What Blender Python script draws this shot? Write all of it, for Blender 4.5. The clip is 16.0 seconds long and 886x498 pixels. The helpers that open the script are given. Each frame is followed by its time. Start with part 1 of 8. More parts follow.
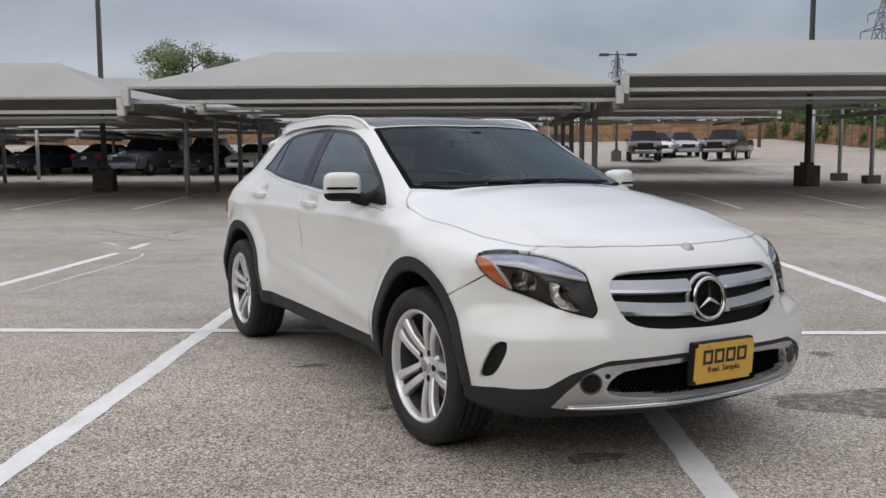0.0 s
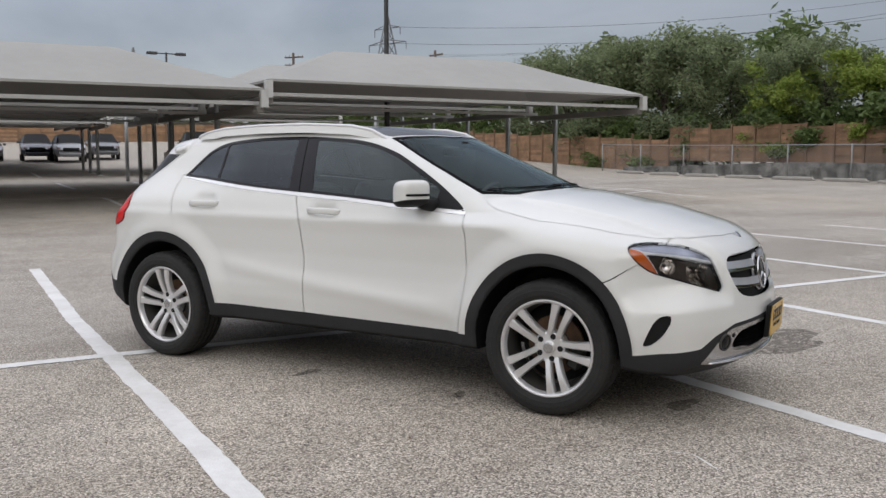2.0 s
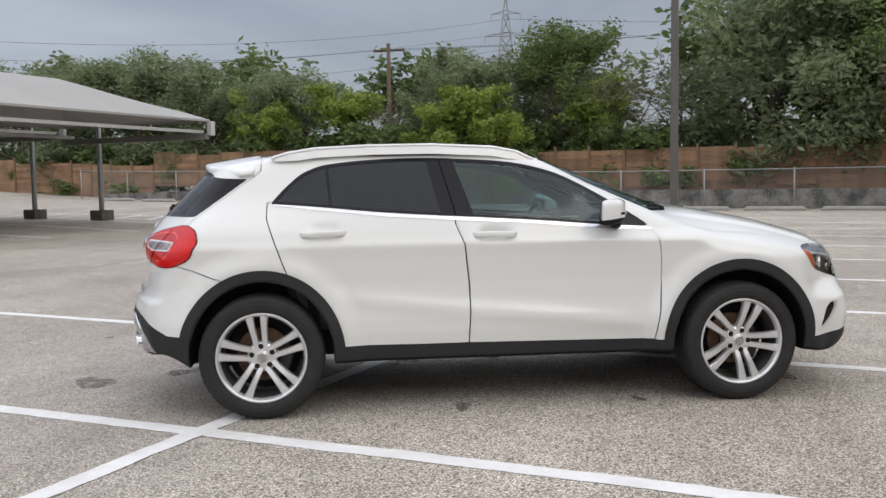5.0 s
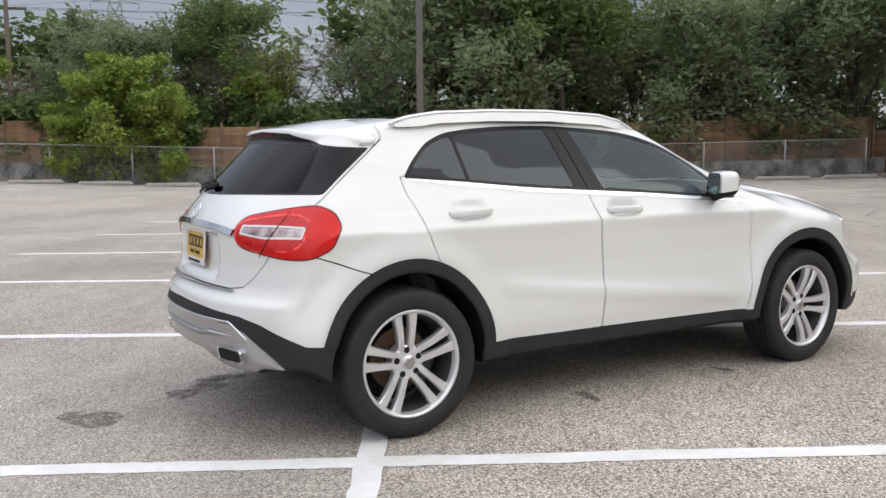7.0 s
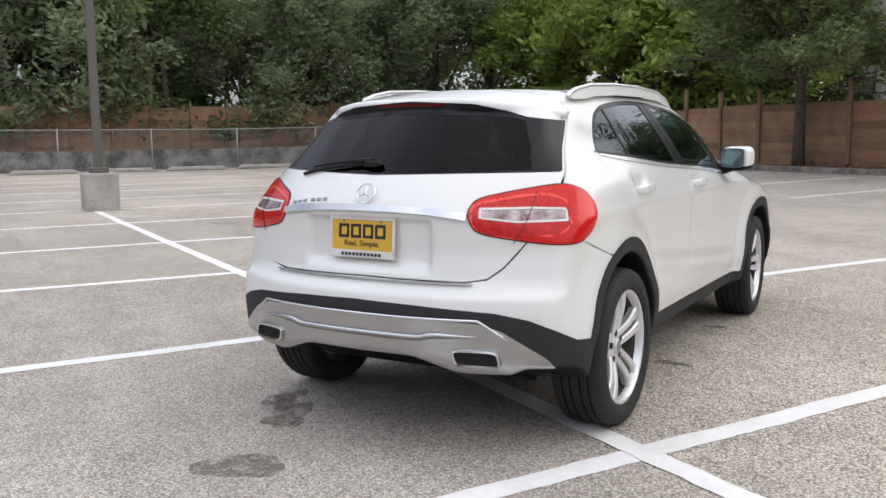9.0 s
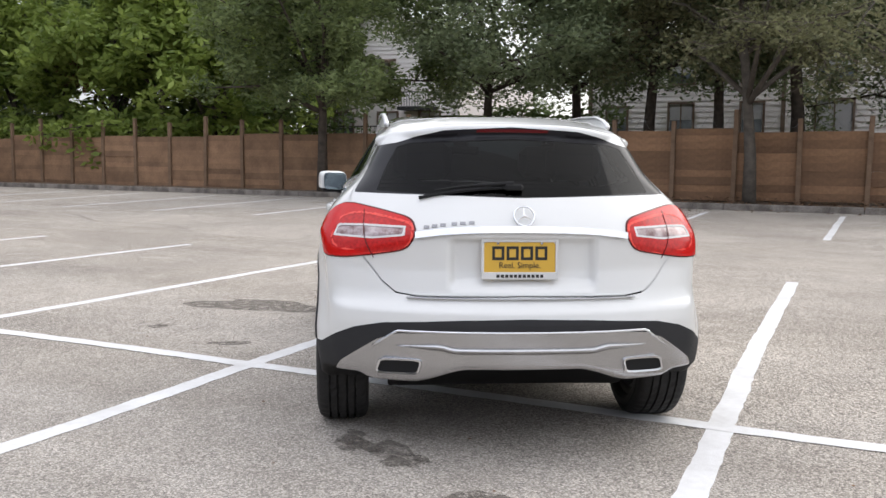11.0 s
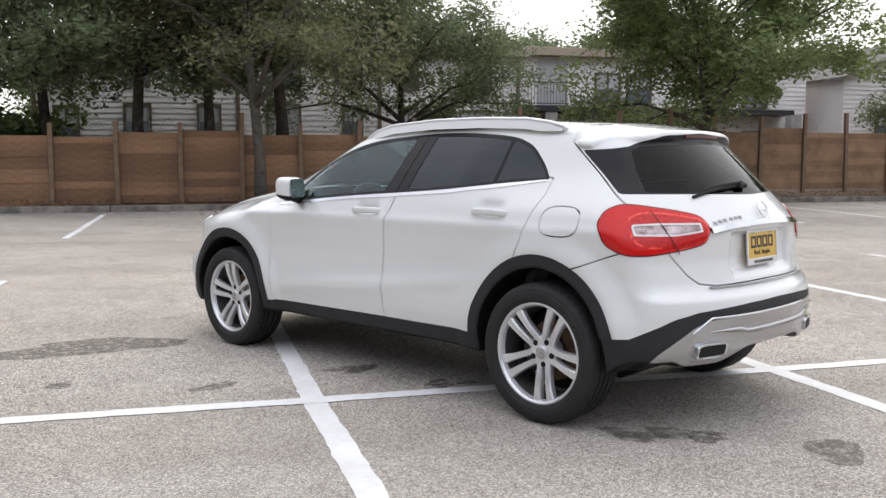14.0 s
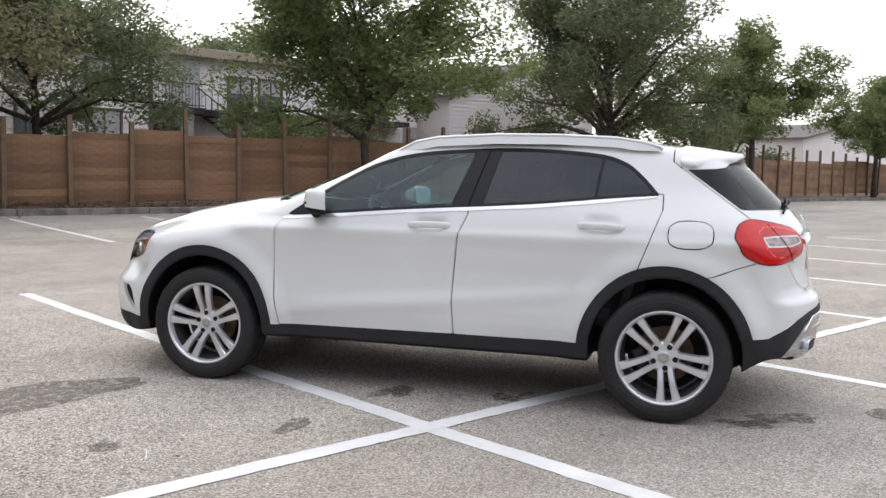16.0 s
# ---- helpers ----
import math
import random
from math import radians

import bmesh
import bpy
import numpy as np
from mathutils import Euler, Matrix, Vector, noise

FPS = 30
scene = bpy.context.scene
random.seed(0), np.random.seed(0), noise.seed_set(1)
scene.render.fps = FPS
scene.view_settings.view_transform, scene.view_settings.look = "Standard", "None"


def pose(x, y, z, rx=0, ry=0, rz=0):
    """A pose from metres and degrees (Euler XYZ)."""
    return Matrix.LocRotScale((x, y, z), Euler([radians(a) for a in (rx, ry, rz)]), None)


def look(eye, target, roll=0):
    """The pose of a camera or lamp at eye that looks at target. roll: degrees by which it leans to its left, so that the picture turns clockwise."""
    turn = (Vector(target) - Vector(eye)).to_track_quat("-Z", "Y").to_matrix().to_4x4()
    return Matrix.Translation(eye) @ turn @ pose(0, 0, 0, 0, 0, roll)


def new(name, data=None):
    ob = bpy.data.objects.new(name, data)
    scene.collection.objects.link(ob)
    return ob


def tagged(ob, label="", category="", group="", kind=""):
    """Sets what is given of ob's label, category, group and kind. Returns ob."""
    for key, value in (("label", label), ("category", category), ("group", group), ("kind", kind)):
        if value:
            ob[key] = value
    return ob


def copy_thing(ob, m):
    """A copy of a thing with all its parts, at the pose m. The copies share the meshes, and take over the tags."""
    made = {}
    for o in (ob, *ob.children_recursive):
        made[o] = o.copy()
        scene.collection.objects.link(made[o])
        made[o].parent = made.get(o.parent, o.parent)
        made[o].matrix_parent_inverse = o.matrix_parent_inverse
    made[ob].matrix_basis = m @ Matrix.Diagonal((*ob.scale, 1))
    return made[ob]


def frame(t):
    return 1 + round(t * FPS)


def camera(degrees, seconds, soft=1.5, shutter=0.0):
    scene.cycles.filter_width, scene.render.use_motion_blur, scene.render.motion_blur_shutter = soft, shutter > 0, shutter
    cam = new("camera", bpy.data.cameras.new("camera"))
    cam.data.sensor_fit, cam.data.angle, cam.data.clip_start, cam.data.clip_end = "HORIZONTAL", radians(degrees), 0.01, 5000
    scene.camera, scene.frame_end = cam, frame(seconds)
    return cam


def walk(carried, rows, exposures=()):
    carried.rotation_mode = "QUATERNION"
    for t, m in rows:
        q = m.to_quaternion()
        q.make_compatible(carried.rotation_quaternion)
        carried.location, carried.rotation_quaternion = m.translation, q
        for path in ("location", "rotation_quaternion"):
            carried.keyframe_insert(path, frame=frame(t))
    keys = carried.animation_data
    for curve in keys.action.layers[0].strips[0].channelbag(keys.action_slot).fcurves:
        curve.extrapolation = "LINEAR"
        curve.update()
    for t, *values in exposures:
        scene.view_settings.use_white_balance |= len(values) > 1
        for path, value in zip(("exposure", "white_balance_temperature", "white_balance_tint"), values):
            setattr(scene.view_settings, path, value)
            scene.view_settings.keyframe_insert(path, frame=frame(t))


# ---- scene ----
cam = camera(52.92, 16.0)
# seconds, place, tilt, lean and heading of the hand-held camera
PATH = [
    (0, 4.703, -2.552, 1.224, 84.24, 0.17, 61.36),
    (0.5, 4.467, -3.158, 1.248, 83.48, -0.13, 54.13),
    (1, 4.110, -3.753, 1.251, 82.69, -0.32, 46.17),
    (1.5, 3.673, -4.326, 1.271, 83.48, -0.07, 37.84),
    (2, 3.117, -4.818, 1.272, 84.21, 0.08, 30.68),
    (2.5, 2.522, -5.247, 1.286, 85.09, -0.46, 23.95),
    (3, 1.861, -5.565, 1.282, 85.43, 0.28, 17.91),
    (3.5, 1.177, -5.807, 1.286, 85.61, 0.48, 13.66),
    (3.7, 0.895, -5.867, 1.282, 85.63, 0.54, 11.46),
    (5.8, -1.870, -5.255, 1.280, 85.58, 1.15, -16.42),
    (6, -2.119, -5.118, 1.288, 85.42, 1.17, -18.76),
    (6.5, -2.703, -4.741, 1.291, 84.46, 0.64, -25.00),
    (7, -3.223, -4.263, 1.275, 83.84, 0.62, -30.92),
    (7.5, -3.710, -3.754, 1.258, 83.40, 0.63, -37.02),
    (8, -4.144, -3.201, 1.242, 82.78, 0.32, -44.56),
    (8.5, -4.565, -2.642, 1.247, 82.71, 0.22, -51.95),
    (9, -4.951, -2.060, 1.251, 82.63, 0.51, -59.65),
    (9.2, -5.091, -1.821, 1.250, 82.67, 0.28, -62.86),
    (11.3, -5.623, 1.056, 1.239, 84.21, -0.68, -99.79),
    (11.5, -5.550, 1.325, 1.254, 84.08, -0.74, -102.80),
    (12, -5.333, 1.974, 1.245, 84.59, -0.28, -109.86),
    (12.5, -5.091, 2.585, 1.260, 84.32, 0.29, -116.53),
    (13, -4.767, 3.157, 1.256, 84.50, 0.67, -122.84),
    (13.5, -4.418, 3.674, 1.259, 84.23, -0.13, -130.21),
    (14, -3.969, 4.115, 1.232, 84.62, 0.10, -135.19),
    (14.5, -3.450, 4.561, 1.236, 84.18, -0.28, -142.40),
    (15, -2.839, 4.942, 1.240, 84.39, -0.53, -149.45),
    (15.5, -2.232, 5.271, 1.262, 84.84, -1.06, -156.56),
    (16, -1.605, 5.459, 1.264, 85.10, -1.00, -162.49),
]
walk(cam, [(t, pose(x, y, z, rx, ry, rz)) for t, x, y, z, rx, ry, rz in PATH],
     exposures=[(0, 0.24), (2, 0.26), (3.5, 0.36), (6, 0.58), (7, 0.64), (9, 0.7), (12.5, 0.84), (16, 0.76)])

# ---- sky and sun: a bright overcast afternoon, the sun behind cloud over the flats ----
SUN_DIR = Vector((0.50, -0.76, 0.62)).normalized()
world = bpy.data.worlds.new("overcast_sky")
scene.world = world
world.use_nodes = True
wn, wl = world.node_tree.nodes, world.node_tree.links
wn.clear()


def wnode(kind, **kw):
    n = wn.new(kind)
    for k, v in kw.items():
        n.inputs[k].default_value = v
    return n


w_out = wnode("ShaderNodeOutputWorld")
w_bg = wnode("ShaderNodeBackground", Strength=1.0)
w_co = wnode("ShaderNodeTexCoord")
w_map = wnode("ShaderNodeMapping", Scale=(1.0, 1.0, 2.6))
w_noise = wnode("ShaderNodeTexNoise", Scale=2.1, Detail=6.0, Roughness=0.52, Distortion=0.4)
w_ramp = wn.new("ShaderNodeValToRGB")
w_ramp.color_ramp.elements[0].position, w_ramp.color_ramp.elements[0].color = 0.34, (0.178, 0.185, 0.218, 1)
w_ramp.color_ramp.elements[1].position, w_ramp.color_ramp.elements[1].color = 0.70, (0.36, 0.366, 0.402, 1)
w_dot = wn.new("ShaderNodeVectorMath")
w_dot.operation = "DOT_PRODUCT"
w_dot.inputs[1].default_value = SUN_DIR
w_glow = wn.new("ShaderNodeMapRange")
w_glow.interpolation_type = "SMOOTHSTEP"
for k, v in (("From Min", -0.15), ("From Max", 0.95), ("To Min", 0.0), ("To Max", 1.0)):
    w_glow.inputs[k].default_value = v
w_mix = wn.new("ShaderNodeMix")
w_mix.data_type = "RGBA"
w_mix.inputs["B"].default_value = (0.845, 0.825, 0.815, 1)
w_sky = wn.new("ShaderNodeTexSky")
w_sky.sky_type, w_sky.sun_disc = "NISHITA", False
w_sky.sun_elevation = math.asin(SUN_DIR.z)
w_sky.sun_rotation = math.atan2(SUN_DIR.x, SUN_DIR.y)
w_scale = wn.new("ShaderNodeVectorMath")
w_scale.operation = "SCALE"
w_scale.inputs["Scale"].default_value = 0.02
w_add = wn.new("ShaderNodeVectorMath")
w_add.operation = "ADD"
wl.new(w_co.outputs["Generated"], w_map.inputs["Vector"])
wl.new(w_map.outputs[0], w_noise.inputs["Vector"])
wl.new(w_noise.outputs[0], w_ramp.inputs[0])
wl.new(w_co.outputs["Generated"], w_dot.inputs[0])
wl.new(w_dot.outputs["Value"], w_glow.inputs["Value"])
wl.new(w_glow.outputs[0], w_mix.inputs["Factor"])
# an overcast sky is brightest overhead
w_sep = wn.new("ShaderNodeSeparateXYZ")
w_high = wn.new("ShaderNodeMapRange")
w_high.interpolation_type = "SMOOTHSTEP"
for k, v in (("From Min", 0.12), ("From Max", 0.85), ("To Min", 1.0), ("To Max", 4.2)):
    w_high.inputs[k].default_value = v
w_lift = wn.new("ShaderNodeVectorMath")
w_lift.operation = "SCALE"
wl.new(w_co.outputs["Generated"], w_sep.inputs[0])
wl.new(w_sep.outputs["Z"], w_high.inputs["Value"])
wl.new(w_ramp.outputs[0], w_lift.inputs[0])
# a darker bank of cloud stands over the trees at the end of the lot
w_bank = wn.new("ShaderNodeVectorMath")
w_bank.operation = "DOT_PRODUCT"
w_bank.inputs[1].default_value = (0.47, 0.88, 0.0)
w_shade = wn.new("ShaderNodeMapRange")
w_shade.interpolation_type = "SMOOTHSTEP"
for k, v in (("From Min", -0.1), ("From Max", 0.9), ("To Min", 1.05), ("To Max", 0.66)):
    w_shade.inputs[k].default_value = v
w_both = wn.new("ShaderNodeMath")
w_both.operation = "MULTIPLY"
wl.new(w_co.outputs["Generated"], w_bank.inputs[0])
wl.new(w_bank.outputs["Value"], w_shade.inputs["Value"])
wl.new(w_high.outputs[0], w_both.inputs[0])
wl.new(w_shade.outputs[0], w_both.inputs[1])
wl.new(w_both.outputs[0], w_lift.inputs["Scale"])
wl.new(w_lift.outputs[0], w_mix.inputs["A"])
wl.new(w_sky.outputs[0], w_scale.inputs[0])
wl.new(w_mix.outputs["Result"], w_add.inputs[0])
wl.new(w_scale.outputs[0], w_add.inputs[1])
wl.new(w_add.outputs[0], w_bg.inputs["Color"])
wl.new(w_bg.outputs[0], w_out.inputs["Surface"])

sun = new("sun", bpy.data.lights.new("sun", "SUN"))
sun.data.energy, sun.data.angle, sun.data.color = 0.36, radians(40), (1.0, 0.97, 0.93)
sun.matrix_world = look(SUN_DIR * 60, (0, 0, 0))

# ---- materials ----
def material(name, colour, rough=0.6, metal=0.0, second=None, scale=6.0, amount=0.5, detail=5.0, bump=0.0, bump_scale=None,
             coat=0.0, island=0.0, objects=0.0, rough_var=0.0, spec=None, alpha=1.0):
    """A Principled surface whose colour drifts between two tones at two scales, with fine relief."""
    m = bpy.data.materials.new(name)
    m.use_nodes = True
    nt = m.node_tree
    N, L = nt.nodes, nt.links
    b = N["Principled BSDF"]
    b.inputs["Roughness"].default_value, b.inputs["Metallic"].default_value = rough, metal
    b.inputs["Coat Weight"].default_value, b.inputs["Coat Roughness"].default_value = coat, 0.04
    b.inputs["Alpha"].default_value = alpha
    if spec is not None:
        b.inputs["Specular IOR Level"].default_value = spec
    co = N.new("ShaderNodeTexCoord")
    second = second or tuple(c * 0.8 for c in colour)
    n1, n2 = N.new("ShaderNodeTexNoise"), N.new("ShaderNodeTexNoise")
    for n, s in ((n1, scale), (n2, scale * 7.3)):
        n.inputs["Scale"].default_value, n.inputs["Detail"].default_value = s, detail
        L.new(co.outputs["Object"], n.inputs["Vector"])
    add = N.new("ShaderNodeMath")
    add.operation = "MULTIPLY_ADD"
    L.new(n2.outputs[0], add.inputs[0])
    add.inputs[1].default_value = 0.45
    L.new(n1.outputs[0], add.inputs[2])
    rng = N.new("ShaderNodeMapRange")
    for k, v in (("From Min", 0.52), ("From Max", 0.92), ("To Min", 0.5 - amount / 2), ("To Max", 0.5 + amount / 2)):
        rng.inputs[k].default_value = v
    L.new(add.outputs[0], rng.inputs["Value"])
    mix = N.new("ShaderNodeMix")
    mix.data_type = "RGBA"
    mix.inputs["A"].default_value, mix.inputs["B"].default_value = (*colour, 1), (*second, 1)
    L.new(rng.outputs[0], mix.inputs["Factor"])
    out = mix.outputs["Result"]
    if island or objects:
        src = N.new("ShaderNodeNewGeometry").outputs["Random Per Island"] if island else N.new("ShaderNodeObjectInfo").outputs["Random"]
        vr = N.new("ShaderNodeMapRange")
        k = island or objects
        vr.inputs["To Min"].default_value, vr.inputs["To Max"].default_value = 1 - k, 1 + k
        L.new(src, vr.inputs["Value"])
        hsv = N.new("ShaderNodeHueSaturation")
        L.new(out, hsv.inputs["Color"])
        L.new(vr.outputs[0], hsv.inputs["Value"])
        out = hsv.outputs[0]
    L.new(out, b.inputs["Base Color"])
    if rough_var:
        rr = N.new("ShaderNodeMapRange")
        rr.inputs["To Min"].default_value, rr.inputs["To Max"].default_value = rough - rough_var, rough + rough_var
        L.new(n1.outputs[0], rr.inputs["Value"])
        L.new(rr.outputs[0], b.inputs["Roughness"])
    if bump:
        n3 = N.new("ShaderNodeTexNoise")
        n3.inputs["Scale"].default_value, n3.inputs["Detail"].default_value = bump_scale or scale * 10, 4.0
        L.new(co.outputs["Object"], n3.inputs["Vector"])
        bp = N.new("ShaderNodeBump")
        bp.inputs["Strength"].default_value, bp.inputs["Distance"].default_value = bump, 0.01
        L.new(n3.outputs[0], bp.inputs["Height"])
        L.new(bp.outputs[0], b.inputs["Normal"])
    return m


def glass(name, tint, clear, rough=0.02, ior=1.5, shine=(1, 1, 1)):
    """A pane: the tinted view through it and the sky's reflection on it."""
    m = bpy.data.materials.new(name)
    m.use_nodes = True
    N, L = m.node_tree.nodes, m.node_tree.links
    N.clear()
    out, mix = N.new("ShaderNodeOutputMaterial"), N.new("ShaderNodeMixShader")
    tr, gl, fr = N.new("ShaderNodeBsdfTransparent"), N.new("ShaderNodeBsdfGlossy"), N.new("ShaderNodeFresnel")
    tr.inputs["Color"].default_value = (*(c * clear for c in tint), 1)
    gl.inputs["Roughness"].default_value = rough
    gl.inputs["Color"].default_value = (*shine, 1)
    fr.inputs["IOR"].default_value = ior
    L.new(fr.outputs[0], mix.inputs[0])
    L.new(tr.outputs[0], mix.inputs[1])
    L.new(gl.outputs[0], mix.inputs[2])
    L.new(mix.outputs[0], out.inputs["Surface"])
    return m


def paving():
    """Worn chip-sealed concrete: stones of a few millimetres, broad stains, tyre dirt."""
    m = bpy.data.materials.new("paving")
    m.use_nodes = True
    N, L = m.node_tree.nodes, m.node_tree.links
    b = N["Principled BSDF"]
    b.inputs["Roughness"].default_value = 0.9
    b.inputs["Specular IOR Level"].default_value = 0.25
    co = N.new("ShaderNodeTexCoord")

    def noise_at(scale, detail=5.0, rough=0.55, dist=0.0):
        n = N.new("ShaderNodeTexNoise")
        for k, v in (("Scale", scale), ("Detail", detail), ("Roughness", rough), ("Distortion", dist)):
            n.inputs[k].default_value = v
        L.new(co.outputs["Object"], n.inputs["Vector"])
        return n.outputs[0]

    def ramp(src, *stops):
        r = N.new("ShaderNodeValToRGB")
        els = r.color_ramp.elements
        while len(els) < len(stops):
            els.new(0.5)
        for e, (p, c) in zip(els, stops):
            e.position, e.color = p, (*c, 1)
        L.new(src, r.inputs[0])
        return r.outputs[0]

    def mul(a, c, f=1.0):
        x = N.new("ShaderNodeMix")
        x.data_type, x.blend_type = "RGBA", "MULTIPLY"
        x.inputs["Factor"].default_value = f
        L.new(a, x.inputs["A"])
        L.new(c, x.inputs["B"])
        return x.outputs["Result"]

    vor = N.new("ShaderNodeTexVoronoi")
    vor.inputs["Scale"].default_value = 122.0
    L.new(co.outputs["Object"], vor.inputs["Vector"])
    sep = N.new("ShaderNodeSeparateColor")
    L.new(vor.outputs["Color"], sep.inputs[0])
    stones = ramp(sep.outputs[0], (0.0, (0.15, 0.139, 0.126)), (0.22, (0.40, 0.374, 0.342)), (0.6, (0.58, 0.543, 0.50)), (1.0, (0.92, 0.87, 0.81)))
    gaps = ramp(vor.outputs["Distance"], (0.0, (1.12, 1.12, 1.12)), (0.42, (1.0, 1.0, 1.0)), (0.72, (0.52, 0.51, 0.50)))
    stones = mul(stones, gaps)
    smooth = ramp(noise_at(26.0, 6.0), (0.3, (0.44, 0.415, 0.383)), (0.7, (0.55, 0.519, 0.48)))
    # the chips lie bare near the middle bays, and are worn flat elsewhere
    where = ramp(noise_at(0.16, 3.0), (0.38, (0.62, 0.62, 0.62)), (0.62, (1, 1, 1)))
    mx = N.new("ShaderNodeMix")
    mx.data_type = "RGBA"
    L.new(where, mx.inputs["Factor"])
    L.new(smooth, mx.inputs["A"])
    L.new(stones, mx.inputs["B"])
    c = mul(mx.outputs["Result"], ramp(noise_at(0.45, 5.0, 0.6, 0.6), (0.32, (0.85, 0.84, 0.83)), (0.62, (1.03, 1.02, 1.0))))
    c = mul(c, ramp(noise_at(3.2, 6.0, 0.65), (0.30, (0.86, 0.85, 0.84)), (0.6, (1, 1, 1))))
    c = mul(c, ramp(noise_at(0.06, 4.0, 0.5), (0.35, (0.90, 0.905, 0.91)), (0.6, (1.02, 1.0, 0.965))))
    drift = N.new("ShaderNodeMapping")
    drift.inputs["Scale"].default_value = (0.11, 0.55, 1.0)
    L.new(co.outputs["Object"], drift.inputs["Vector"])
    long = N.new("ShaderNodeTexNoise")
    for k, v in (("Scale", 1.0), ("Detail", 6.0), ("Roughness", 0.62), ("Distortion", 0.7)):
        long.inputs[k].default_value = v
    L.new(drift.outputs[0], long.inputs["Vector"])
    c = mul(c, ramp(long.outputs[0], (0.36, (0.87, 0.855, 0.835)), (0.56, (1.03, 1.025, 1.02))))
    L.new(c, b.inputs["Base Color"])
    bp = N.new("ShaderNodeBump")
    bp.inputs["Strength"].default_value, bp.inputs["Distance"].default_value = 0.8, 0.005
    high = N.new("ShaderNodeMath")
    high.operation = "SUBTRACT"
    high.inputs[0].default_value = 1.0
    L.new(vor.outputs["Distance"], high.inputs[1])
    L.new(high.outputs[0], bp.inputs["Height"])
    L.new(bp.outputs[0], b.inputs["Normal"])
    return m


M_PAVING = paving()
M_LINE = material("road_paint", (0.86, 0.86, 0.86), 0.75, second=(0.62, 0.61, 0.59), scale=3.0, amount=0.6, bump=0.3, bump_scale=120)
M_STAIN = material("oil_stain", (0.115, 0.099, 0.082), 0.8, second=(0.25, 0.222, 0.19), scale=14, amount=1.0, bump=0.4, bump_scale=90)


def soak(m):
    """Lets the paving show through a stain in patches."""
    N, L = m.node_tree.nodes, m.node_tree.links
    co, nz, rg = N.new("ShaderNodeTexCoord"), N.new("ShaderNodeTexNoise"), N.new("ShaderNodeMapRange")
    nz.inputs["Scale"].default_value, nz.inputs["Detail"].default_value, nz.inputs["Roughness"].default_value = 16.0, 6.0, 0.75
    for k, v in (("From Min", 0.40), ("From Max", 0.62), ("To Min", 0.15), ("To Max", 0.85)):
        rg.inputs[k].default_value = v
    L.new(co.outputs["Object"], nz.inputs["Vector"])
    L.new(nz.outputs[0], rg.inputs["Value"])
    L.new(rg.outputs[0], N["Principled BSDF"].inputs["Alpha"])


soak(M_STAIN)
M_CRACK = material("crack_shadow", (0.07, 0.064, 0.056), 0.95, second=(0.15, 0.14, 0.125), scale=12, amount=1.0)
M_CONCRETE = material("concrete", (0.42, 0.40, 0.37), 0.9, second=(0.26, 0.25, 0.235), scale=2.5, amount=0.9, bump=0.4, bump_scale=60)
M_KERB = material("weathered_kerb", (0.27, 0.245, 0.218), 0.9, second=(0.115, 0.10, 0.088), scale=3.5, amount=1.2, bump=0.5, bump_scale=60)
M_OLDWALL = material("stained_concrete", (0.25, 0.24, 0.225), 0.9, second=(0.055, 0.055, 0.05), scale=1.6, amount=1.4, bump=0.4, bump_scale=40)
M_BOARD = material("fence_board", (0.27, 0.152, 0.082), 0.82, second=(0.165, 0.092, 0.05), scale=2.2, amount=1.1, bump=0.4, bump_scale=45, objects=0.28)
M_BOARD_MID = material("fence_board_slope", (0.29, 0.172, 0.098), 0.82, second=(0.17, 0.10, 0.058), scale=2.2, amount=1.1, bump=0.4, bump_scale=45, objects=0.24)
M_BOARD_FAR = material("fence_board_far", (0.30, 0.18, 0.103), 0.82, second=(0.19, 0.112, 0.065), scale=2.2, amount=1.0, island=0.26)
M_POST = material("fence_post", (0.25, 0.165, 0.105), 0.85, second=(0.13, 0.08, 0.05), scale=5, bump=0.3)
M_GALV = material("galvanised_steel", (0.36, 0.37, 0.37), 0.5, 0.7, scale=9, amount=0.6)
M_BRONZE = material("dark_bronze_paint", (0.045, 0.043, 0.042), 0.45, scale=4)
M_POLE = material("weathered_pole_paint", (0.115, 0.105, 0.095), 0.55, second=(0.085, 0.08, 0.073), scale=4)
M_FABRIC = material("canopy_fabric", (0.38, 0.378, 0.365), 0.85, second=(0.32, 0.318, 0.305), scale=0.5, amount=0.6, bump=0.12, bump_scale=160)
# brown stain on the footings; on pole plinths the shade is in this colour
M_PLINTH = material("stain_and_shade_concrete", (0.075, 0.065, 0.055), 0.9, second=(0.13, 0.115, 0.10), scale=4, amount=1.0, bump=0.4, bump_scale=50)
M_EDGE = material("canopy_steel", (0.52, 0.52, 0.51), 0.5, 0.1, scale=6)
# the same steel under the fabric, with the shade there put into its colour
M_ARM = material("canopy_steel_painted_shade", (0.20, 0.19, 0.175), 0.6, 0.1, scale=6)
M_LITTER = material("leaf_litter", (0.15, 0.095, 0.058), 0.95, second=(0.075, 0.05, 0.033), scale=9, amount=1.2, bump=1.0, bump_scale=30)
M_LITTER_LEAF = material("fallen_leaf", (0.20, 0.115, 0.06), 0.9, second=(0.10, 0.06, 0.035), scale=5, island=0.5)
M_BARK = material("bark", (0.105, 0.083, 0.065), 0.95, second=(0.05, 0.04, 0.033), scale=7, amount=1.0, bump=0.9, bump_scale=40)
M_BARK_PALE = material("pale_bark", (0.135, 0.115, 0.095), 0.95, second=(0.075, 0.065, 0.055), scale=7, amount=1.0, bump=0.8, bump_scale=40)
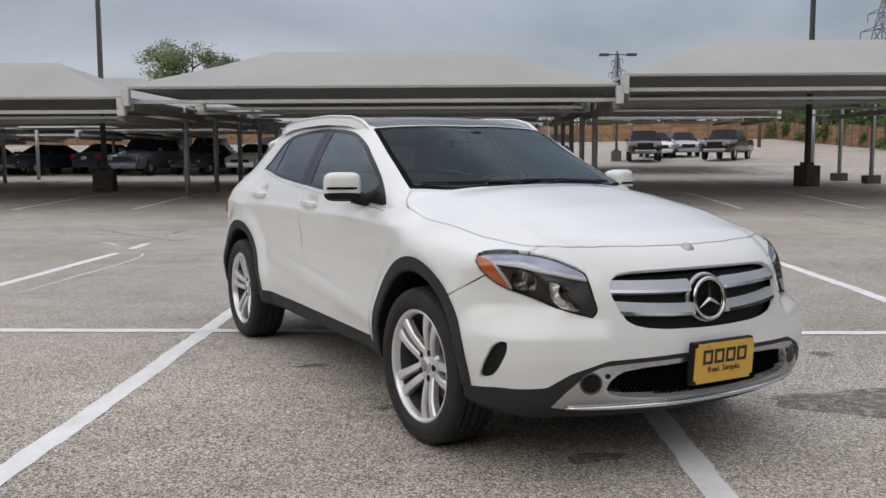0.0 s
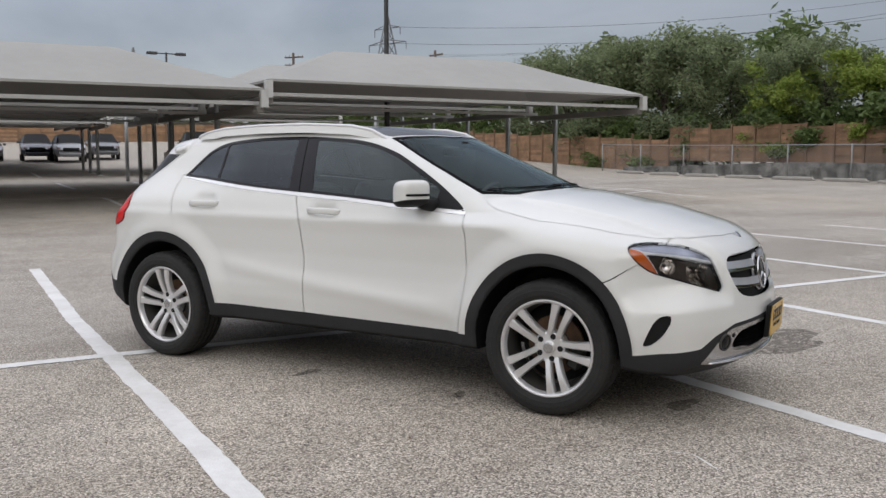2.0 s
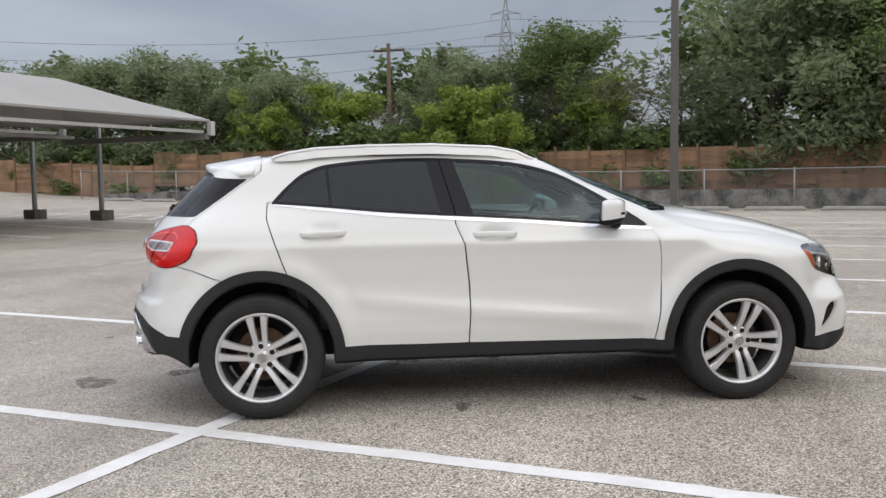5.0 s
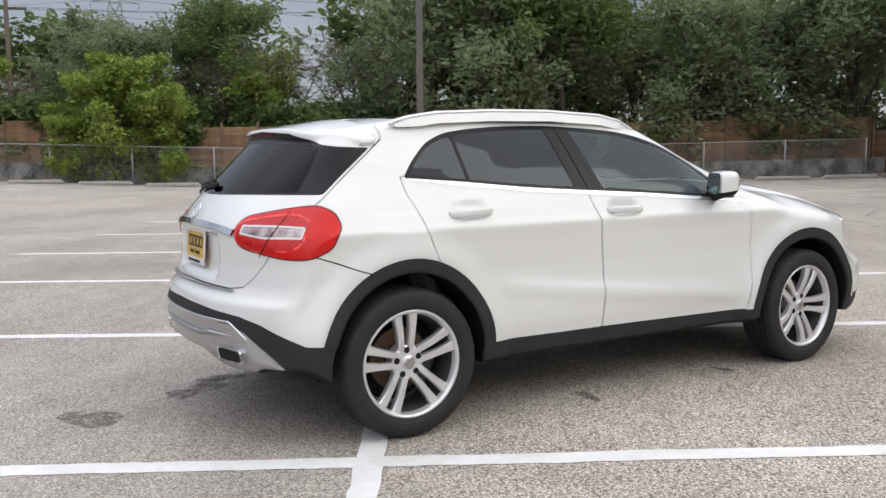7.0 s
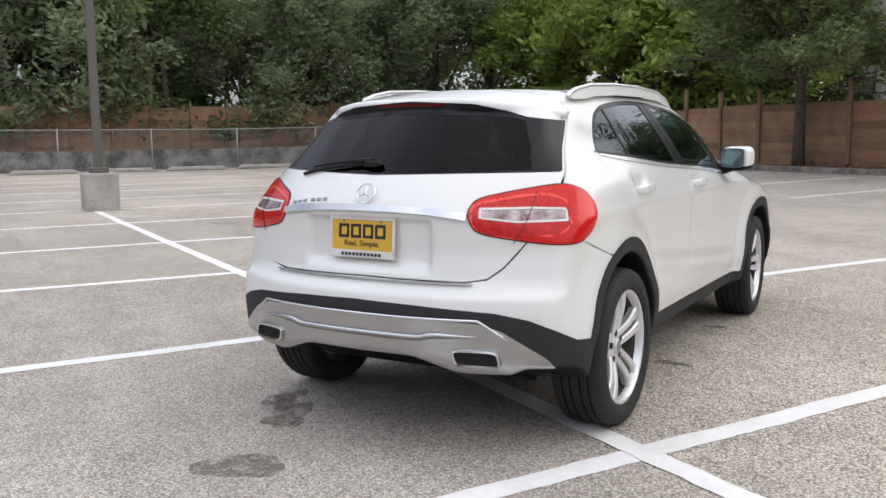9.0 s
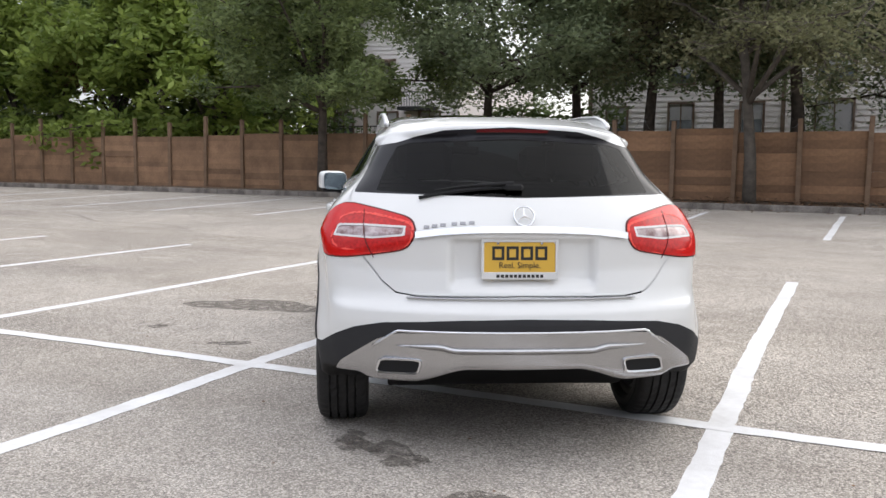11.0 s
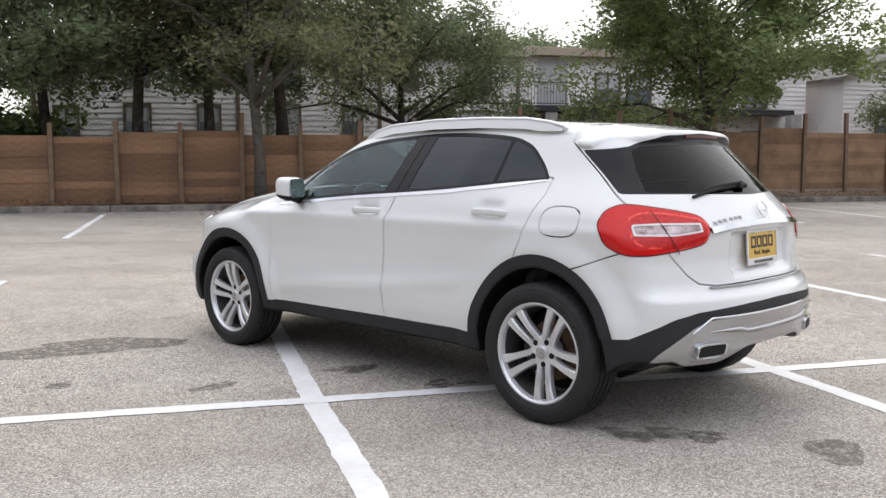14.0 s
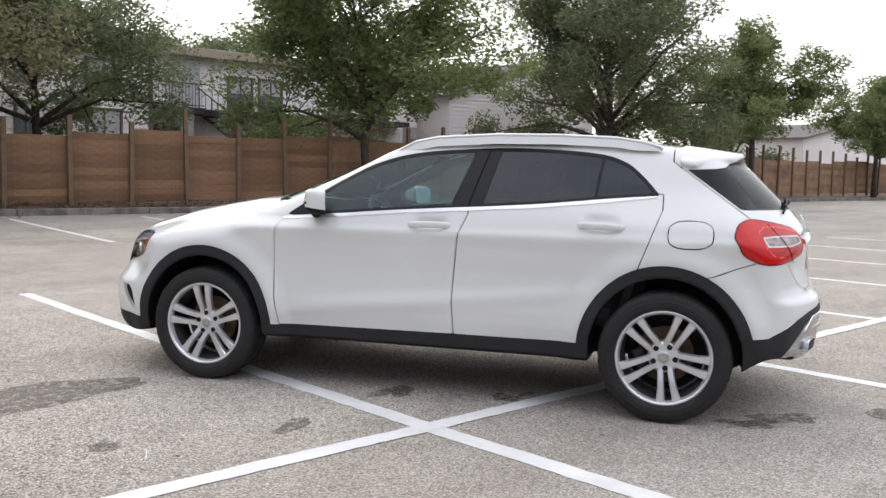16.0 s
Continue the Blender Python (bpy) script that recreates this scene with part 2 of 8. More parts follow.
M_WIRE = material("cable", (0.09, 0.09, 0.095), 0.6)
M_TWIG = material("bare_twig", (0.17, 0.145, 0.12), 0.95, scale=5)

M_PAINT = material("white_car_paint", (0.715, 0.72, 0.705), 0.42, second=(0.695, 0.70, 0.685), scale=1.2, amount=0.4, coat=1.0, spec=0.4)
M_PLASTIC = material("grey_cladding_plastic", (0.020, 0.0205, 0.022), 0.66, spec=0.32, second=(0.027, 0.0275, 0.03), scale=8, bump=0.15, bump_scale=400)
M_BLACK = material("black_plastic", (0.007, 0.007, 0.0075), 0.65, scale=8, spec=0.3)
M_GLOSS = material("gloss_black_trim", (0.008, 0.008, 0.009), 0.22, scale=4, spec=0.22)
M_WING = material("satin_black_trim", (0.011, 0.011, 0.014), 0.28, scale=4, spec=0.22)
M_RUBBER = material("tyre_rubber", (0.014, 0.014, 0.0145), 0.72, spec=0.36, second=(0.026, 0.0255, 0.025), scale=9, amount=0.8, bump=0.15, bump_scale=200)
M_ALLOY = material("silver_alloy", (0.74, 0.74, 0.75), 0.28, 0.6, second=(0.65, 0.65, 0.66), scale=8, amount=0.5)
M_CHROME = material("chrome", (0.75, 0.76, 0.78), 0.10, 1.0, scale=6, amount=0.2)
M_SATIN = material("satin_silver_trim", (0.50, 0.50, 0.505), 0.27, 0.9, second=(0.43, 0.43, 0.435), scale=3, amount=0.5)
M_BAR = material("silver_grille_bar", (0.56, 0.58, 0.63), 0.32, 0.4, second=(0.46, 0.48, 0.53), scale=4, amount=0.6)
M_BELT = material("bright_sill_trim", (0.84, 0.84, 0.85), 0.24, 0.65, second=(0.76, 0.76, 0.77), scale=5)
M_RUST = material("rusty_brake_disc", (0.20, 0.12, 0.075), 0.7, 0.4, second=(0.11, 0.065, 0.045), scale=20, amount=1.0)
M_IRON = material("dark_caliper", (0.06, 0.058, 0.055), 0.6, 0.3, scale=12)
M_LINING = material("dark_lining", (0.02, 0.02, 0.021), 0.8, scale=6)
M_SEAT = material("black_upholstery", (0.045, 0.045, 0.048), 0.6, second=(0.06, 0.06, 0.063), scale=20)
M_AMBER = material("amber_lens", (0.62, 0.13, 0.012), 0.25, second=(0.5, 0.10, 0.01), scale=60, amount=0.5, coat=1.0)
M_RED = material("red_lens", (0.66, 0.013, 0.012), 0.12, second=(0.50, 0.008, 0.008), scale=7, amount=0.9, spec=0.4)
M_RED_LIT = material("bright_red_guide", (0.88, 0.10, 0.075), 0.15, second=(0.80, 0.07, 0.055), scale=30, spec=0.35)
M_RED_DARK = material("ribbed_red_lens", (0.60, 0.022, 0.02), 0.15, second=(0.36, 0.010, 0.010), scale=70, amount=1.0, spec=0.35)
M_CLEAR_LENS = material("clear_lamp_lens", (0.46, 0.40, 0.40), 0.18, 0.5, second=(0.16, 0.10, 0.10), scale=22, amount=1.3, spec=0.4)
M_YELLOW = material("yellow_plate", (0.66, 0.41, 0.055), 0.4, second=(0.62, 0.37, 0.045), scale=5, coat=0.3)
M_INK = material("black_lettering", (0.018, 0.017, 0.016), 0.5, scale=9)
M_WHITE = material("white_plastic", (0.72, 0.72, 0.71), 0.4, scale=6)
G_SCREEN = glass("windscreen_glass", (0.74, 0.86, 0.85), 0.88, ior=1.17, shine=(0.80, 0.95, 0.97))
G_FRONT = glass("tinted_front_glass", (0.56, 0.74, 0.74), 0.80, ior=1.64, shine=(0.86, 0.97, 1.0))
G_PRIVACY = glass("privacy_glass", (0.55, 0.60, 0.64), 0.12, ior=1.54, shine=(0.86, 0.93, 1.0))
G_REAR = glass("rear_glass", (0.60, 0.64, 0.66), 0.16, ior=1.22)
G_LENS = glass("lamp_cover_glass", (0.95, 0.97, 1.0), 0.95, ior=1.25)
G_ROOF = glass("dark_roof_glass", (0.5, 0.5, 0.52), 0.03, ior=1.4)
G_MIRROR = material("mirror_glass", (0.75, 0.80, 0.82), 0.03, 1.0, scale=2, amount=0.1)
M_DARKRED = material("dark_red_lens", (0.10, 0.006, 0.007), 0.2, scale=30, spec=0.4)
M_REFLECTOR = material("lamp_reflector", (0.88, 0.84, 0.80), 0.16, 1.0, second=(0.48, 0.42, 0.36), scale=34, amount=1.0, bump=0.35, bump_scale=60)
M_FRIT = material("black_glass_border", (0.005, 0.005, 0.0055), 0.7, scale=6, spec=0.03)
M_BADGE = material("badge_metal", (0.30, 0.30, 0.31), 0.3, 0.6, scale=6)
M_GUIDE = material("lamp_light_guide", (0.52, 0.54, 0.62), 0.22, 0.6, second=(0.22, 0.23, 0.28), scale=9, amount=0.8)
M_HOUSING = material("lamp_housing", (0.012, 0.0115, 0.011), 0.35, second=(0.045, 0.03, 0.02), scale=15)


def leaf_material(name, dark, light, glow=0.25):
    """Leaves: each its own tone, a little light passing through."""
    m = bpy.data.materials.new(name)
    m.use_nodes = True
    N, L = m.node_tree.nodes, m.node_tree.links
    b = N["Principled BSDF"]
    out = N["Material Output"]
    geo, ramp, co, nz = N.new("ShaderNodeNewGeometry"), N.new("ShaderNodeValToRGB"), N.new("ShaderNodeTexCoord"), N.new("ShaderNodeTexNoise")
    nz.inputs["Scale"].default_value = 0.55
    L.new(co.outputs["Object"], nz.inputs["Vector"])
    mx = N.new("ShaderNodeMath")
    mx.operation = "MULTIPLY_ADD"
    mx.inputs[1].default_value = 0.55
    L.new(geo.outputs["Random Per Island"], mx.inputs[0])
    sc = N.new("ShaderNodeMapRange")
    for k, v in (("From Min", 0.3), ("From Max", 0.7), ("To Min", 0.0), ("To Max", 0.45)):
        sc.inputs[k].default_value = v
    L.new(nz.outputs[0], sc.inputs["Value"])
    L.new(sc.outputs[0], mx.inputs[2])
    els = ramp.color_ramp.elements
    els[0].color, els[1].color = (*dark, 1), (*light, 1)
    L.new(mx.outputs[0], ramp.inputs[0])
    L.new(ramp.outputs[0], b.inputs["Base Color"])
    b.inputs["Roughness"].default_value = 0.55
    b.inputs["Specular IOR Level"].default_value = 0.3
    tr, mix = N.new("ShaderNodeBsdfTranslucent"), N.new("ShaderNodeMixShader")
    L.new(ramp.outputs[0], tr.inputs["Color"])
    mix.inputs[0].default_value = glow
    L.new(b.outputs[0], mix.inputs[1])
    L.new(tr.outputs[0], mix.inputs[2])
    L.new(mix.outputs[0], out.inputs["Surface"])
    return m


M_LEAF_OAK = leaf_material("oak_leaves", (0.098, 0.130, 0.072), (0.30, 0.35, 0.185), 0.5)
M_LEAF_KERB = leaf_material("glossy_green_leaves", (0.078, 0.112, 0.050), (0.31, 0.37, 0.15), 0.5)
M_LEAF_MID = leaf_material("green_leaves", (0.062, 0.100, 0.034), (0.205, 0.27, 0.09), 0.4)
M_LEAF_LIGHT = leaf_material("light_green_leaves", (0.12, 0.178, 0.034), (0.34, 0.42, 0.10), 0.45)
M_LEAF_BUSH = leaf_material("yellow_green_leaves", (0.11, 0.165, 0.024), (0.31, 0.38, 0.08), 0.35)
M_LEAF_DRY = leaf_material("dusty_olive_leaves", (0.112, 0.122, 0.066), (0.35, 0.345, 0.185), 0.5)
M_LEAF_OLIVE = leaf_material("olive_leaves", (0.088, 0.108, 0.058), (0.26, 0.285, 0.145), 0.45)
M_LEAF_RUST = leaf_material("rusty_leaves", (0.10, 0.045, 0.025), (0.22, 0.11, 0.05))
M_SIDING = material("white_lap_siding", (0.84, 0.80, 0.765), 0.75, second=(0.76, 0.72, 0.69), scale=0.8, amount=0.6)
M_TAN = material("tan_fascia", (0.42, 0.35, 0.26), 0.8, second=(0.34, 0.28, 0.21), scale=1.0)
M_SHINGLE = material("grey_shingle", (0.17, 0.155, 0.145), 0.9, scale=3)
M_TRIM = material("brown_trim", (0.17, 0.12, 0.085), 0.7, scale=3)
M_PANE = material("dim_window", (0.10, 0.12, 0.14), 0.12, second=(0.22, 0.24, 0.26), scale=0.7, amount=0.9, coat=0.5)
M_CURTAIN = material("white_blind", (0.5, 0.5, 0.5), 0.7, scale=2)
M_REDDOOR = material("red_door", (0.30, 0.03, 0.03), 0.5, scale=2)
M_STEEL_DARK = material("dark_painted_steel", (0.03, 0.03, 0.032), 0.5, scale=4)
M_TIMBER_POLE = material("timber_pole", (0.13, 0.095, 0.07), 0.9, second=(0.09, 0.065, 0.05), scale=3, bump=0.4, bump_scale=40)
M_TOWER = material("tower_steel", (0.25, 0.26, 0.27), 0.6, 0.4, scale=2)

# ---- building helpers ----
LOT = pose(-1.667, -1.026, 0, 0, 0, 59.5)       # the parking grid: a along the rows, c across them
C_KNOT = (-60, -30, -18, -7, 5.6, 10, 16, 24, 35, 45, 57, 70, 90, 130, 400)
Z_KNOT = (0.35, 0.25, 0.16, 0, 0, 0.11, 0.31, 0.38, 0.52, 0.75, 1.15, 1.75, 2.9, 3.4, 3.6)


def rise(a, c):
    """The height of the ground over the parking grid."""
    a, c = np.asarray(a, float), np.asarray(c, float)
    s = np.clip((c - 28) / 22, 0, 1)
    return np.interp(c, C_KNOT, Z_KNOT) + 0.012 * np.clip(a, 0, 60) * s * s * (3 - 2 * s)


def put_mesh(name, verts, faces, mat=None, smooth=False):
    me = bpy.data.meshes.new(name)
    me.from_pydata([tuple(map(float, v)) for v in verts], [], [tuple(map(int, f)) for f in faces])
    if mat:
        me.materials.append(mat)
    if smooth:
        me.polygons.foreach_set("use_smooth", [True] * len(me.polygons))
    me.update()
    return me


def from_bm(name, bm, mat=None, smooth=False):
    me = bpy.data.meshes.new(name)
    bmesh.ops.recalc_face_normals(bm, faces=bm.faces)
    bm.to_mesh(me)
    bm.free()
    if mat:
        me.materials.append(mat)
    if smooth:
        me.polygons.foreach_set("use_smooth", [True] * len(me.polygons))
    return me


def part(name, data, mat, parent, label="", at=None):
    """One mesh object under a thing or a part; data is a bmesh or a mesh."""
    me = from_bm(name, data, mat) if isinstance(data, bmesh.types.BMesh) else data
    if not me.materials and mat:
        me.materials.append(mat)
    ob = new(name, me)
    ob.parent = parent
    if at is not None:
        ob.matrix_basis = at
    if label:
        ob["label"] = label
    return ob


def thing(name, label, category, at, group="", kind="", data=None):
    ob = new(name, data)
    ob.matrix_basis = at
    return tagged(ob, label, category, group, kind)


def add_box(bm, sx, sy, sz, at=None, bevel=0.0):
    """A box of that size, standing on z = 0 of the pose."""
    vs = bmesh.ops.create_cube(bm, size=1)["verts"]
    bmesh.ops.scale(bm, vec=(sx, sy, sz), verts=vs)
    bmesh.ops.translate(bm, vec=(0, 0, sz / 2), verts=vs)
    if bevel:
        es = {e for v in vs for e in v.link_edges}
        out = bmesh.ops.bevel(bm, geom=list(es), offset=bevel, segments=1, affect="EDGES", profile=0.7)
        vs = list({v for f in out["faces"] for v in f.verts} | {v for v in vs if v.is_valid})
    if at is not None:
        bmesh.ops.transform(bm, matrix=at, verts=vs)
    return vs


def box_bm(sx, sy, sz, at=None, bevel=0.0):
    bm = bmesh.new()
    add_box(bm, sx, sy, sz, at, bevel)
    return bm


def tube(points, radii, sides=8, cap=True):
    """A tapered round bar through the points, as vertices and faces."""
    P = [Vector(p) for p in points]
    radii = list(radii) if hasattr(radii, "__len__") else [radii] * len(P)
    V, F = [], []
    ref = Vector((0.31, 0.52, 0.79))
    for i, p in enumerate(P):
        d = (P[min(i + 1, len(P) - 1)] - P[max(i - 1, 0)]).normalized()
        u = d.cross(ref if abs(d.dot(ref)) < 0.95 else Vector((1, 0, 0))).normalized()
        w = d.cross(u)
        for k in range(sides):
            t = 2 * math.pi * k / sides
            V.append(p + (u * math.cos(t) + w * math.sin(t)) * radii[i])
    n = len(P)
    for i in range(n - 1):
        for k in range(sides):
            k2 = (k + 1) % sides
            F.append((i * sides + k, i * sides + k2, (i + 1) * sides + k2, (i + 1) * sides + k))
    if cap:
        F.append(tuple(range(sides - 1, -1, -1)))
        F.append(tuple((n - 1) * sides + k for k in range(sides)))
    return V, F


def join(*pieces):
    V, F = [], []
    for v, f in pieces:
        o = len(V)
        V += list(v)
        F += [tuple(i + o for i in q) for q in f]
    return V, F


def lathe(profile, steps=48, axis="y"):
    """Profile points (radius, along) turned round an axis."""
    V, F = [], []
    n = len(profile)
    for k in range(steps):
        t = 2 * math.pi * k / steps
        for r, h in profile:
            V.append((r * math.cos(t), h, r * math.sin(t)) if axis == "y" else (r * math.cos(t), r * math.sin(t), h))
    for k in range(steps):
        k2 = (k + 1) % steps
        for i in range(n - 1):
            F.append((k * n + i, k * n + i + 1, k2 * n + i + 1, k2 * n + i))
    return V, F

# ---- the ground: one sheet out to the horizon ----
def axis_steps(near, far, fine):
    out, x, d = [0.0], 0.0, fine
    while x < far:
        d = fine if x < near else d * 1.22
        x += d
        out.append(x)
    return sorted({-v for v in out} | set(out))


def build_ground():
    xs, ys = axis_steps(45, 1500, 1.5), axis_steps(70, 1500, 1.0)
    A, C = np.meshgrid(xs, ys)
    Z = rise(A, C)
    V = np.stack([A.ravel(), C.ravel(), Z.ravel()], 1)
    n = len(xs)
    F = [(j * n + i, j * n + i + 1, (j + 1) * n + i + 1, (j + 1) * n + i) for j in range(len(ys) - 1) for i in range(n - 1)]
    g = thing("ground", "worn pale grey chip-sealed concrete parking lot", "parking lot", LOT, kind="structure",
              data=put_mesh("ground", V, F, M_PAVING, True))
    return g


build_ground()


def paint_strip(points, width, rng, wander=0.008, lift=0.003):
    """A hand-sprayed line: uneven edges, laid on the ground along the points."""
    P = [Vector(p) for p in points]
    far = [0.0]
    for p, q in zip(P, P[1:]):
        far.append(far[-1] + (q - p).length)
    n = max(2, int(far[-1] / 0.07))
    d = (P[-1] - P[0]).normalized()
    s = Vector((-d.y, d.x))
    V, F = [], []
    drift = 0.0
    for i in range(n + 1):
        drift = drift * 0.9 + rng.gauss(0, 0.0018)
        at = far[-1] * i / n
        m = Vector((np.interp(at, far, [p.x for p in P]), np.interp(at, far, [p.y for p in P]))) + s * drift
        for side in (-1, 1):
            e = m + s * side * (width / 2 + rng.gauss(0, wander * 0.35))
            V.append((e.x, e.y, float(rise(e.x, e.y)) + lift))
    F = [(2 * i, 2 * i + 2, 2 * i + 3, 2 * i + 1) for i in range(n)]
    return V, F


def build_lines():
    rng = random.Random(4)
    lines = []
    bent = {-1: ((-2.58, -5.70), (-2.72, 0), (-2.78, 6.45)), 0: ((0.11, -5.75), (0.08, -2.9), (0.05, -1.5), (0, 0), (-0.045, 1.5), (-0.045, 5.33)),
            1: ((2.84, -6.0), (2.825, -3.0), (2.79, -1.6), (2.745, 0), (2.70, 1.4), (2.72, 5.4)), 2: ((5.44, -5.8), (5.44, 0), (5.50, 2), (5.55, 5.35)), 3: ((8.22, -5.7), (8.20, 5.4))}
    for k in range(-9, 11):                      # the double row round the car
        a = 2.75 * k
        lines.append((bent.get(k) or ((a, -5.65 + rng.uniform(-0.08, 0.08)), (a, 5.35 + rng.uniform(-0.1, 0.1))), 0.122))
    lines.append((((-25, 0), (-2, -0.02), (0, 0), (1.5, -0.02), (4.3, -0.02), (8, 0.05), (13.4, 0.12)), 0.118, 0.003))
    for k in range(-14, 9):                      # the row along the kerb
        lines.append((((2.77 * k, -10.9), (2.83 * k - 0.1, -16.6)), 0.115))
    for k in range(-8, 8):                       # bays under the shades
        a = 2.55 * k - 0.15
        for c0, c1 in ((12.3, 17.3), (23.0, 28.0), (34.5, 39.5)):
            lines.append((((a, c0), (a, c1)), 0.11))
    for c in (17.3, 28.0):
        lines.append((((-25, c), (14.6, c)), 0.1, 0.003))
    for k in range(9):                           # hatched strip beside the end posts
        lines.append((((16.0, 14.0 + 1.15 * k), (18.2, 15.1 + 1.15 * k)), 0.1))
    lines.append((((16.0, 13.5), (16.0, 25)), 0.1))
    lines.append((((18.2, 14.6), (18.2, 25)), 0.1))
    for points, w, *up in lines:
        V, F = paint_strip(points, w, rng, lift=0.0028 + (0.0016 if up else 0))
        thing("painted_line", "white sprayed parking line, worn and uneven at its edges", "parking line", LOT, "parking lines", "structure",
              put_mesh("painted_line", V, F, M_LINE))


build_lines()


def stain(a, c, ra, rc, turn, rng, patches=1):
    V, F = [], []
    for layer in range(patches):
        lift = 0.0022 + 0.0004 * layer
        ca, cc = (a, c) if patches == 1 else (a + rng.uniform(-0.6, 0.6) * ra, c + rng.uniform(-0.6, 0.6) * rc)
        k, o = (1.0, len(V)) if patches == 1 else (rng.uniform(0.3, 0.6), len(V))
        n, ph = 40, [rng.uniform(0, 6.28) for _ in range(5)]
        V.append((ca, cc, float(rise(ca, cc)) + lift))
        for i in range(n):
            t = 2 * math.pi * i / n
            r = k * (1 + 0.20 * math.sin(2 * t + ph[0]) + 0.14 * math.sin(3 * t + ph[1]) + 0.06 * math.sin(7 * t + ph[2]) + 0.03 * math.sin(13 * t + ph[3]) + rng.gauss(0, 0.015))
            x, y = ra * r * math.cos(t), rc * r * math.sin(t)
            p = (ca + x * math.cos(turn) - y * math.sin(turn), cc + x * math.sin(turn) + y * math.cos(turn))
            V.append((*p, float(rise(*p)) + lift))
        F += [(o, o + 1 + i, o + 1 + (i + 1) % n) for i in range(n)]
    return put_mesh("oil_stain", V, F, M_STAIN)


SPOTS = random.Random(21)
for a, c, ra, rc, turn, n in ((0.97, -1.08, 0.09, 0.045, 0.3, 1), (1.48, -1.96, 0.12, 0.06, 0.9, 2), (0.67, 1.40, 0.17, 0.12, 0.6, 1), (1.36, 0.94, 0.24, 0.13, 2.6, 5),
                              (1.12, 1.08, 0.15, 0.09, 2.6, 3), (2.42, -2.69, 0.11, 0.07, 0.2, 1), (4.05, -1.80, 0.60, 0.27, 0.0, 1), (3.26, -0.46, 0.13, 0.07, 0.4, 1),
                              (2.45, -0.66, 0.22, 0.14, 0.5, 3), (4.12, -0.71, 0.16, 0.08, 0.2, 2), (1.95, -0.2, 0.2, 0.1, 0.4, 3), (-1.2, -2.2, 0.06, 0.03, 0, 1), (2.0, 2.6, 0.05, 0.03, 0, 1)):
    thing("oil_stain", "dark dried oil stain soaked into the paving", "stain", LOT, "oil stains", "structure", stain(a, c, ra, rc, turn, SPOTS, n))


def wandering(points, width, rng, jitter, lift):
    """A thin mark on the ground that wanders along the points and thins towards its ends."""
    P = [Vector(p) for p in points]
    line = []
    for p, q in zip(P, P[1:]):
        n = max(2, int((q - p).length / 0.06))
        line += [p.lerp(q, i / n) + Vector((rng.gauss(0, jitter), rng.gauss(0, jitter))) for i in range(n)]
    line.append(P[-1])
    V = []
    for i, m in enumerate(line):
        d = (line[min(i + 1, len(line) - 1)] - line[max(i - 1, 0)]).normalized()
        s = Vector((-d.y, d.x)) * width * rng.uniform(0.35, 1.0) * min(1.0, 0.15 + 4 * min(i, len(line) - 1 - i) / len(line)) / 2
        for e in (m + s, m - s):
            V.append((e.x, e.y, float(rise(e.x, e.y)) + lift))
    return V, [(2 * i, 2 * i + 1, 2 * i + 3, 2 * i + 2) for i in range(len(line) - 1)]


MARKS = random.Random(5)
for pts in (((-4.8, 8.43), (-4.5, 8.6), (-3.68, 7.77), (-2.77, 6.98), (-2.14, 6.61), (-1.73, 6.79)), ((-2.86, 8.64), (-2.85, 7.76), (-3.87, 7.56), (-4.5, 7.98)), ((8.4, 12.4), (8.4, 10.3), (8.8, 8.5)),
            ((9.5, -7.2), (10.6, -8.1), (12.9, -8.3), (15.0, -9.6)), ((-9.0, -7.6), (-5.5, -8.4), (-3.0, -8.2), (1.0, -9.4)), ((4.0, 8.2), (6.6, 7.4), (9.0, 7.9)), ((17.0, 2.0), (18.2, -1.0), (18.0, -5.0)),
            ((-12.0, 7.4), (-9.4, 8.2), (-6.8, 7.5))):
    thing("crack", "thin dark crack wandering across the paving", "crack", LOT, "cracks in the paving", "structure", put_mesh("crack", *wandering(pts, 0.035, MARKS, 0.018, 0.0024), M_CRACK))
for pts, w in ((((-2.31, 1.53), (-2.29, 2.12), (-2.27, 3.09), (-2.25, 3.96), (-2.29, 4.87), (-2.43, 5.35), (-2.65, 5.64), (-3.03, 5.72)), 0.03), (((-3.46, 6.28), (-3.4, 6.53), (-3.1, 6.19)), 0.05),
               (((4.01, -0.61), (3.98, -0.54), (4.03, -0.43), (4.09, -0.41)), 0.012), (((1.85, -3.5), (1.9, -3.3), (1.82, -3.2)), 0.014)):
    thing("chalk_mark", "faint white scuffed paint mark on the paving", "paint mark", LOT, "paint marks", "structure", put_mesh("chalk_mark", *wandering(pts, w, MARKS, 0.004, 0.0028), M_LINE))
# crumbs of grit, leaves and paint lying about
GRIT = random.Random(9)
V, F = [], []
for _ in range(420):
    a, c, r = GRIT.uniform(-7, 9), GRIT.uniform(-7, 7), GRIT.uniform(0.004, 0.012)
    z, o, n = float(rise(a, c)), len(V), 5
    V += [(a + r * GRIT.uniform(0.6, 1.3) * math.cos(1.2566 * i), c + r * GRIT.uniform(0.6, 1.3) * math.sin(1.2566 * i), z + 0.0008) for i in range(n)] + [(a, c, z + r * 0.5)]
    F += [(o + i, o + (i + 1) % n, o + n) for i in range(n)]
thing("grit", "scattered dark grit and leaf crumbs on the paving", "grit", LOT, kind="stuff", data=put_mesh("grit", V, F, M_LITTER_LEAF))

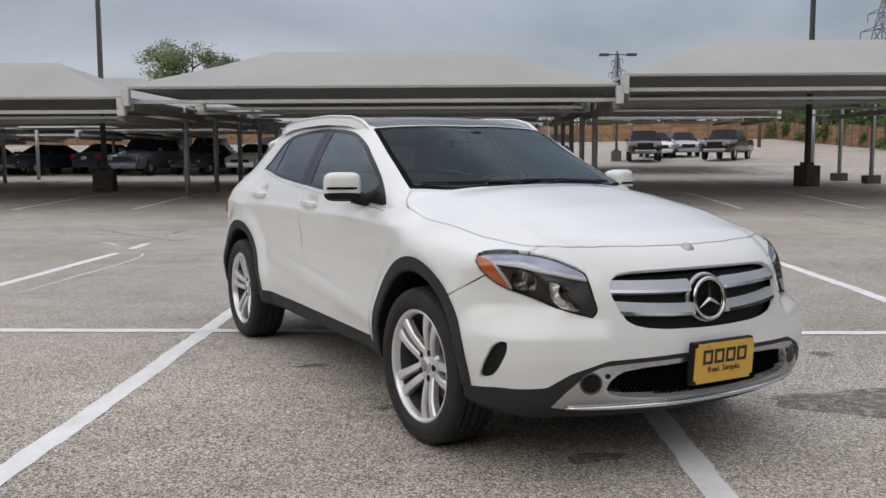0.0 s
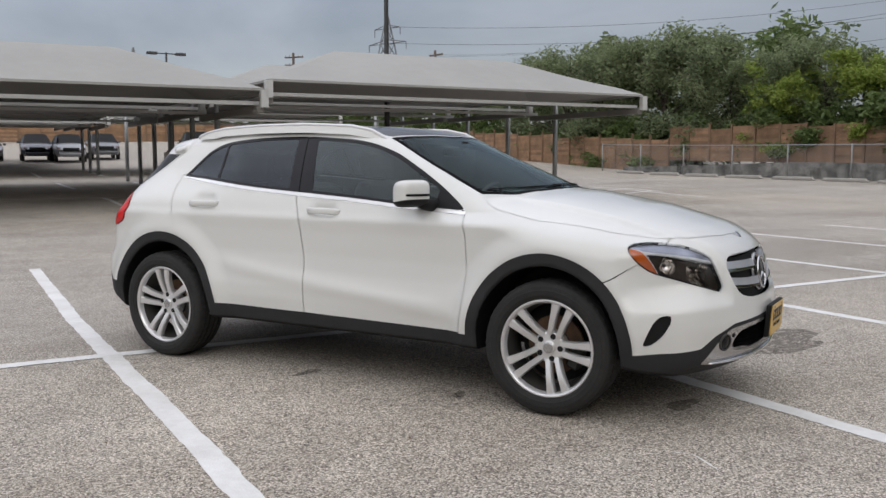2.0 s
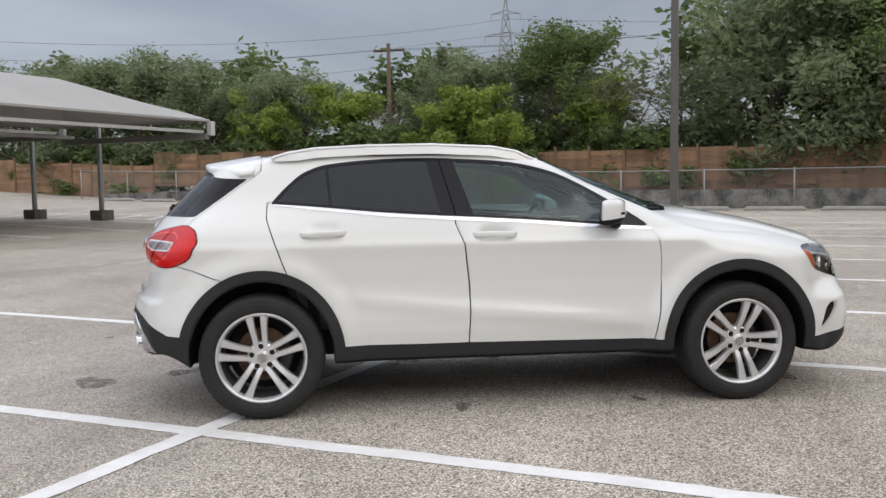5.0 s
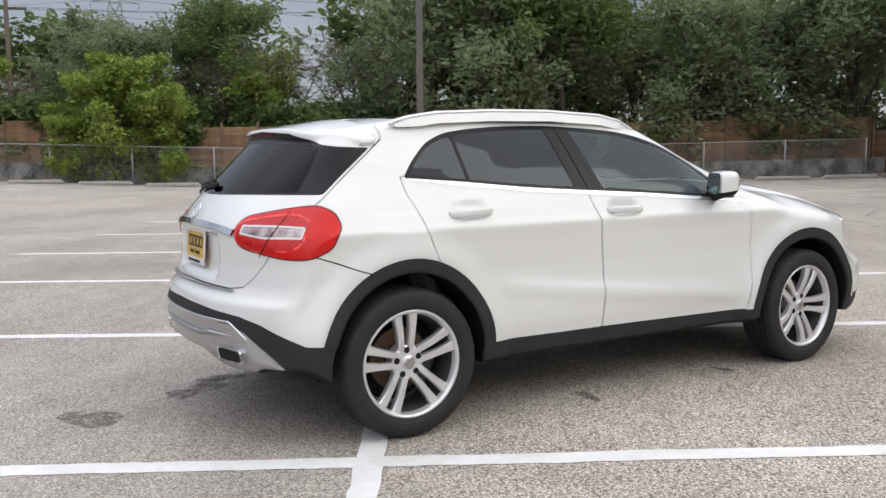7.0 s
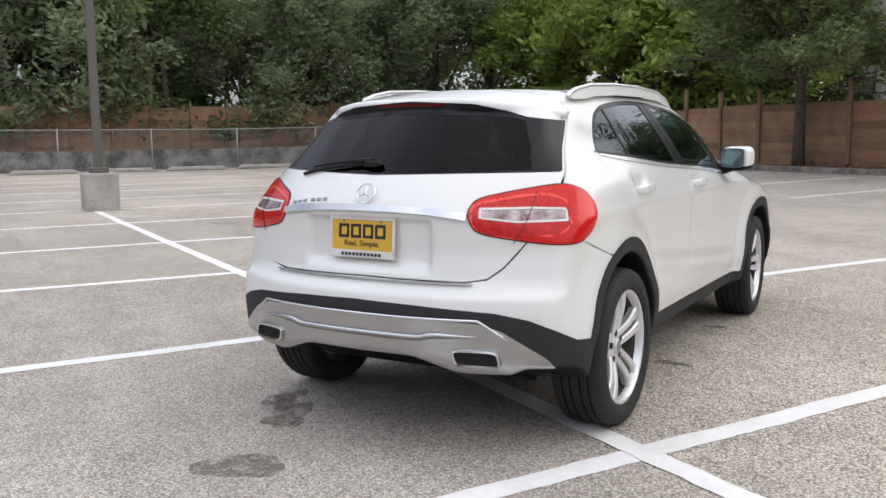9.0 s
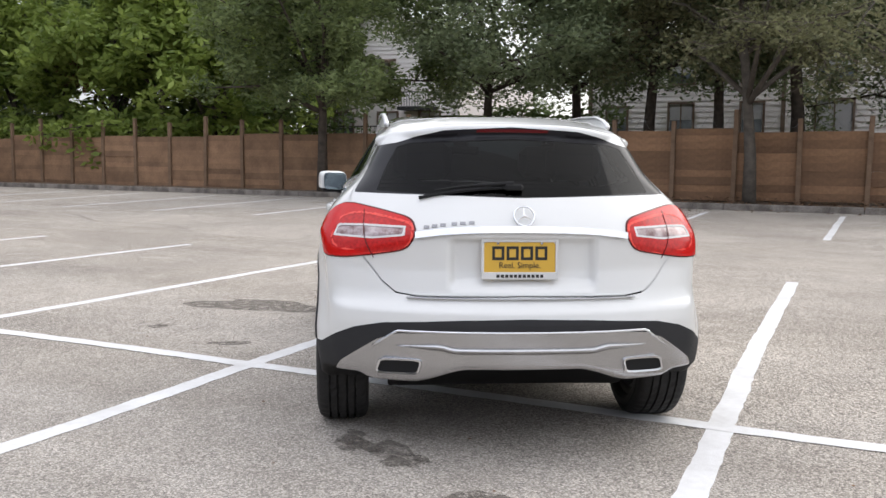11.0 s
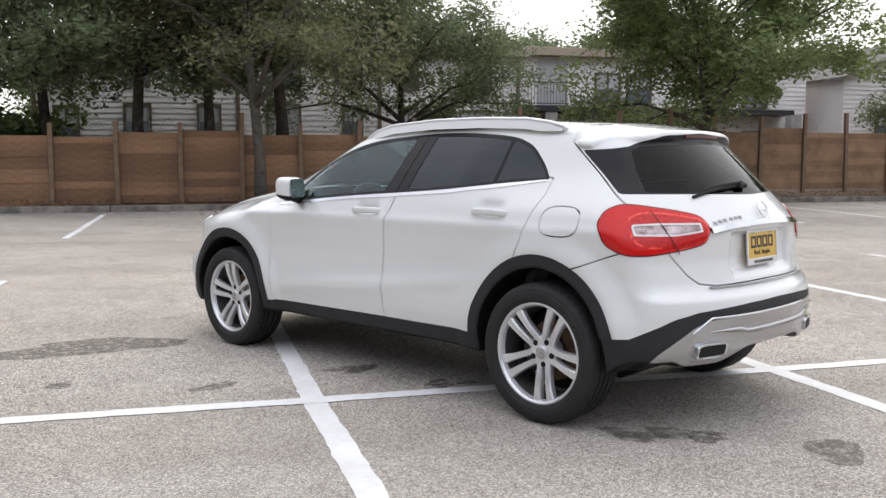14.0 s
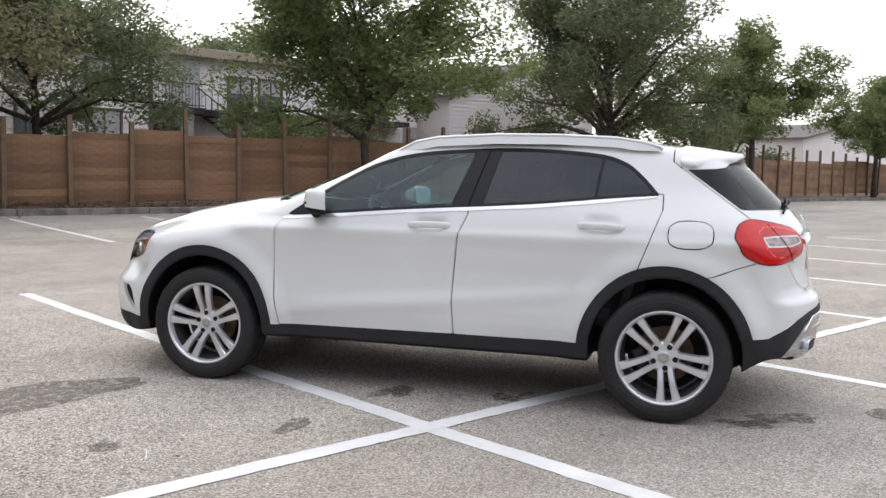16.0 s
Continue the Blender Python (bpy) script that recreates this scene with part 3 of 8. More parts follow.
# ---- fences, kerb, walls ----
def board_mesh(length, height, rng):
    bm = box_bm(length, 0.022, height, None, 0.003)
    for v in bm.verts:
        v.co.z += rng.uniform(-0.004, 0.004)
        v.co.y += rng.uniform(-0.003, 0.003)
    return from_bm("board", bm, M_BOARD)


def build_near_fence():
    """Horizontal plank fence along the kerb, with tall posts; planks singly near the bays that are passed, joined beyond."""
    rng = random.Random(8)
    pitch, c = 1.49, -18.6
    fence = thing("wooden_fence", "reddish-brown horizontal plank fence with taller square posts", "fence", LOT, kind="structure")
    plank = [board_mesh(1.40, h, rng) for h in (0.150, 0.172, 0.186, 0.205)]
    post = from_bm("post", box_bm(0.11, 0.10, 2.25, None, 0.006), M_POST)
    far_v, far_f = [], []
    singles = 0
    base = lambda a: float(rise(a, c)) + 0.03 + 0.012 * max(0.0, 12 - a) * (1 if a > -12 else 0) + (0.29 if a <= -12 else 0)
    for k in range(-40, 22):
        a = 2.45 + pitch * k
        z0 = base(a)
        tall = rng.choice((2.28, 2.22, 2.34, 2.05)) + rng.uniform(-0.06, 0.06)
        part("post", post, None, fence, at=pose(a, c + 0.07, z0 - 0.1, rng.uniform(-0.8, 0.8), rng.uniform(-1.0, 1.0), rng.uniform(-3, 3)) @ Matrix.Diagonal((1, 1, tall / 2.15, 1)))
        z, step, top = z0 + 0.02, rng.uniform(-0.05, 0.05), 1.66 + rng.uniform(-0.06, 0.06)
        while z < z0 + top:
            m = rng.choice(plank)
            h = max(v.co.z for v in m.vertices)
            at = pose(a + pitch / 2, c + rng.uniform(-0.006, 0.012) + 0.02, z, rng.uniform(-1.5, 1.5), rng.uniform(-0.25, 0.25), 0) @ Matrix.Diagonal((1.02, 1, 1, 1))
            if -9.5 < a < 12.5 and singles < 300:
                part("board", m, None, fence, at=at)
                singles += 1
            else:
                o = len(far_v)
                far_v += [at @ v.co for v in m.vertices]
                far_f += [tuple(i + o for i in p.vertices) for p in m.polygons]
            z += h - 0.004
    rest = part("boards_beyond", put_mesh("boards_beyond", far_v, far_f, M_BOARD_FAR), None, fence)
    rest["kind"] = "stuff"
    # razor wire coils over the far end of the fence
    V = []
    for i in range(900):
        t = i * 0.35
        a = 12.0 - 0.031 * i
        V.append((a, c - 0.05 + 0.16 * math.sin(t), base(a) + 1.95 + 0.16 * math.cos(t)))
    wire = part("wire_coil", put_mesh("wire_coil", *tube(V, 0.003, 3), M_GALV), None, fence, "coiled galvanised wire")
    wire["kind"] = "stuff"


build_near_fence()


def build_kerb():
    n = 40
    for i in range(n):
        a0 = 32.5 - 3.0 * (i + 1)
        bm = box_bm(2.985, 0.17, 0.30, None, 0.018)
        at = pose(a0 + 1.5, -17.55, float(rise(a0, -17.55)) - 0.15)
        thing("kerb", "weathered concrete kerb beside the planting strip", "kerb", LOT @ at, "kerb stones", "structure", from_bm("kerb", bm, M_KERB))
    rng = random.Random(5)
    V, F, nx = [], [], 150
    cs = (-17.63, -17.9, -18.3, -18.6, -19.5, -24.0, -40.0)
    hs = (0.10, 0.15, 0.19, 0.20, 0.22, 0.3, 0.5)
    for i in range(nx + 1):
        a = 33 - 95 * i / nx
        for c, h in zip(cs, hs):
            V.append((a, c + (rng.uniform(-0.03, 0.03) if c != -17.63 else 0), float(rise(a, -18)) + h - 0.06 + rng.uniform(-0.025, 0.025)))
    m = len(cs)
    F = [(i * m + j, i * m + j + 1, (i + 1) * m + j + 1, (i + 1) * m + j) for i in range(nx) for j in range(m - 1)]
    thing("planting_strip", "bank of brown soil and dry leaf litter behind the kerb", "planting strip", LOT, kind="structure", data=put_mesh("planting_strip", V, F, M_LITTER))
    V, F = [], []
    for _ in range(5000):
        a, c = rng.uniform(-30, 14), -17.66 - abs(rng.gauss(0, 0.45))
        if rng.random() < 0.06:
            c = -17.4 + abs(rng.gauss(0, 0.5))
        z = float(rise(a, c)) + (0.11 + 0.14 * min(1, max(0, (-17.66 - c) / 0.6)) if c < -17.6 else 0.02)
        s, t, o = rng.uniform(0.025, 0.06), rng.uniform(0, 6.28), len(V)
        for dx, dy in ((-1, 0), (0, -0.45), (1, 0), (0, 0.45)):
            V.append((a + s * (dx * math.cos(t) - dy * math.sin(t)), c + s * (dx * math.sin(t) + dy * math.cos(t)), z + rng.uniform(-0.015, 0.03)))
        F.append((o, o + 1, o + 2, o + 3))
    thing("fallen_leaves", "scattered dry brown leaves along the kerb", "leaves", LOT, kind="stuff", data=put_mesh("fallen_leaves", V, F, M_LITTER_LEAF))


build_kerb()


def build_far_side():
    """Wheel stops, chain-link fence, low stained wall and plank fence along the end of the lot."""
    rng = random.Random(12)
    for k in range(19):
        c = -16.2 + 2.6 * k
        bm = bmesh.new()
        add_box(bm, 0.17, 2.2, 0.15, None, 0.035)
        for v in bm.verts:
            if v.co.z > 0.1 and abs(v.co.y) > 0.9:
                v.co.y *= 0.9
        thing("wheel_stop", "weathered precast concrete wheel stop before the fence", "wheel stop",
              LOT @ pose(30.6 + rng.uniform(-0.08, 0.08), c, float(rise(30.6, c)), 0, 0, rng.uniform(-1.5, 1.5)), "wheel stops", data=from_bm("wheel_stop", bm, M_CONCRETE))
    # chain-link fence
    c0, c1, a = -17.2, 34.0, 31.5
    link = thing("chain_link_fence", "galvanised chain-link fence with a top rail", "fence", LOT, kind="structure")
    n = int((c1 - c0) / 3.1)
    for i in range(n + 1):
        c = c0 + (c1 - c0) * i / n
        z = float(rise(a, c))
        part("post", put_mesh("post", *tube([(a, c, z - 0.1), (a, c, z + 1.55)], 0.03, 8), M_GALV, True), None, link)
    pts = [(a, c0 + (c1 - c0) * i / 40, float(rise(a, c0 + (c1 - c0) * i / 40)) + 1.5) for i in range(41)]
    part("top_rail", put_mesh("top_rail", *tube(pts, 0.021, 6), M_GALV, True), None, link)
    V, F = [], []
    step = 0.12
    m = int((c1 - c0) / step)
    for d in (1, -1):
        for i in range(-12, m + 12):
            p, q = c0 + i * step, c0 + i * step + d * 1.42
            lo, hi = max(min(p, q), c0), min(max(p, q), c1)
            if hi - lo < 0.05:
                continue
            z = lambda c: float(rise(a, c)) + 0.05 + (c - p) / (q - p) * 1.42
            v, f = tube([(a, lo, z(lo)), (a, hi, z(hi))], 0.0028, 3, False)
            o = len(V)
            V += v
            F += [tuple(k + o for k in g) for g in f]
    net = part("wire_mesh", put_mesh("wire_mesh", V, F, M_GALV), None, link)
    net["kind"] = "stuff"
    # the low wall
    V, F = [], []
    cs = np.linspace(-18.5, 33.5, 66)
    for c in cs:
        z = float(rise(32.6, c))
        h = 0.74 - 0.5 * max(0.0, (c - 22) / 11.5)
        V += [(32.6, c, z - 0.2), (32.6, c, z + h), (32.85, c, z + h), (32.85, c, z - 0.2)]
    for i in range(len(cs) - 1):
        for j in range(4):
            F.append((4 * i + j, 4 * i + (j + 1) % 4, 4 * i + 4 + (j + 1) % 4, 4 * i + 4 + j))
    F += [(0, 1, 2, 3), tuple(4 * len(cs) - 4 + j for j in range(4))]
    thing("retaining_wall", "low concrete wall streaked with dark damp stains", "wall", LOT, kind="structure", data=put_mesh("retaining_wall", V, F, M_OLDWALL))
    # plank fence above and beyond it
    fence = thing("far_wooden_fence", "long reddish-brown plank fence stepping up the slope", "fence", LOT, kind="structure")
    V, F = [], []
    board_of = {}
    for k in range(86):
        c = -18.4 + 1.5 * k
        on = c < 30
        z0 = float(rise(33.8, c)) + (0.72 if on else 0.02)
        if not on:
            z0 = float(rise(33.8, c))
        h, z = (1.62 if on else 1.75) + rng.uniform(-0.05, 0.05), z0
        while z < z0 + h:
            b = rng.uniform(0.14, 0.2)
            at = pose(33.8 + rng.uniform(-0.008, 0.008), c + 0.75, z, 0, rng.uniform(-1.5, 1.5), 0)
            if c < 21:
                b = (0.145, 0.16, 0.175, 0.19)[int((b - 0.14) / 0.0151)]
                if b not in board_of:
                    bm = box_bm(0.022, 1.47, b)
                    board_of[b] = bpy.data.meshes.new("board")
                    bm.to_mesh(board_of[b])
                    bm.free()
                    board_of[b].materials.append(M_BOARD_MID)
                part("board", board_of[b], None, fence, at=at)
                z += b + 0.004
                continue
            bm = box_bm(0.022, 1.47, b, at)
            o = len(V)
            V += [v.co.copy() for v in bm.verts]
            bm.verts.index_update()
            F += [tuple(v.index + o for v in f.verts) for f in bm.faces]
            bm.free()
            z += b + 0.004
        bm = box_bm(0.09, 0.09, h + rng.uniform(0.18, 0.4), pose(33.76, c, z0 - 0.05))
        part("post", bm, M_POST, fence)
    s = part("boards", put_mesh("boards", V, F, M_BOARD_FAR), None, fence)
    s["kind"] = "stuff"

    # the same fence turns along the top of the slope
    back = thing("far_wooden_fence", "long brown plank fence at the far end of the lot", "fence", LOT, kind="structure")
    V, F = [], []
    for k in range(60):
        a = 33.0 - 2.0 * k
        z0 = float(rise(a, 90)) - 0.05
        part("post", box_bm(0.10, 0.10, 2.1, pose(a, 89.9, z0)), M_POST, back)
        for q in range(9):
            bm = box_bm(1.98, 0.022, 0.19, pose(a - 1.0, 90 + rng.uniform(-0.01, 0.01), z0 + 0.02 + 0.195 * q, rng.uniform(-1.5, 1.5), 0, 0))
            bm.verts.index_update()
            o = len(V)
            V += [v.co.copy() for v in bm.verts]
            F += [tuple(v.index + o for v in f.verts) for f in bm.faces]
            bm.free()
    part("boards", put_mesh("boards", V, F, M_BOARD_FAR), None, back)["kind"] = "stuff"


build_far_side()

# ---- fabric shade canopies on steel posts ----
BAY, DEEP = 10.2, 5.25


def canopy_fabric_mesh(w, d, n=16, m=10):
    """A stretched hip: low scalloped eaves, a short ridge, and a valance that hangs a little."""
    V, F = [], []
    hip = [-w / 2 + 2.5 * q / (m // 2) for q in range(m // 2 + 1)]
    mid = [hip[-1] + (w / 2 - 2.5 - hip[-1]) * q / 5 for q in range(1, 5)]
    xs = hip + mid + [-x for x in reversed(hip)]
    n = len(xs) - 1
    for j in range(m + 1):
        for x in xs:
            y = (j / m - 0.5) * d
            u, v = (w / 2 - abs(x)) / 2.5, (d / 2 - abs(y)) / (d / 2)
            k = max(0.0, min(1.0, u, v))
            sag = 0.05 * math.sin(math.pi * min(1, u)) * math.sin(math.pi * min(1, v))
            V.append((x, y, 0.97 * (k ** 0.92) - sag))
    for j in range(m):
        for i in range(n):
            q = (j * (n + 1) + i, j * (n + 1) + i + 1, (j + 1) * (n + 1) + i + 1, (j + 1) * (n + 1) + i)
            if (i < n / 2) == (j < m / 2):
                F += [(q[0], q[1], q[2]), (q[0], q[2], q[3])]
            else:
                F += [(q[0], q[1], q[3]), (q[1], q[2], q[3])]
    ring = [i for i in range(n + 1)] + [(j * (n + 1) + n) for j in range(1, m + 1)] + [m * (n + 1) + i for i in range(n - 1, -1, -1)] + [j * (n + 1) for j in range(m - 1, 0, -1)]
    o = len(V)
    for i in ring:
        V.append((V[i][0] * 0.998, V[i][1] * 0.996, -0.05))
    for q in range(len(ring)):
        q2 = (q + 1) % len(ring)
        F.append((ring[q], ring[q2], o + q2, o + q))
    return put_mesh("fabric", V, F, M_FABRIC)


CANOPY_FABRIC = canopy_fabric_mesh(BAY - 0.12, DEEP - 0.1)


def build_canopies():
    rng = random.Random(2)
    frame_bm = bmesh.new()
    add_box(frame_bm, BAY - 0.1, 0.10, 0.075, pose(0, 0, -0.335))
    frame_me = from_bm("eave_beam", frame_bm, M_EDGE)
    # arms and rafters take the steel whose colour holds the canopy's shade
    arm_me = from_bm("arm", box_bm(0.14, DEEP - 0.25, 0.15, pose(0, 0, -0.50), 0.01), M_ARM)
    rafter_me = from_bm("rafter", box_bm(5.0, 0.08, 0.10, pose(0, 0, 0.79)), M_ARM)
    bracket_me = from_bm("bracket", box_bm(0.16, 0.14, 0.36, pose(0, 0, -0.40), 0.01), M_EDGE)
    post_me = put_mesh("post", *tube([(0, 0, 0), (0, 0, 1)], 0.072, 10), M_GALV, True)
    foot_me = from_bm("footing", box_bm(0.46, 0.46, 0.30, None, 0.02), M_PLINTH)
    first = True
    for r in range(7):
        for k in range(-5, 2):
            a0 = 4.95 + BAY * (k - 1)
            if (r >= 5 and k > 0):
                continue
            c0 = 12.0 + DEEP * r + (0 if r < 3 else 5.0)
            a, c = a0 + BAY / 2, c0 + DEEP / 2
            z = 2.54 + float(rise(a, 12 if r == 0 else c)) + 0.02 * a + rng.uniform(-0.03, 0.03)
            can = thing("shade_canopy", "beige stretched fabric shade canopy on a steel frame", "canopy", LOT @ pose(a, c, z), "shade canopies")
            part("fabric", CANOPY_FABRIC, None, can)
            for y in (-DEEP / 2 + 0.34, DEEP / 2 - 0.34):
                part("eave_beam", frame_me, None, can, "grey steel eave beam", at=pose(0, y, 0))
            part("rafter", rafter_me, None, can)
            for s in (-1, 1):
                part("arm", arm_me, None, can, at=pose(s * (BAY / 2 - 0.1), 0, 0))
                part("bracket", bracket_me, None, can, at=pose(s * (BAY / 2 - 0.05), -DEEP / 2 + 0.05, 0))
    for r in range(9):
        c = 16.0 + 2.6 * r + (5.0 if r > 5 else 0)
        for k in range(-4, 2):
            a = 4.95 + BAY * (k - 1) + BAY
            if r > 5 and k > 0:
                continue
            z0 = float(rise(a, c))
            top = 2.54 + 0.02 * a - 0.2 + (0.02 if r else 0)
            p = thing("canopy_post", "galvanised round steel post carrying the shade canopies", "post", LOT @ pose(a, c, z0 - 0.02), "canopy posts")
            part("shaft", post_me, None, p, at=Matrix.Diagonal((1, 1, top, 1)))
            if k >= 1:
                part("footing", foot_me, None, p, "cast concrete footing")


build_canopies()


def lamp_post(a, c, height, arms, mat, turn=0.0, sunk=True):
    """A square light pole on a concrete plinth with shoebox heads."""
    z = float(rise(a, c))
    p = thing("light_pole", "tall dark square-section light pole on a concrete plinth", "light pole", LOT @ pose(a, c, z - 0.02, 0, 0, turn), "light poles")
    bm = bmesh.new()
    add_box(bm, 0.56, 0.56, 0.66, None, 0.02)
    # plinths near the canopies get the concrete with shade in its colour
    part("plinth", bm, M_CONCRETE if mat is M_POLE else M_PLINTH, p, "rough concrete plinth")
    bm = bmesh.new()
    add_box(bm, 0.30, 0.30, 0.10, pose(0, 0, 0.66), 0.012)
    part("base_cover", bm, mat, p)
    bm = bmesh.new()
    vs = add_box(bm, 0.135, 0.135, height, pose(0, 0, 0.7))
    for v in vs:
        if v.co.z > 2:
            v.co.x, v.co.y = v.co.x * 0.75, v.co.y * 0.75
    part("shaft", bm, mat, p)
    for s in arms:
        bm = box_bm(0.62, 0.06, 0.06, pose(s * 0.31, 0, height + 0.6))
        part("arm", bm, mat, p)
        bm = box_bm(0.62, 0.34, 0.16, pose(s * 0.85, 0, height + 0.55), 0.03)
        part("lamp_head", bm, mat, p)
    return p


lamp_post(13.75, 0.0, 9.0, (-1, 1), M_POLE)
lamp_post(12.3, 21.8, 6.2, (-1, 1), M_BRONZE, 25)
lamp_post(-8.6, 19.0, 7.0, (-1, 1), M_BRONZE, 10)
lamp_post(11.0, 50.5, 6.0, (-1, 1), M_BRONZE, 0)
lamp_post(-11.8, 62.8, 6.7, (-1, 1), M_BRONZE, 0)

# ---- the white crossover: its form as one smooth solid, x ahead, y to its left, hubs at x = 1.35 and -1.35 ----
HUB_X = 1.345


def smax(a, b, k):
    h = np.clip(0.5 + 0.5 * (a - b) / k, 0, 1)
    return b + (a - b) * h + k * h * (1 - h)


def smin(a, b, k):
    return -smax(-a, -b, k)


def step(e0, e1, x):
    t = np.clip((x - e0) / (e1 - e0), 0, 1)
    return t * t * (3 - 2 * t)


def curve(pairs, soft):
    """A smoothed polyline through (x, value) pairs, as a function."""
    xs, ys = np.array(sorted(pairs)).T
    g = np.linspace(xs[0] - 0.3, xs[-1] + 0.3, 2400)
    lo, hi = (ys[1] - ys[0]) / (xs[1] - xs[0]), (ys[-1] - ys[-2]) / (xs[-1] - xs[-2])
    v = np.where(g < xs[0], ys[0] + lo * (g - xs[0]), np.where(g > xs[-1], ys[-1] + hi * (g - xs[-1]), np.interp(g, xs, ys)))
    d = g[1] - g[0]
    n = max(1, int(3 * soft / d))
    k = np.exp(-0.5 * (np.arange(-n, n + 1) * d / soft) ** 2)
    v = np.convolve(np.pad(v, n, mode="reflect", reflect_type="odd"), k / k.sum(), mode="valid")
    return lambda x: np.interp(x, g, v)


TOP_LINE = curve([(2.5, 0.62), (2.25, 0.775), (2.12, 0.850), (1.96, 0.915), (1.63, 1.005), (1.29, 1.068), (1.12, 1.092),
                  (0.30, 1.418), (0.14, 1.452), (0, 1.470), (-0.4, 1.490), (-0.8, 1.484), (-1.2, 1.456), (-1.5, 1.425),
                  (-1.66, 1.40), (-1.97, 1.10), (-2.3, 0.78)], 0.028)
PLAN = curve([(2.3, 0.58), (2.1, 0.715), (1.95, 0.792), (1.75, 0.843), (1.5, 0.860), (1.2, 0.849), (0.7, 0.828), (-0.6, 0.822), (-1.1, 0.832),
              (-1.5, 0.846), (-1.8, 0.830), (-2.0, 0.775), (-2.2, 0.66)], 0.07)
SIDE = curve([(0.0, -0.14), (0.15, -0.10), (0.22, -0.07), (0.28, -0.036), (0.36, -0.020), (0.45, -0.006), (0.52, -0.004), (0.62, -0.015), (0.72, -0.019),
              (0.86, -0.009), (0.930, 0.002), (0.945, -0.004), (0.96, -0.013), (1.02, -0.034), (1.06, -0.050), (1.10, -0.069), (1.2, -0.124), (1.3, -0.186),
              (1.38, -0.240), (1.45, -0.295), (1.6, -0.42)], 0.011)
NOSE = curve([(0.05, 1.75), (0.18, 2.02), (0.22, 2.10), (0.28, 2.195), (0.33, 2.225), (0.40, 2.235), (0.48, 2.245), (0.55, 2.235), (0.62, 2.217),
              (0.70, 2.195), (0.78, 2.165), (0.84, 2.125), (0.88, 2.08), (0.95, 1.98), (1.2, 1.5)], 0.014)
TAIL = curve([(0.05, -1.6), (0.18, -1.85), (0.25, -2.03), (0.32, -2.096), (0.40, -2.126), (0.50, -2.136), (0.58, -2.142), (0.640, -2.132), (0.662, -2.10),
              (0.70, -2.082), (0.80, -2.062), (0.90, -2.066), (0.95, -2.070), (1.0, -2.046), (1.10, -1.985), (1.2, -1.90), (1.5, -1.6)], 0.010)


def top_shift(x, ya):
    """The windscreen's and the tailgate's curve in plan."""
    return 0.17 * (ya / 0.7) ** 2 * step(-0.1, 0.6, x) * (1 - 0.75 * step(1.0, 1.5, x)) - 0.155 * (ya / 0.6) ** 2 * step(-1.05, -1.6, x)


def hub_range(x, z):
    """Distance from the nearer hub, a little flattened above."""
    return np.sqrt((np.abs(x) - HUB_X + 0.005) ** 2 + ((z - 0.345) * np.where(z > 0.345, 0.955, 1.0)) ** 2)


def side_width(x, z):
    w = PLAN(x) + SIDE(z)
    up = step(0.98, 1.22, z)
    w = w - up * (0.125 * np.clip((-0.75 - x) / 1.0, 0, 2) ** 2 + 0.06 * np.clip((x - 0.3) / 0.7, 0, 1.5) ** 2)
    w = w - 0.012 * up * step(-0.8, -1.2, x) * step(-1.60, -1.20, x) - 0.055 * step(0.4, 0.8, x) * step(0.93, 1.0, z) * step(1.3, 0.95, x)
    w = w - 0.015 * step(1.0, 1.12, z) * step(-0.7, -1.15, x) * step(-1.62, -1.20, x) * step(1.40, 1.20, z)
    w = w - 0.115 * step(1.68, 1.95, x) * step(0.55, 0.68, z)
    w = w + 0.012 * np.exp(-((z - (0.545 - 0.105 * x)) / 0.05) ** 2) * step(-1.0, -0.7, x) * step(0.95, 0.6, x)
    w = w + 0.028 * step(0.58, 0.455, hub_range(x, z))
    for xh, zh in ((-1.002, 1.021), (-0.060, 0.982)):
        w = w - 0.020 * np.exp(-((x - xh) / 0.085) ** 4 - ((z - zh) / 0.034) ** 2)
    return w


def floor_line(x, ya=0.6):
    return 0.285 - 0.05 * step(1.6, 2.0, x) - 0.08 * step(-1.5, -1.6, x) + (0.155 - 0.027 * step(0.68, 0.60, ya) + 0.060 * step(0.46, 0.22, ya)) * step(-1.57, -1.87, x)


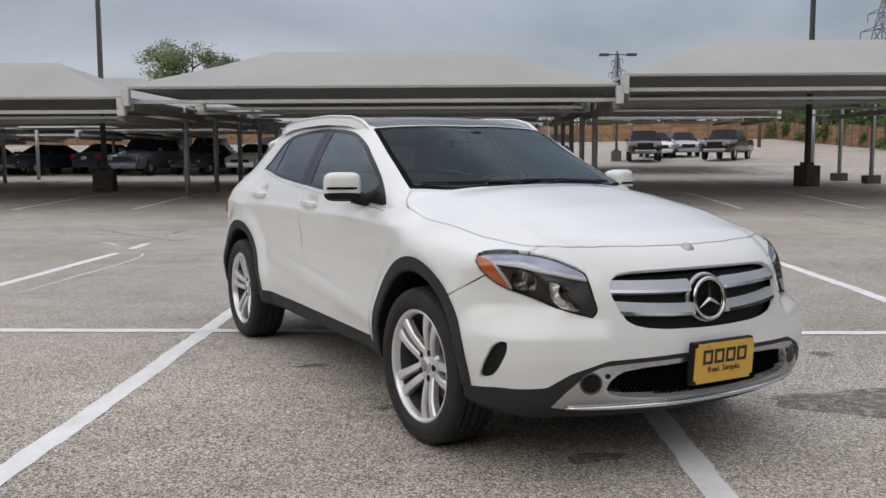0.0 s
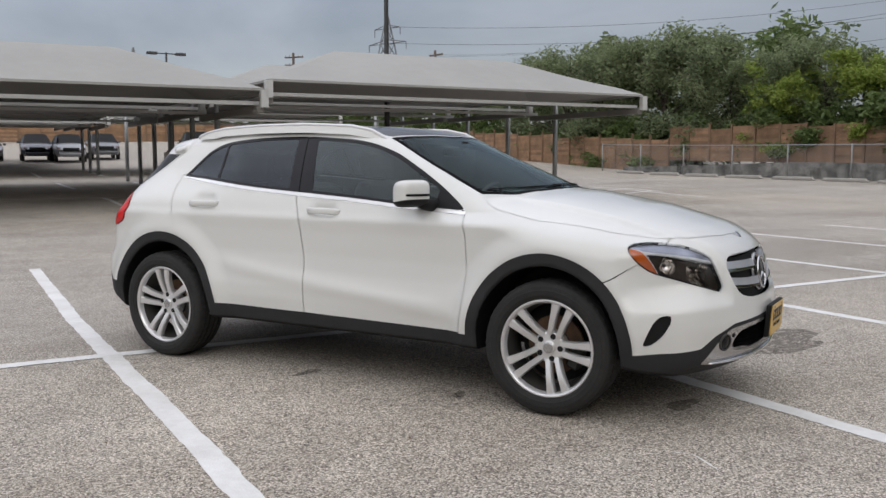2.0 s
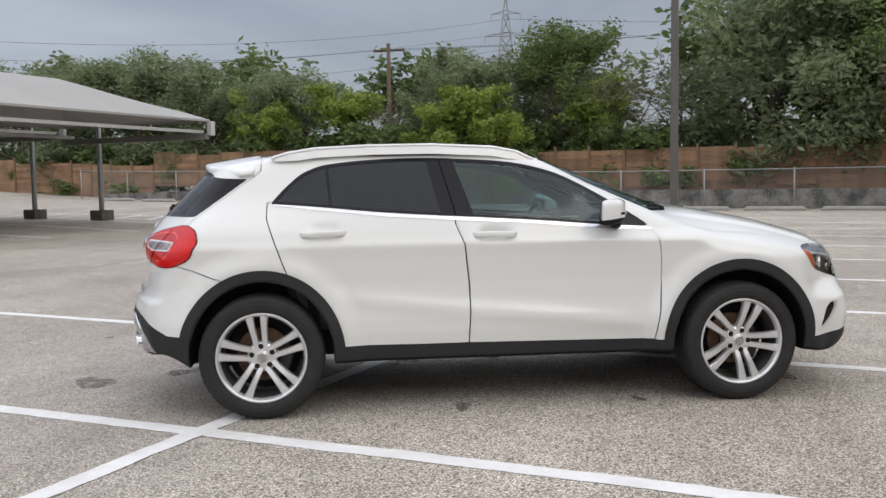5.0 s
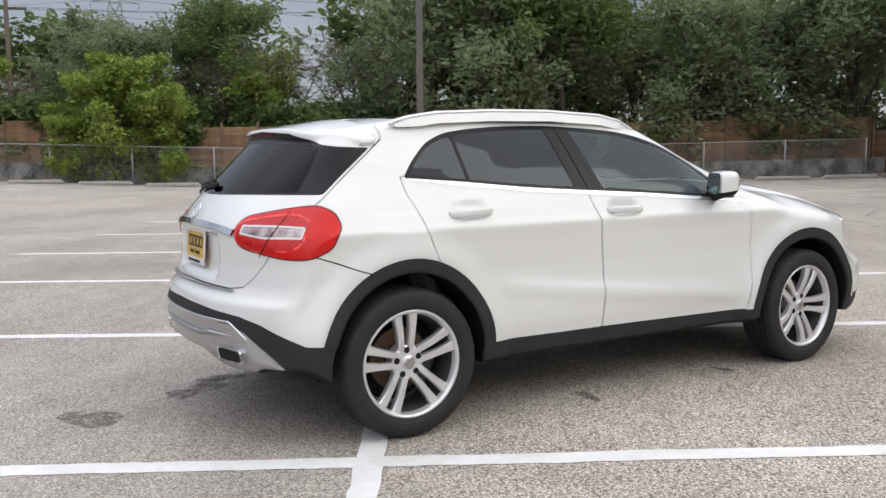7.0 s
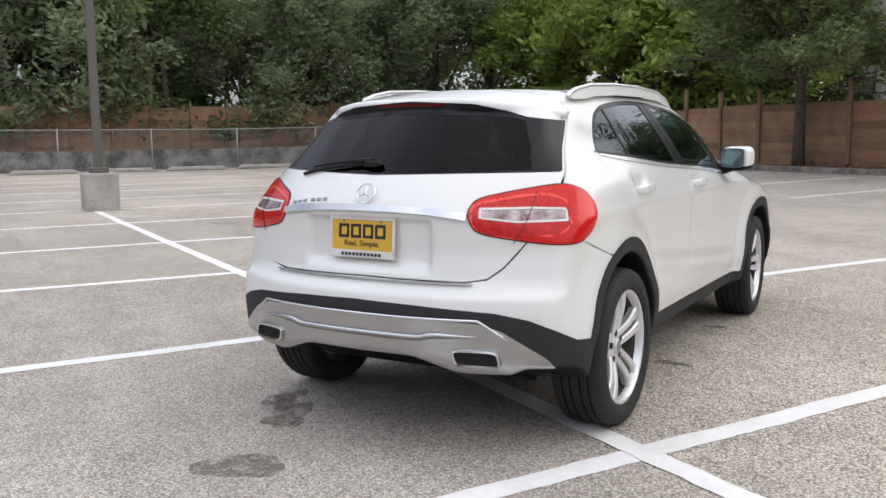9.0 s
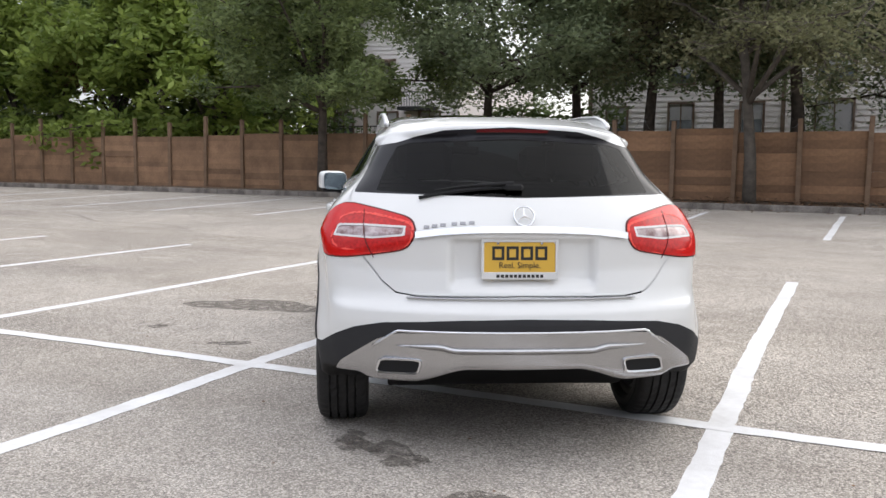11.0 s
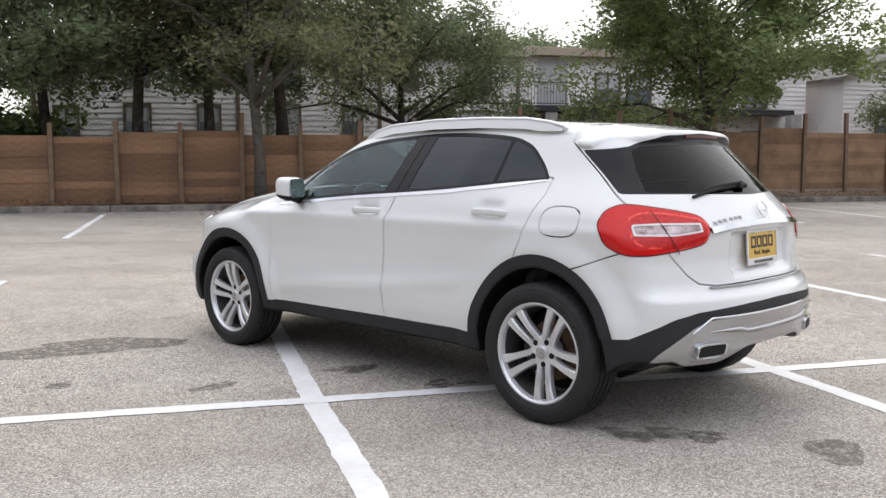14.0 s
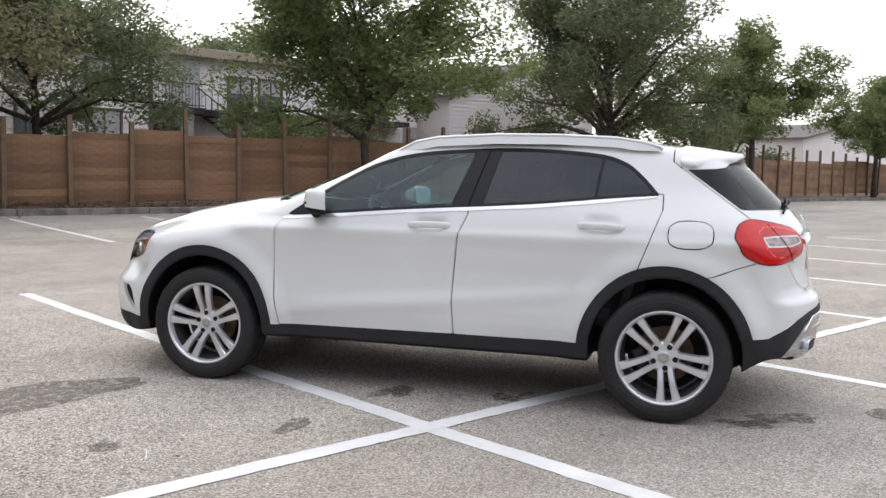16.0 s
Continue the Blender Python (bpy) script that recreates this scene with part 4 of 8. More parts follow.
def solid(x, y, z):
    """Negative inside the bodywork."""
    ya = np.abs(y)
    xs = x + top_shift(x, ya)
    zc = TOP_LINE(xs)
    slope = (TOP_LINE(xs + 0.02) - TOP_LINE(xs - 0.02)) / 0.04
    crown = 0.097 * (ya / 0.75) ** 3 * step(0.9, 1.3, x) + 0.036 * (ya / 0.6) ** 2.6 * step(1.3, 0.9, x)
    dome = 0.014 * step(0.60, 0.535, ya - 0.06 * (x - 1.5)) * step(0.95, 1.25, x) * step(2.15, 1.9, x)
    top = (z - zc + crown - dome) / np.sqrt(1 + slope ** 2)
    side = (ya - side_width(x, z)) * 0.97
    front = (x - NOSE(z) + 0.25 * (np.minimum(ya, 1.0) / 0.8) ** 2.3 + 0.03 * step(0.43, 0.51, ya) * step(0.56, 0.64, z)) * 0.9
    rear_x = TAIL(z) + 0.22 * (np.minimum(ya, 1.0) / 0.8) ** 2.4 + 0.03 * step(0.315, 0.27, ya) * step(0.705, 0.76, z) * step(0.935, 0.905, z)
    rear = (rear_x - x) * 0.9
    low = floor_line(x, ya) - z
    f = smax(top, side, 0.055)
    f = smax(f, smax(front, rear, 0.02), 0.05)
    f = smax(f, low, 0.03)
    tip = -1.712 + 0.075 * (ya / 0.45) ** 3
    blade = np.abs(z - (1.407 + 0.15 * (x + 1.5) - 0.090 * (ya / 0.6) ** 3)) - 0.024 + 0.007 * step(0.28, 0.56, ya)
    blade = smax(smax(blade, tip - x, 0.02), smax(x + 1.38, ya - np.minimum(0.60, 0.607 + 0.86 * (x + 1.444)), 0.02), 0.02)
    f = smin(f, blade, 0.014)
    well = smax(hub_range(x, z) - 0.388, 0.54 - ya, 0.02)
    return smax(f, -well, 0.012)


def slopes(p, e=1e-3):
    """The solid's gradient at points p."""
    g = np.empty_like(p)
    for k in range(3):
        d = np.zeros(3)
        d[k] = e
        g[:, k] = (solid(*(p + d).T) - solid(*(p - d).T)) / (2 * e)
    return g


def onto(p, off=0.0, turns=3):
    """Points drawn onto the surface, or to a layer off metres above it."""
    for _ in range(turns):
        g = slopes(p)
        p = p - g * ((solid(*p.T) - off) / np.maximum((g * g).sum(1), 0.05))[:, None]
    return p

# ---- the crossover's skin: the solid's surface, parted along its real seams ----
def skin(h=0.0165):
    """The solid's surface as triangles, both sides."""
    xs, ys, zs = np.arange(-2.24, 2.34, h), np.arange(-0.99, 0.99 + h, h), np.arange(0.15, 1.56, h)
    f = np.stack([solid(x, *np.meshgrid(ys, zs, indexing="ij")) for x in xs])
    s = f < 0
    c = (s[:-1, :-1, :-1].astype(np.int8) + s[1:, :-1, :-1] + s[:-1, 1:, :-1] + s[:-1, :-1, 1:] + s[1:, 1:, :-1] + s[1:, :-1, 1:] + s[:-1, 1:, 1:] + s[1:, 1:, 1:])
    live = (c > 0) & (c < 8)
    index = np.full(live.shape, -1)
    index[live] = np.arange(live.sum())
    I, J, K = np.nonzero(live)
    P = np.zeros((len(I), 3))
    n = np.zeros(len(I))
    corners = [(a, b, d) for a in (0, 1) for b in (0, 1) for d in (0, 1)]
    for p in corners:
        for q in corners:
            if sum(abs(a - b) for a, b in zip(p, q)) == 1 and p < q:
                fa, fb = f[I + p[0], J + p[1], K + p[2]], f[I + q[0], J + q[1], K + q[2]]
                m = (fa < 0) != (fb < 0)
                t = np.where(m, fa / np.where(m, fa - fb, 1), 0)
                P += m[:, None] * (np.array(p) + t[:, None] * (np.array(q) - np.array(p)))
                n += m
    P = (P / n[:, None] + np.stack([I, J, K], 1)) * h + np.array([xs[0], ys[0], zs[0]])
    quads = []
    for ax in range(3):
        b, d = [k for k in range(3) if k != ax]
        lo = [slice(1, -1)] * 3
        lo[ax] = slice(0, -1)
        hi = [slice(1, -1)] * 3
        hi[ax] = slice(1, None)
        s0, s1 = s[tuple(lo)], s[tuple(hi)]
        E = np.argwhere(s0 != s1)
        inside = s0[tuple(E.T)]
        E = E + 1
        E[:, ax] -= 1
        ob, od = np.eye(3, dtype=int)[b], np.eye(3, dtype=int)[d]
        q = np.stack([index[tuple((E - ob * u - od * w).T)] for u, w in ((1, 1), (0, 1), (0, 0), (1, 0))], 1)
        flip = inside if ax != 1 else ~inside
        q[~flip] = q[~flip][:, ::-1]
        quads.append(q)
    Q = np.concatenate(quads)
    Q = Q[(Q >= 0).all(1)]
    P = onto(P)
    near = ((P[Q[:, 0]] - P[Q[:, 2]]) ** 2).sum(1) < ((P[Q[:, 1]] - P[Q[:, 3]]) ** 2).sum(1)
    T = np.concatenate([Q[near][:, [0, 1, 2]], Q[near][:, [0, 2, 3]], Q[~near][:, [0, 1, 3]], Q[~near][:, [1, 2, 3]]])
    return P, T


class Skin:
    """The growing set of points; pieces of it are lists of triangles."""
    P, T = skin()


def cut(T, field):
    """Parts triangles along field = 0: those inside (negative) and the rest. New points are put on the surface."""
    P = Skin.P
    used = np.unique(T)
    phi = np.ones(len(P))
    phi[used] = field(*P[used].T)
    neg = phi[T] < 0
    cnt = neg.sum(1)
    A, B, M = T[cnt == 3], T[cnt == 0], T[(cnt == 1) | (cnt == 2)]
    if not len(M):
        return A, B
    ng = phi[M] < 0
    single = ng.sum(1) == 1
    lone = np.where(single, ng.argmax(1), (~ng).argmax(1))
    r = np.arange(len(M))
    v0, v1, v2 = M[r, lone], M[r, (lone + 1) % 3], M[r, (lone + 2) % 3]
    edges = np.concatenate([np.sort(np.stack([v0, v1], 1), 1), np.sort(np.stack([v0, v2], 1), 1)])
    uq, inv = np.unique(edges, axis=0, return_inverse=True)
    inv = np.ravel(inv)
    fa, fb = phi[uq[:, 0]], phi[uq[:, 1]]
    t = np.clip(fa / (fa - fb), 0.01, 0.99)[:, None]
    N = onto(P[uq[:, 0]] * (1 - t) + P[uq[:, 1]] * t, 0.0, 1)
    base = len(P)
    Skin.P = np.concatenate([P, N])
    e1, e2 = base + inv[:len(M)], base + inv[len(M):]
    tip = np.stack([v0, e1, e2], 1)
    quad = np.concatenate([np.stack([e1, v1, v2], 1), np.stack([e1, v2, e2], 1)])
    two = np.concatenate([single, single])
    return np.concatenate([A, tip[single], quad[~two]]), np.concatenate([B, tip[~single], quad[two]])


def outline(points, axes, grow=0.0, soft=0.0):
    """The signed distance to a closed outline, seen along an axis; axes maps x, y, z to the outline's two coordinates."""
    pts = np.array(points, float)

    def field(x, y, z):
        u, v = axes(x, y, z)
        d = np.full(u.shape, 1e9)
        s = np.ones(u.shape)
        for a, b in zip(pts, np.roll(pts, -1, 0)):
            e, wx, wy = b - a, u - a[0], v - a[1]
            t = np.clip((wx * e[0] + wy * e[1]) / (e @ e), 0, 1)
            d = np.minimum(d, (wx - e[0] * t) ** 2 + (wy - e[1] * t) ** 2)
            c1, c2, c3 = v >= a[1], v < b[1], e[0] * wy > e[1] * wx
            s = np.where((c1 & c2 & c3) | (~c1 & ~c2 & ~c3), -s, s)
        return s * np.sqrt(d) - grow

    return field


def both(*fields):
    return lambda x, y, z: np.maximum.reduce([f(x, y, z) for f in fields])


def either(*fields):
    return lambda x, y, z: np.minimum.reduce([f(x, y, z) for f in fields])


def wider(field, k):
    return lambda x, y, z: field(x, y, z) - k


def rounded(points, turns=2, k=0.25):
    """Chaikin's corner cutting, for outlines with soft corners."""
    p = np.array(points, float)
    for _ in range(turns):
        q = np.roll(p, -1, 0)
        p = np.stack([(1 - k) * p + k * q, k * p + (1 - k) * q], 1).reshape(-1, 2)
    return p


SIDE_VIEW = lambda x, y, z: (x, z)
PLAN_VIEW = lambda x, y, z: (x, np.abs(y))
END_VIEW = lambda x, y, z: (np.abs(y), z)
NOSE_VIEW = lambda x, y, z: ((x - np.abs(y)) * 0.7071, z)
TAIL_VIEW = lambda x, y, z: ((x + np.abs(y)) * 0.7071, z)


def piece_mesh(name, T, mat, off=0.0, flange=0.012, keep=None):
    """Triangles of the skin as a panel, lifted off the surface, with its edges turned in."""
    used, inv = np.unique(T, return_inverse=True)
    T = inv.reshape(-1, 3)
    P = Skin.P[used]
    G = slopes(P)
    N = G / np.maximum(np.linalg.norm(G, axis=1), 1e-9)[:, None]
    V = P + N * off
    faces = T
    normals = N
    if flange:
        e = np.concatenate([T[:, [0, 1]], T[:, [1, 2]], T[:, [2, 0]]])
        key = np.sort(e, 1)
        _, first, count = np.unique(key, axis=0, return_index=True, return_counts=True)
        rim = e[first[count == 1]]
        ids = np.unique(rim)
        low = np.full(len(V), -1)
        low[ids] = len(V) + np.arange(len(ids))
        V = np.concatenate([V, V[ids] - N[ids] * flange])
        normals = np.concatenate([N, N[ids]])
        a, b = rim[:, 0], rim[:, 1]
        faces = np.concatenate([T, np.stack([b, a, low[a]], 1), np.stack([b, low[a], low[b]], 1)])
    me = bpy.data.meshes.new(name)
    me.from_pydata(V.tolist(), [], faces.tolist())
    me.materials.append(mat)
    me.polygons.foreach_set("use_smooth", np.ones(len(faces), bool))
    me.update()
    me.normals_split_custom_set_from_vertices(normals.tolist())
    return me


car = thing("white_crossover_car", "white compact crossover car with grey plastic cladding, parked askew across bays", "car", pose(0, 0, 0))


def panel(name, T, mat, label="", off=0.0, flange=0.012, parent=None, sides=False):
    """A panel of the car; with sides, one for each flank."""
    if not sides:
        return [part(name, piece_mesh(name, T, mat, off, flange), None, parent or car, label)] if len(T) else []
    y = Skin.P[T][:, :, 1].mean(1)
    return [part(name, piece_mesh(name, T[m], mat, off, flange), None, parent or car, label) for m in (y < 0, y >= 0) if m.any()]


def panels_by_wheel(name, T, mat, label="", off=0.0, flange=0.012):
    c = Skin.P[T].mean(1)
    for sx in (1, -1):
        for sy in (1, -1):
            m = (c[:, 0] * sx > 0) & (c[:, 1] * sy > 0)
            if m.any():
                part(name, piece_mesh(name, T[m], mat, off, flange), None, car, label)


rest = Skin.T
# wheel wells and floor
wells, rest = cut(rest, lambda x, y, z: hub_range(x, z) - 0.3915)
panels_by_wheel("wheel_arch_liner", wells, M_BLACK, "black wheel arch liner", flange=0)
floor_T, rest = cut(rest, lambda x, y, z: z - floor_line(x, np.abs(y)) - 0.022 + 0.010 * step(-1.6, -1.9, x))
panel("underbody", floor_T, M_BLACK, "black underbody", flange=0)

# lower front: bright skid trim, mesh intake, fog lamps
LOW_FRONT = outline([(0.55, 0.30), (0.60, 0.345), (0.672, 0.352), (0.877, 0.370), (0.98, 0.382), (1.068, 0.435), (1.20, 0.482), (1.485, 0.494), (1.75, 0.498), (1.75, 0.1), (0.55, 0.1)], NOSE_VIEW)
LOW_FRONT = both(LOW_FRONT, lambda x, y, z: 1.3 - x)
SKID_FRONT = outline(rounded([(0.985, 0.300), (1.01, 0.325), (1.06, 0.378), (1.146, 0.450), (1.20, 0.466), (1.485, 0.478), (1.75, 0.482), (1.75, 0.296), (1.20, 0.292)], 1), NOSE_VIEW)
SKID_FRONT = both(SKID_FRONT, lambda x, y, z: 1.6 - x)
INTAKE = outline(rounded([(-0.2, 0.462), (0.14, 0.461), (0.40, 0.448), (0.455, 0.42), (0.485, 0.362), (0.40, 0.338), (0.17, 0.324), (-0.2, 0.322)], 1), END_VIEW)
INTAKE = both(INTAKE, lambda x, y, z: 1.8 - x)
intake_T, rest = cut(rest, INTAKE)
skid_T, rest = cut(rest, SKID_FRONT)
low_T, rest = cut(rest, LOW_FRONT)
panel("lower_intake", intake_T, M_BLACK, "black mesh lower air intake", -0.035, 0)
skid = panel("front_skid_trim", skid_T, M_SATIN, "satin silver front skid trim", 0.004, 0.04)[0]
panel("front_lower_cladding", low_T, M_PLASTIC, "dark grey plastic front apron", 0.001, 0.03)

# lower rear
LOW_REAR = outline([(-0.52, 0.30), (-0.56, 0.455), (-0.636, 0.466), (-0.72, 0.472), (-0.82, 0.518), (-0.92, 0.558), (-1.04, 0.584), (-1.32, 0.603), (-1.52, 0.609), (-1.8, 0.612), (-1.8, 0.1), (-0.52, 0.1)], TAIL_VIEW)
LOW_REAR = both(LOW_REAR, lambda x, y, z: x + 1.3)
SKID_REAR = outline([(-0.785, 0.345), (-0.85, 0.41), (-1.015, 0.515), (-1.096, 0.543), (-1.343, 0.556), (-1.53, 0.558), (-1.8, 0.560), (-1.8, 0.30), (-1.2, 0.30), (-0.93, 0.31)], TAIL_VIEW)
SKID_REAR = both(SKID_REAR, lambda x, y, z: x + 1.3)
skid_T, rest = cut(rest, SKID_REAR)
low_T, rest = cut(rest, LOW_REAR)
rear_skid = panel("rear_skid_trim", skid_T, M_SATIN, "satin silver rear skid trim", 0.006, 0.03)[0]
panel("rear_lower_cladding", low_T, M_PLASTIC, "dark grey plastic rear apron", 0.001, 0.03)

# arches and sills
arch_T, rest = cut(rest, lambda x, y, z: hub_range(x, z) - 0.447)
panels_by_wheel("wheel_arch_trim", arch_T, M_PLASTIC, "dark grey plastic wheel arch trim", 0.006, 0.02)
sill_T, rest = cut(rest, lambda x, y, z: np.maximum(z - 0.372 + 0.012 * (x - 0.2), np.abs(x) - 1.1))
panel("sill_trim", sill_T, M_PLASTIC, "dark grey plastic sill", 0.004, 0.02, sides=True)

# grille
GRILLE = both(outline(rounded([(-0.3, 0.806), (0.20, 0.804), (0.375, 0.800), (0.425, 0.775), (0.44, 0.735), (0.405, 0.635), (0.35, 0.598), (0.19, 0.582), (-0.3, 0.578)], 1), END_VIEW), lambda x, y, z: 1.7 - x)
grille_T, rest = cut(rest, GRILLE)
grille_back = panel("grille", grille_T, M_BLACK, "black radiator grille with two silver bars", -0.045, 0)[0]

# head lamps
HEAD_PTS = rounded([(0.660, 0.846), (0.706, 0.870), (0.83, 0.874), (0.969, 0.856), (1.096, 0.805), (1.112, 0.775), (1.168, 0.622), (1.03, 0.660), (0.87, 0.705), (0.775, 0.732), (0.695, 0.788)], 1)
HEAD = both(outline(HEAD_PTS, NOSE_VIEW), lambda x, y, z: 1.4 - x)
head_T, rest = cut(rest, HEAD)
lamps = panel("head_lamp", head_T, G_LENS, "clear head lamp with dark housing and amber marker", 0.003, 0.02, sides=True)
for lamp in lamps:
    lamp.visible_shadow = False
border_T, house_T = cut(head_T, lambda x, y, z: -HEAD(x, y, z) - 0.007)
amber_T, house_T = cut(house_T, outline([(0.65, 0.856), (0.68, 0.852), (0.730, 0.838), (0.778, 0.780), (0.818, 0.721), (0.825, 0.69), (0.785, 0.69), (0.715, 0.765), (0.67, 0.81)], NOSE_VIEW))
DRL = outline([(0.62, 0.852), (0.726, 0.833), (0.773, 0.770), (0.815, 0.708), (0.828, 0.710), (0.788, 0.775), (0.750, 0.824), (0.872, 0.810), (1.0, 0.792), (1.101, 0.770), (1.16, 0.76), (1.14, 0.84), (0.95, 0.90), (0.62, 0.90)], NOSE_VIEW)
drl_T, house_T = cut(house_T, DRL)
glint_T, drl_T = cut(drl_T, lambda x, y, z: -DRL(x, y, z) - 0.011)
beam_T, house_T = cut(house_T, either(outline(rounded([(0.838, 0.812), (0.892, 0.792), (0.910, 0.765), (0.902, 0.726), (0.893, 0.716), (0.845, 0.722), (0.825, 0.76)], 1), NOSE_VIEW), outline(rounded([(0.961, 0.775), (1.017, 0.77), (1.039, 0.721), (1.111, 0.656), (1.052, 0.664), (0.964, 0.688), (0.95, 0.734)], 1), NOSE_VIEW)))
for lamp, pick in zip(lamps, (-1, 1)):
    for nm, T, mt, lb, off in (("marker", amber_T, M_AMBER, "amber side marker", -0.003), ("light_guide", drl_T, M_GUIDE, "silvery light guide", -0.006), ("guide_edge", glint_T, M_WHITE, "bright guide edge", -0.005), ("lamp_border", border_T, M_BLACK, "black lamp border", -0.010),
                               ("reflector", beam_T, M_REFLECTOR, "faceted reflector", -0.05), ("housing", house_T, M_HOUSING, "black lamp housing", -0.028)):
        m = Skin.P[T][:, :, 1].mean(1) * pick > 0
        part(nm, piece_mesh(nm, T[m], mt, off, 0.02), None, lamp, lb)

# slots beside the fog lamps
SLOT = both(outline(rounded([(1.884, 0.533), (1.945, 0.550), (1.956, 0.52), (1.924, 0.455), (1.876, 0.398), (1.826, 0.389), (1.850, 0.455)], 1), SIDE_VIEW), lambda x, y, z: 1.4 - x)
slot_T, rest = cut(rest, SLOT)
panel("bumper_slot", slot_T, M_BLACK, "black mesh slot in the bumper", -0.02, 0, sides=True)

# tail lamps
TAIL_PTS = rounded([(-1.118, 0.945), (-1.07, 1.005), (-0.926, 1.033), (-0.718, 1.062), (-0.630, 1.030), (-0.588, 0.965), (-0.620, 0.875), (-0.700, 0.832), (-0.820, 0.832), (-0.955, 0.850), (-1.085, 0.874)], 2, 0.2)
TAIL_LAMP = both(outline(TAIL_PTS, TAIL_VIEW), lambda x, y, z: x + 1.3)
tail_T, rest = cut(rest, TAIL_LAMP)
RING = outline(rounded([(-0.722, 0.97), (-0.74, 1.005), (-0.839, 1.020), (-1.061, 0.986), (-1.095, 0.967), (-1.100, 0.914), (-1.066, 0.868), (-0.946, 0.857), (-0.801, 0.869), (-0.735, 0.895)], 1), TAIL_VIEW)
BAND = outline([(-0.736, 0.966), (-0.873, 0.971), (-1.064, 0.969), (-1.071, 0.931), (-0.939, 0.915), (-0.742, 0.918)], TAIL_VIEW)
hem_T, red_T = cut(tail_T, lambda x, y, z: -TAIL_LAMP(x, y, z) - 0.006)
guide_T, red_T = cut(red_T, lambda x, y, z: np.abs(RING(x, y, z)) - 0.0045)
band_T, red_T = cut(red_T, BAND)
rim_T, clear_T = cut(band_T, lambda x, y, z: -BAND(x, y, z) - 0.0075)
rib_T, red_T = cut(red_T, RING)
tail_lamps = panel("tail_lamp", red_T, M_RED, "glossy red tail lamp with a clear band", 0.006, 0.03, sides=True)
for lamp, pick in zip(tail_lamps, (-1, 1)):
    for nm, T, mt, lb, off in (("clear_band", clear_T, M_CLEAR_LENS, "clear lens band", 0.0035), ("band_rim", rim_T, M_WHITE, "white band rim", 0.006), ("ribbed_lens", rib_T, M_RED_DARK, "ribbed darker red lens", 0.005),
                               ("light_guide", guide_T, M_RED_LIT, "bright red light guide", 0.0065), ("lamp_hem", hem_T, M_DARKRED, "dark red lamp edge", 0.003)):
        m = Skin.P[T][:, :, 1].mean(1) * pick > 0
        part(nm, piece_mesh(nm, T[m], mt, off, 0.01), None, lamp, lb)

# windows
SCREEN = both(outline([(1.125, -0.3), (1.125, 0.0), (1.10, 0.25), (1.02, 0.49), (0.885, 0.648), (0.65, 0.608), (0.235, 0.545), (0.29, 0.3), (0.325, 0.0), (0.325, -0.3)], PLAN_VIEW), lambda x, y, z: 0.9 - z)
screen_T, rest = cut(rest, SCREEN)
edge_T, screen_T = cut(screen_T, lambda x, y, z: -SCREEN(x, y, z) - 0.028)
panel("windscreen_border", edge_T, M_FRIT, "black windscreen border", -0.001, 0.012)
for p in panel("windscreen", screen_T, G_SCREEN, "clear tinted windscreen", -0.001, 0):
    p.visible_shadow = False
ROOF = both(outline([(0.313, -0.3), (0.313, 0.0), (0.278, 0.3), (0.225, 0.525), (0.0, 0.540), (-0.6, 0.535), (-1.20, 0.50), (-1.235, 0.3), (-1.245, 0.0), (-1.245, -0.3)], PLAN_VIEW), lambda x, y, z: 1.2 - z)
roof_T, rest = cut(rest, ROOF)
panel("glass_roof", roof_T, G_ROOF, "dark panoramic glass roof", 0.001, 0.012)
HATCH_PTS = [(-0.4, 1.088), (0.0, 1.088), (0.35, 1.096), (0.74, 1.100), (0.72, 1.20), (0.66, 1.298), (0.60, 1.303), (0.50, 1.319), (0.42, 1.345), (0.30, 1.372), (0.0, 1.388), (-0.4, 1.388)]
HATCH_EDGE = lambda z: -1.68 + 1.37 * (np.maximum(z, 1.06) - 1.11)
HATCH = both(outline(HATCH_PTS, END_VIEW), lambda x, y, z: x + 1.36, lambda x, y, z: (x - HATCH_EDGE(z)) * 0.6)
hatch_T, rest = cut(rest, HATCH)
wing_T, hatch_T = cut(hatch_T, lambda x, y, z: -outline([(-0.4, 1.092), (0.0, 1.092), (0.35, 1.10), (0.598, 1.109), (0.56, 1.20), (0.505, 1.30), (0.45, 1.318), (0.0, 1.338), (-0.4, 1.338)], END_VIEW)(x, y, z))
panel("rear_window_surround", wing_T, M_WING, "black rear window surround", -0.001, 0.01)
panel("rear_window", hatch_T, G_REAR, "dark tinted rear window", -0.002, 0)

DLO_PTS = [(-1.282, 1.172), (-1.289, 1.160), (-1.272, 1.160), (-1.02, 1.140), (-0.66, 1.103), (-0.32, 1.080), (-0.16, 1.072), (0.19, 1.048), (0.49, 1.022), (0.845, 0.997), (0.80, 1.035), (0.66, 1.130), (0.50, 1.225),
           (0.34, 1.308), (0.17, 1.360), (0.0, 1.388), (-0.35, 1.408), (-0.53, 1.409), (-0.71, 1.403), (-0.89, 1.390), (-1.02, 1.371), (-1.125, 1.327), (-1.215, 1.246)]
DLO_PTS = rounded(DLO_PTS, 2, 0.2)
GREENHOUSE = lambda x, y, z: 0.52 - np.abs(y)
DLO = both(outline(DLO_PTS, SIDE_VIEW), GREENHOUSE)
dlo_T, rest = cut(rest, DLO)
PANE = outline(DLO_PTS, SIDE_VIEW, grow=-0.017)
